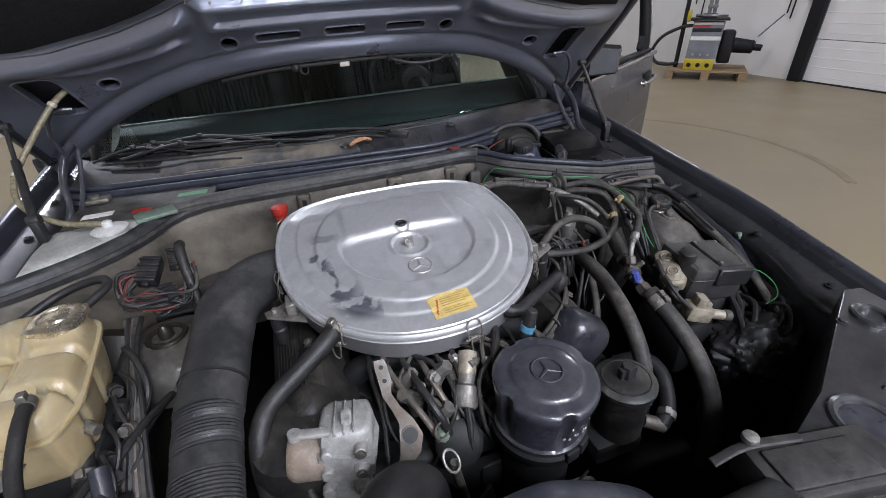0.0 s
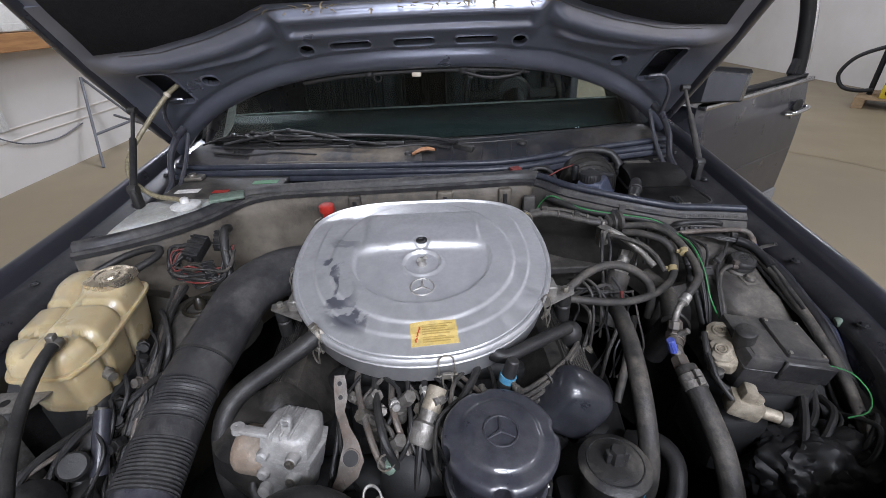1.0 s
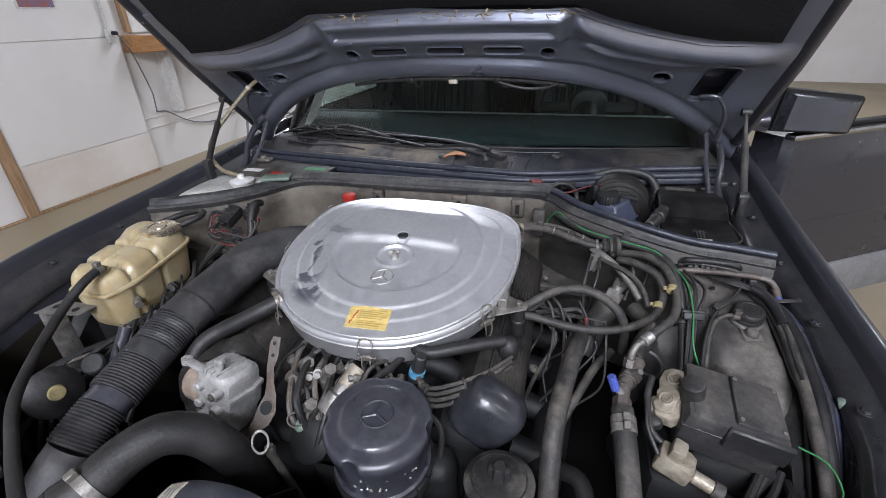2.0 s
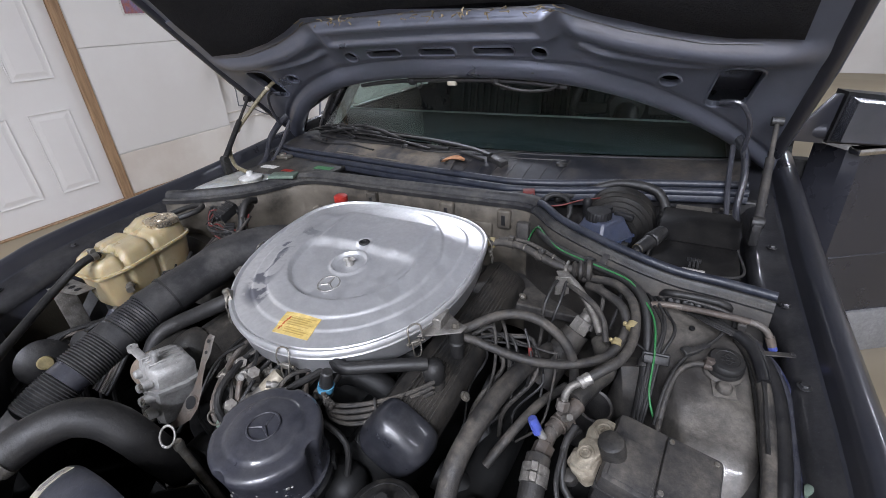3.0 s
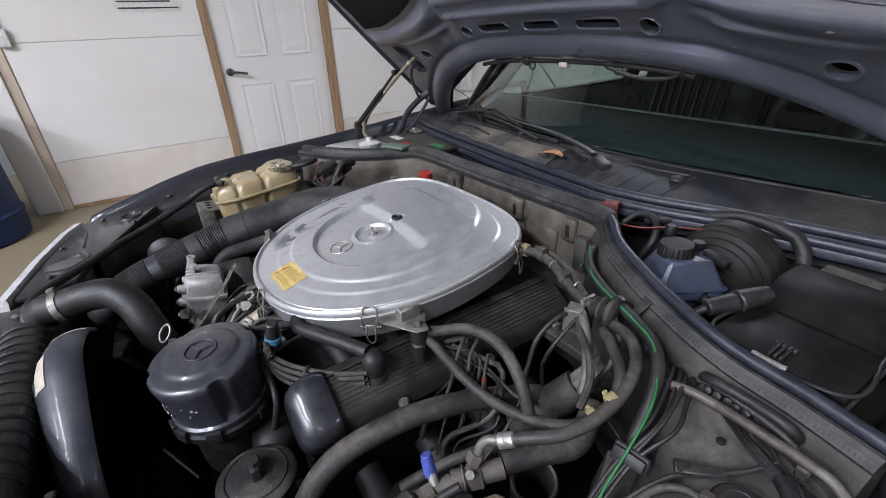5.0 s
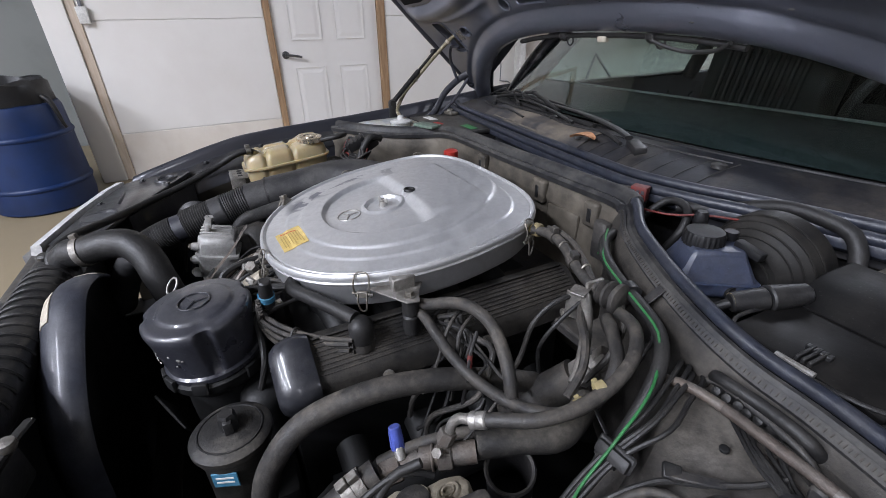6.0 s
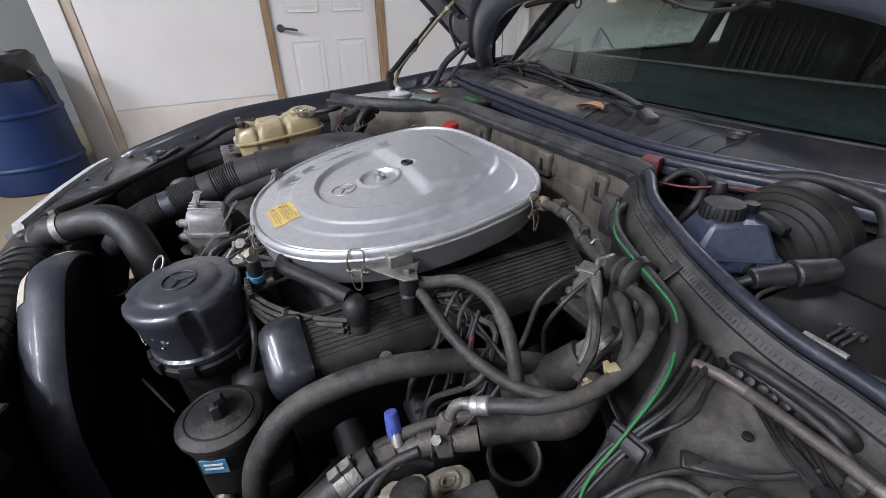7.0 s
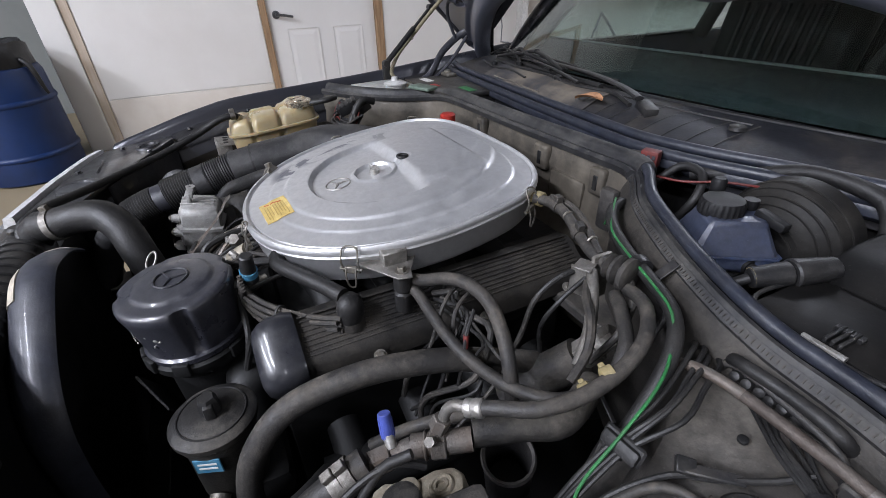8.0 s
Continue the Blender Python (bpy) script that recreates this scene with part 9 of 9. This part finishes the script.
for k in range(15):
    g = lambda w: rnd7.uniform(-w, w)
    red = k in (1, 6, 9)
    lo = 0.840 + g(0.016)
    part("wire", pipe([(-0.455 + g(0.012), 0.04 + g(0.015), 0.884 + g(0.006)), (-0.482 + g(0.014), 0.028 + g(0.012), 0.880 + g(0.010)), (-0.494 + g(0.012), 0.012 + g(0.010), 0.850 + g(0.012)), (-0.472 + g(0.018), 0.002 + g(0.012), lo), (-0.43 + g(0.02), 0.0 + g(0.012), lo - 0.004 + g(0.01)), (-0.395 + g(0.014), 0.012 + g(0.014), 0.835 + g(0.014)), (-0.39 + g(0.01), 0.04 + g(0.015), 0.868 + g(0.012))], 0.0019 if red else rnd7.choice((0.0021, 0.0028, 0.0036)), 8, 0.008), M_DARKRED if red else (M_RUBBER_DK, M_RUBBER, M_RUBBER_DK)[k % 3], wp)
hose("loom_branch", [(-0.405, 0.09, 0.895), (-0.40, 0.06, 0.903), (-0.396, 0.034, 0.875), (-0.390, 0.012, 0.83), (-0.385, -0.01, 0.77)], 0.0088, M_RUBBER_DK, "black loom dropping behind the duct", "wiring", segs=12)

# ---- radiator side ----
rad = thing("radiator", 0.0, -0.62, 0.26, "black radiator with a ribbed plastic top tank", "radiator")
part("core", box(-0.40, 0.40, -0.66, -0.60, 0.28, 0.74, 0.004), M_DARK, rad)
rings = []
for k in range(60):
    x = -0.24 + 0.50 * k / 59
    f = 1.0 if 0 < k < 59 else 0.8
    rings.append([(x, -0.625 + f * 0.036 * math.cos(a), 0.768 + f * 0.034 * math.copysign(abs(math.sin(a)) ** 0.7, math.sin(a))) for a in [2 * math.pi * j / 20 for j in range(20)]])
part("top_tank", skin(rings), M_PLASTIC, rad)
for k in range(14):
    x = -0.17 + 0.026 * k
    part("rib", torus(0.0365, 0.003, pose(x, -0.625, 0.768, 0, 90, 0), 24, 6, radians(100), radians(260)), M_PLASTIC, rad)
part("spout", pipe([(-0.215, -0.615, 0.775), (-0.208, -0.60, 0.80), (-0.20, -0.582, 0.812)], 0.026, 20), M_PLASTIC, rad)
part("filler", join(turned([(0.012, 0), (0.013, 0.01), (0.009, 0.014)], Matrix.Translation((-0.215, -0.628, 0.80)), 14), box(-0.23, -0.19, -0.64, -0.62, 0.795, 0.803, 0.003)), M_PLASTIC, rad)
hose("radiator_hose", [(-0.203, -0.588, 0.810), (-0.188, -0.563, 0.815), (-0.175, -0.52, 0.824), (-0.155, -0.485, 0.824), (-0.13, -0.462, 0.803), (-0.108, -0.450, 0.768), (-0.098, -0.438, 0.72), (-0.092, -0.42, 0.66)], 0.0265, M_RUBBER_DK, "thick black upper radiator hose with a band clamp", clamps=(0.09,), clamp_mat=M_ALU, segs=22)
sh = thing("fan_shroud", 0.16, -0.56, 0.4, "blue-black plastic fan shroud with yellowed stickers", "fan shroud")
BAND = curve_points([(-0.115, 0, 0.796), (-0.07, 0, 0.819), (-0.02, 0, 0.829), (0.016, 0, 0.826), (0.06, 0, 0.803), (0.096, 0, 0.780), (0.14, 0, 0.745), (0.172, 0, 0.70), (0.19, 0, 0.63), (0.195, 0, 0.44)], 0.012)
BLEN = [0.0]
for a, c in zip(BAND, BAND[1:]):
    BLEN.append(BLEN[-1] + (c - a).length)


def band_frame(s):
    """Place and outward direction at a way s along the shroud band."""
    x, z = float(np.interp(s, BLEN, [p.x for p in BAND])), float(np.interp(s, BLEN, [p.z for p in BAND]))
    x2, z2 = float(np.interp(s + 0.006, BLEN, [p.x for p in BAND])), float(np.interp(s + 0.006, BLEN, [p.z for p in BAND]))
    x1, z1 = float(np.interp(s - 0.006, BLEN, [p.x for p in BAND])), float(np.interp(s - 0.006, BLEN, [p.z for p in BAND]))
    d = Vector((x2 - x1, 0, z2 - z1)).normalized()
    return Vector((x, 0, z)), Vector((-d.z, 0, d.x)), d


FOLD = 0.232
upper, lower = [], []
for k in range(29):
    upper.append(FOLD * k / 28)
    lower.append(FOLD + (BLEN[-1] - FOLD) * k / 28)


def band_ring(w):
    c, n, d = band_frame(w)
    return ([c + n * h + Vector((0, y - 0.008 * smoothstep(-0.57, -0.52, y) * min(2.0, w / FOLD), 0)) for y, h in ((-0.60, -0.05), (-0.586, -0.028), (-0.578, -0.013), (-0.568, -0.004), (-0.556, 0.0), (-0.54, 0.001), (-0.524, -0.002), (-0.519, -0.006), (-0.521, -0.009), (-0.526, -0.006), (-0.556, -0.004), (-0.572, -0.011), (-0.582, -0.03), (-0.597, -0.052))])


part("duct", skin([band_ring(w) for w in upper]), M_SHROUD, sh, "curved shroud sheet")
part("lower_duct", skin([band_ring(w) for w in lower]), M_SHROUD, sh, "dark lower shroud piece")
part("frame_sheet", box(-0.08, 0.34, -0.606, -0.60, 0.45, 0.77, 0.002, 1), M_DARK, sh, "", False)


def band_patch(s0, s1, y0, y1, lift=0.0012):
    """A thin sticker that follows the band."""
    prof = ((-0.60, -0.05), (-0.586, -0.028), (-0.578, -0.013), (-0.568, -0.004), (-0.556, 0.0), (-0.54, 0.001), (-0.524, -0.002))
    rr = []
    for k in range(9):
        c, n, d = band_frame(s0 + (s1 - s0) * k / 8)
        up, dn = [], []
        for q in range(9):
            y = y0 + (y1 - y0) * q / 8
            h = float(np.interp(y, [p[0] for p in prof], [p[1] for p in prof]))
            up.append(c + n * (h + lift) + Vector((0, y - (0.0008 if h < -0.003 else 0), 0)))
            dn.append(c + n * (h + lift - 0.0008) + Vector((0, y, 0)))
        rr.append(up + dn[::-1])
    return skin(rr)


st1 = part("sticker", band_patch(0.004, 0.04, -0.574, -0.527), M_STICKER, sh, "yellowed paper sticker")
part("sticker", band_patch(0.108, 0.17, -0.584, -0.567), M_STICKER, sh, "torn yellowed sticker")
for k in range(3):
    part("text_bar", band_patch(0.014 + 0.008 * k, 0.0165 + 0.008 * k, -0.562, -0.534, 0.0017), M_CLADDING, st1, "")
lever = thing("hood_latch_lever", 0.22, -0.556, 0.77, "dusty black latch lever with a pale knob on the radiator", "lever")
part("arm", pipe([(0.215, -0.556, 0.782), (0.26, -0.558, 0.792), (0.33, -0.572, 0.79)], 0.006, 8, 0.01, 0.6), M_PLASTIC, lever)
part("knob", turned([(0.008, 0), (0.010, 0.004), (0.009, 0.01), (0.004, 0.012)], Matrix.Translation((0.268, -0.556, 0.794)), 14), M_ALU, lever, "pale worn knob")
part("cover", join(box(-0.085, 0.085, -0.04, 0.035, -0.04, 0.008, 0.006, 2, pose(0.335, -0.60, 0.778, 0, 2, -10)), box(-0.07, 0.05, -0.03, 0.02, 0.006, 0.012, 0.004, 2, pose(0.335, -0.60, 0.778, 0, 2, -10))), M_PLASTIC, lever, "black flat cover with a raised middle")
fan = thing("cooling_fan", 0.0, -0.47, 0.3, "black cooling fan with a belt pulley in front of the engine", "fan")
part("hub", turned([(0.06, 0), (0.06, 0.04), (0.04, 0.07)], along((0.0, -0.37, 0.5), (0.0, -1, 0.5)), 28), M_DARK, fan)
for k in range(7):
    a = 2 * math.pi * k / 7
    part("blade", moved(box(0.05, 0.2, -0.035, 0.035, -0.002, 0.002, 0.001, 1, pose(0, 0, 0, 28, 0, 0)), Matrix.Translation((0.0, -0.455, 0.5)) @ pose(0, 0, 0, 90, 0, 0) @ Matrix.Rotation(a, 4, "Z")), M_DARK, fan)
for r0, p in ((0.05, (0.16, -0.40, 0.5)), (0.045, (-0.15, -0.40, 0.55))):
    pu = thing("belt_pulley", *p, "dull metal belt pulley", "pulley", "pulleys")
    part("wheel", turned([(r0, 0), (r0, 0.006), (r0 * 0.85, 0.012), (r0, 0.018), (r0, 0.024), (r0 * 0.3, 0.03)], along(p, (p[0], -1, p[2])), 30), M_ALU, pu)

rings = []
for k in range(9):
    u = k / 8
    w = 0.002 + 0.013 * math.sin(math.pi * min(1, u * 1.05 + 0.02)) ** 0.7
    rings.append([(-0.025 + 0.062 * u, 0.412 + 0.012 * u + q * w, 0.930 + 0.010 * math.sin(2.6 * u) + 0.006 * abs(q) + dz) for q, dz in ((-1, 0), (-0.4, -0.001), (0.4, 0), (1, 0.002), (0.4, 0.0015), (-0.4, 0.0005))])
solo("dry_leaf", skin(rings), M_LEAF, "curled orange-brown dry leaf on the scuttle", "leaf")

# small gear in the left front corner
hose("drain_tube", [(-0.535, -0.215, 0.745), (-0.53, -0.24, 0.73), (-0.525, -0.28, 0.71), (-0.525, -0.34, 0.67), (-0.53, -0.40, 0.60)], 0.015, M_PLASTIC, "dark drain tube with a steel clamp below the coolant tank", "tube", clamps=(0.12,), segs=14)
rnd3 = random.Random(23)
for k in range(9):
    x0, y0 = -0.47 - 0.014 * k, -0.20 - 0.02 * k
    hose("corner_cable", [(-0.44 - 0.01 * k, -0.10 - 0.015 * k, 0.72), (x0, y0, 0.73 + rnd3.uniform(-0.03, 0.02)), (x0 - rnd3.uniform(0.0, 0.04), y0 - 0.06, 0.70 + rnd3.uniform(-0.03, 0.02)), (x0 + rnd3.uniform(-0.02, 0.03), y0 - 0.12, 0.65), (x0, y0 - 0.15, 0.56)], rnd3.choice((0.0028, 0.004, 0.006)), rnd3.choice((M_RUBBER_DK, M_RUBBER_DK, M_STEELPIPE)), "dark cable in the front corner of the bay", "cable", "corner cables", segs=8)

# fittings between the coolant tank and the duct
for k in range(7):
    p = Vector((-0.505 + 0.012 * (k % 3), -0.13 - 0.032 * k, 0.775 - 0.012 * k))
    q = p + Vector((rnd3.uniform(-0.5, 0.6), rnd3.uniform(-1, 0.2), rnd3.uniform(-0.2, 0.8)))
    solo("hose_union", join(turned([(0.008, -0.016), (0.008, 0.014)], along(p, q), 12), turned([(0.011, -0.004), (0.011, 0.005)], along(p, q), 6)), rnd3.choice((M_RUBBER_DK, M_PLASTIC, M_STEELPIPE)), "small union on the lines by the coolant tank", "fitting", "hose unions")
for k in range(6):
    y0 = -0.06 - 0.045 * k
    hose("tank_wire", [(-0.50, y0, 0.80 - 0.01 * k), (-0.485 + rnd3.uniform(-0.01, 0.01), y0 - 0.03, 0.79 - 0.012 * k), (-0.475 + rnd3.uniform(-0.02, 0.01), y0 - 0.07, 0.755 - 0.012 * k), (-0.49, y0 - 0.10, 0.70), (-0.50, y0 - 0.10, 0.62)], rnd3.choice((0.0025, 0.0035, 0.005)), M_RUBBER_DK, "thin black wire beside the coolant tank", "wire", "tank wires", segs=8)

# the car and all that sits in its bay stand by the car's axes
for ob in [o for o in scene.collection.objects if o.parent is None and o not in ROOM and o is not cam]:
    ob.matrix_basis = CAR @ ob.matrix_basis
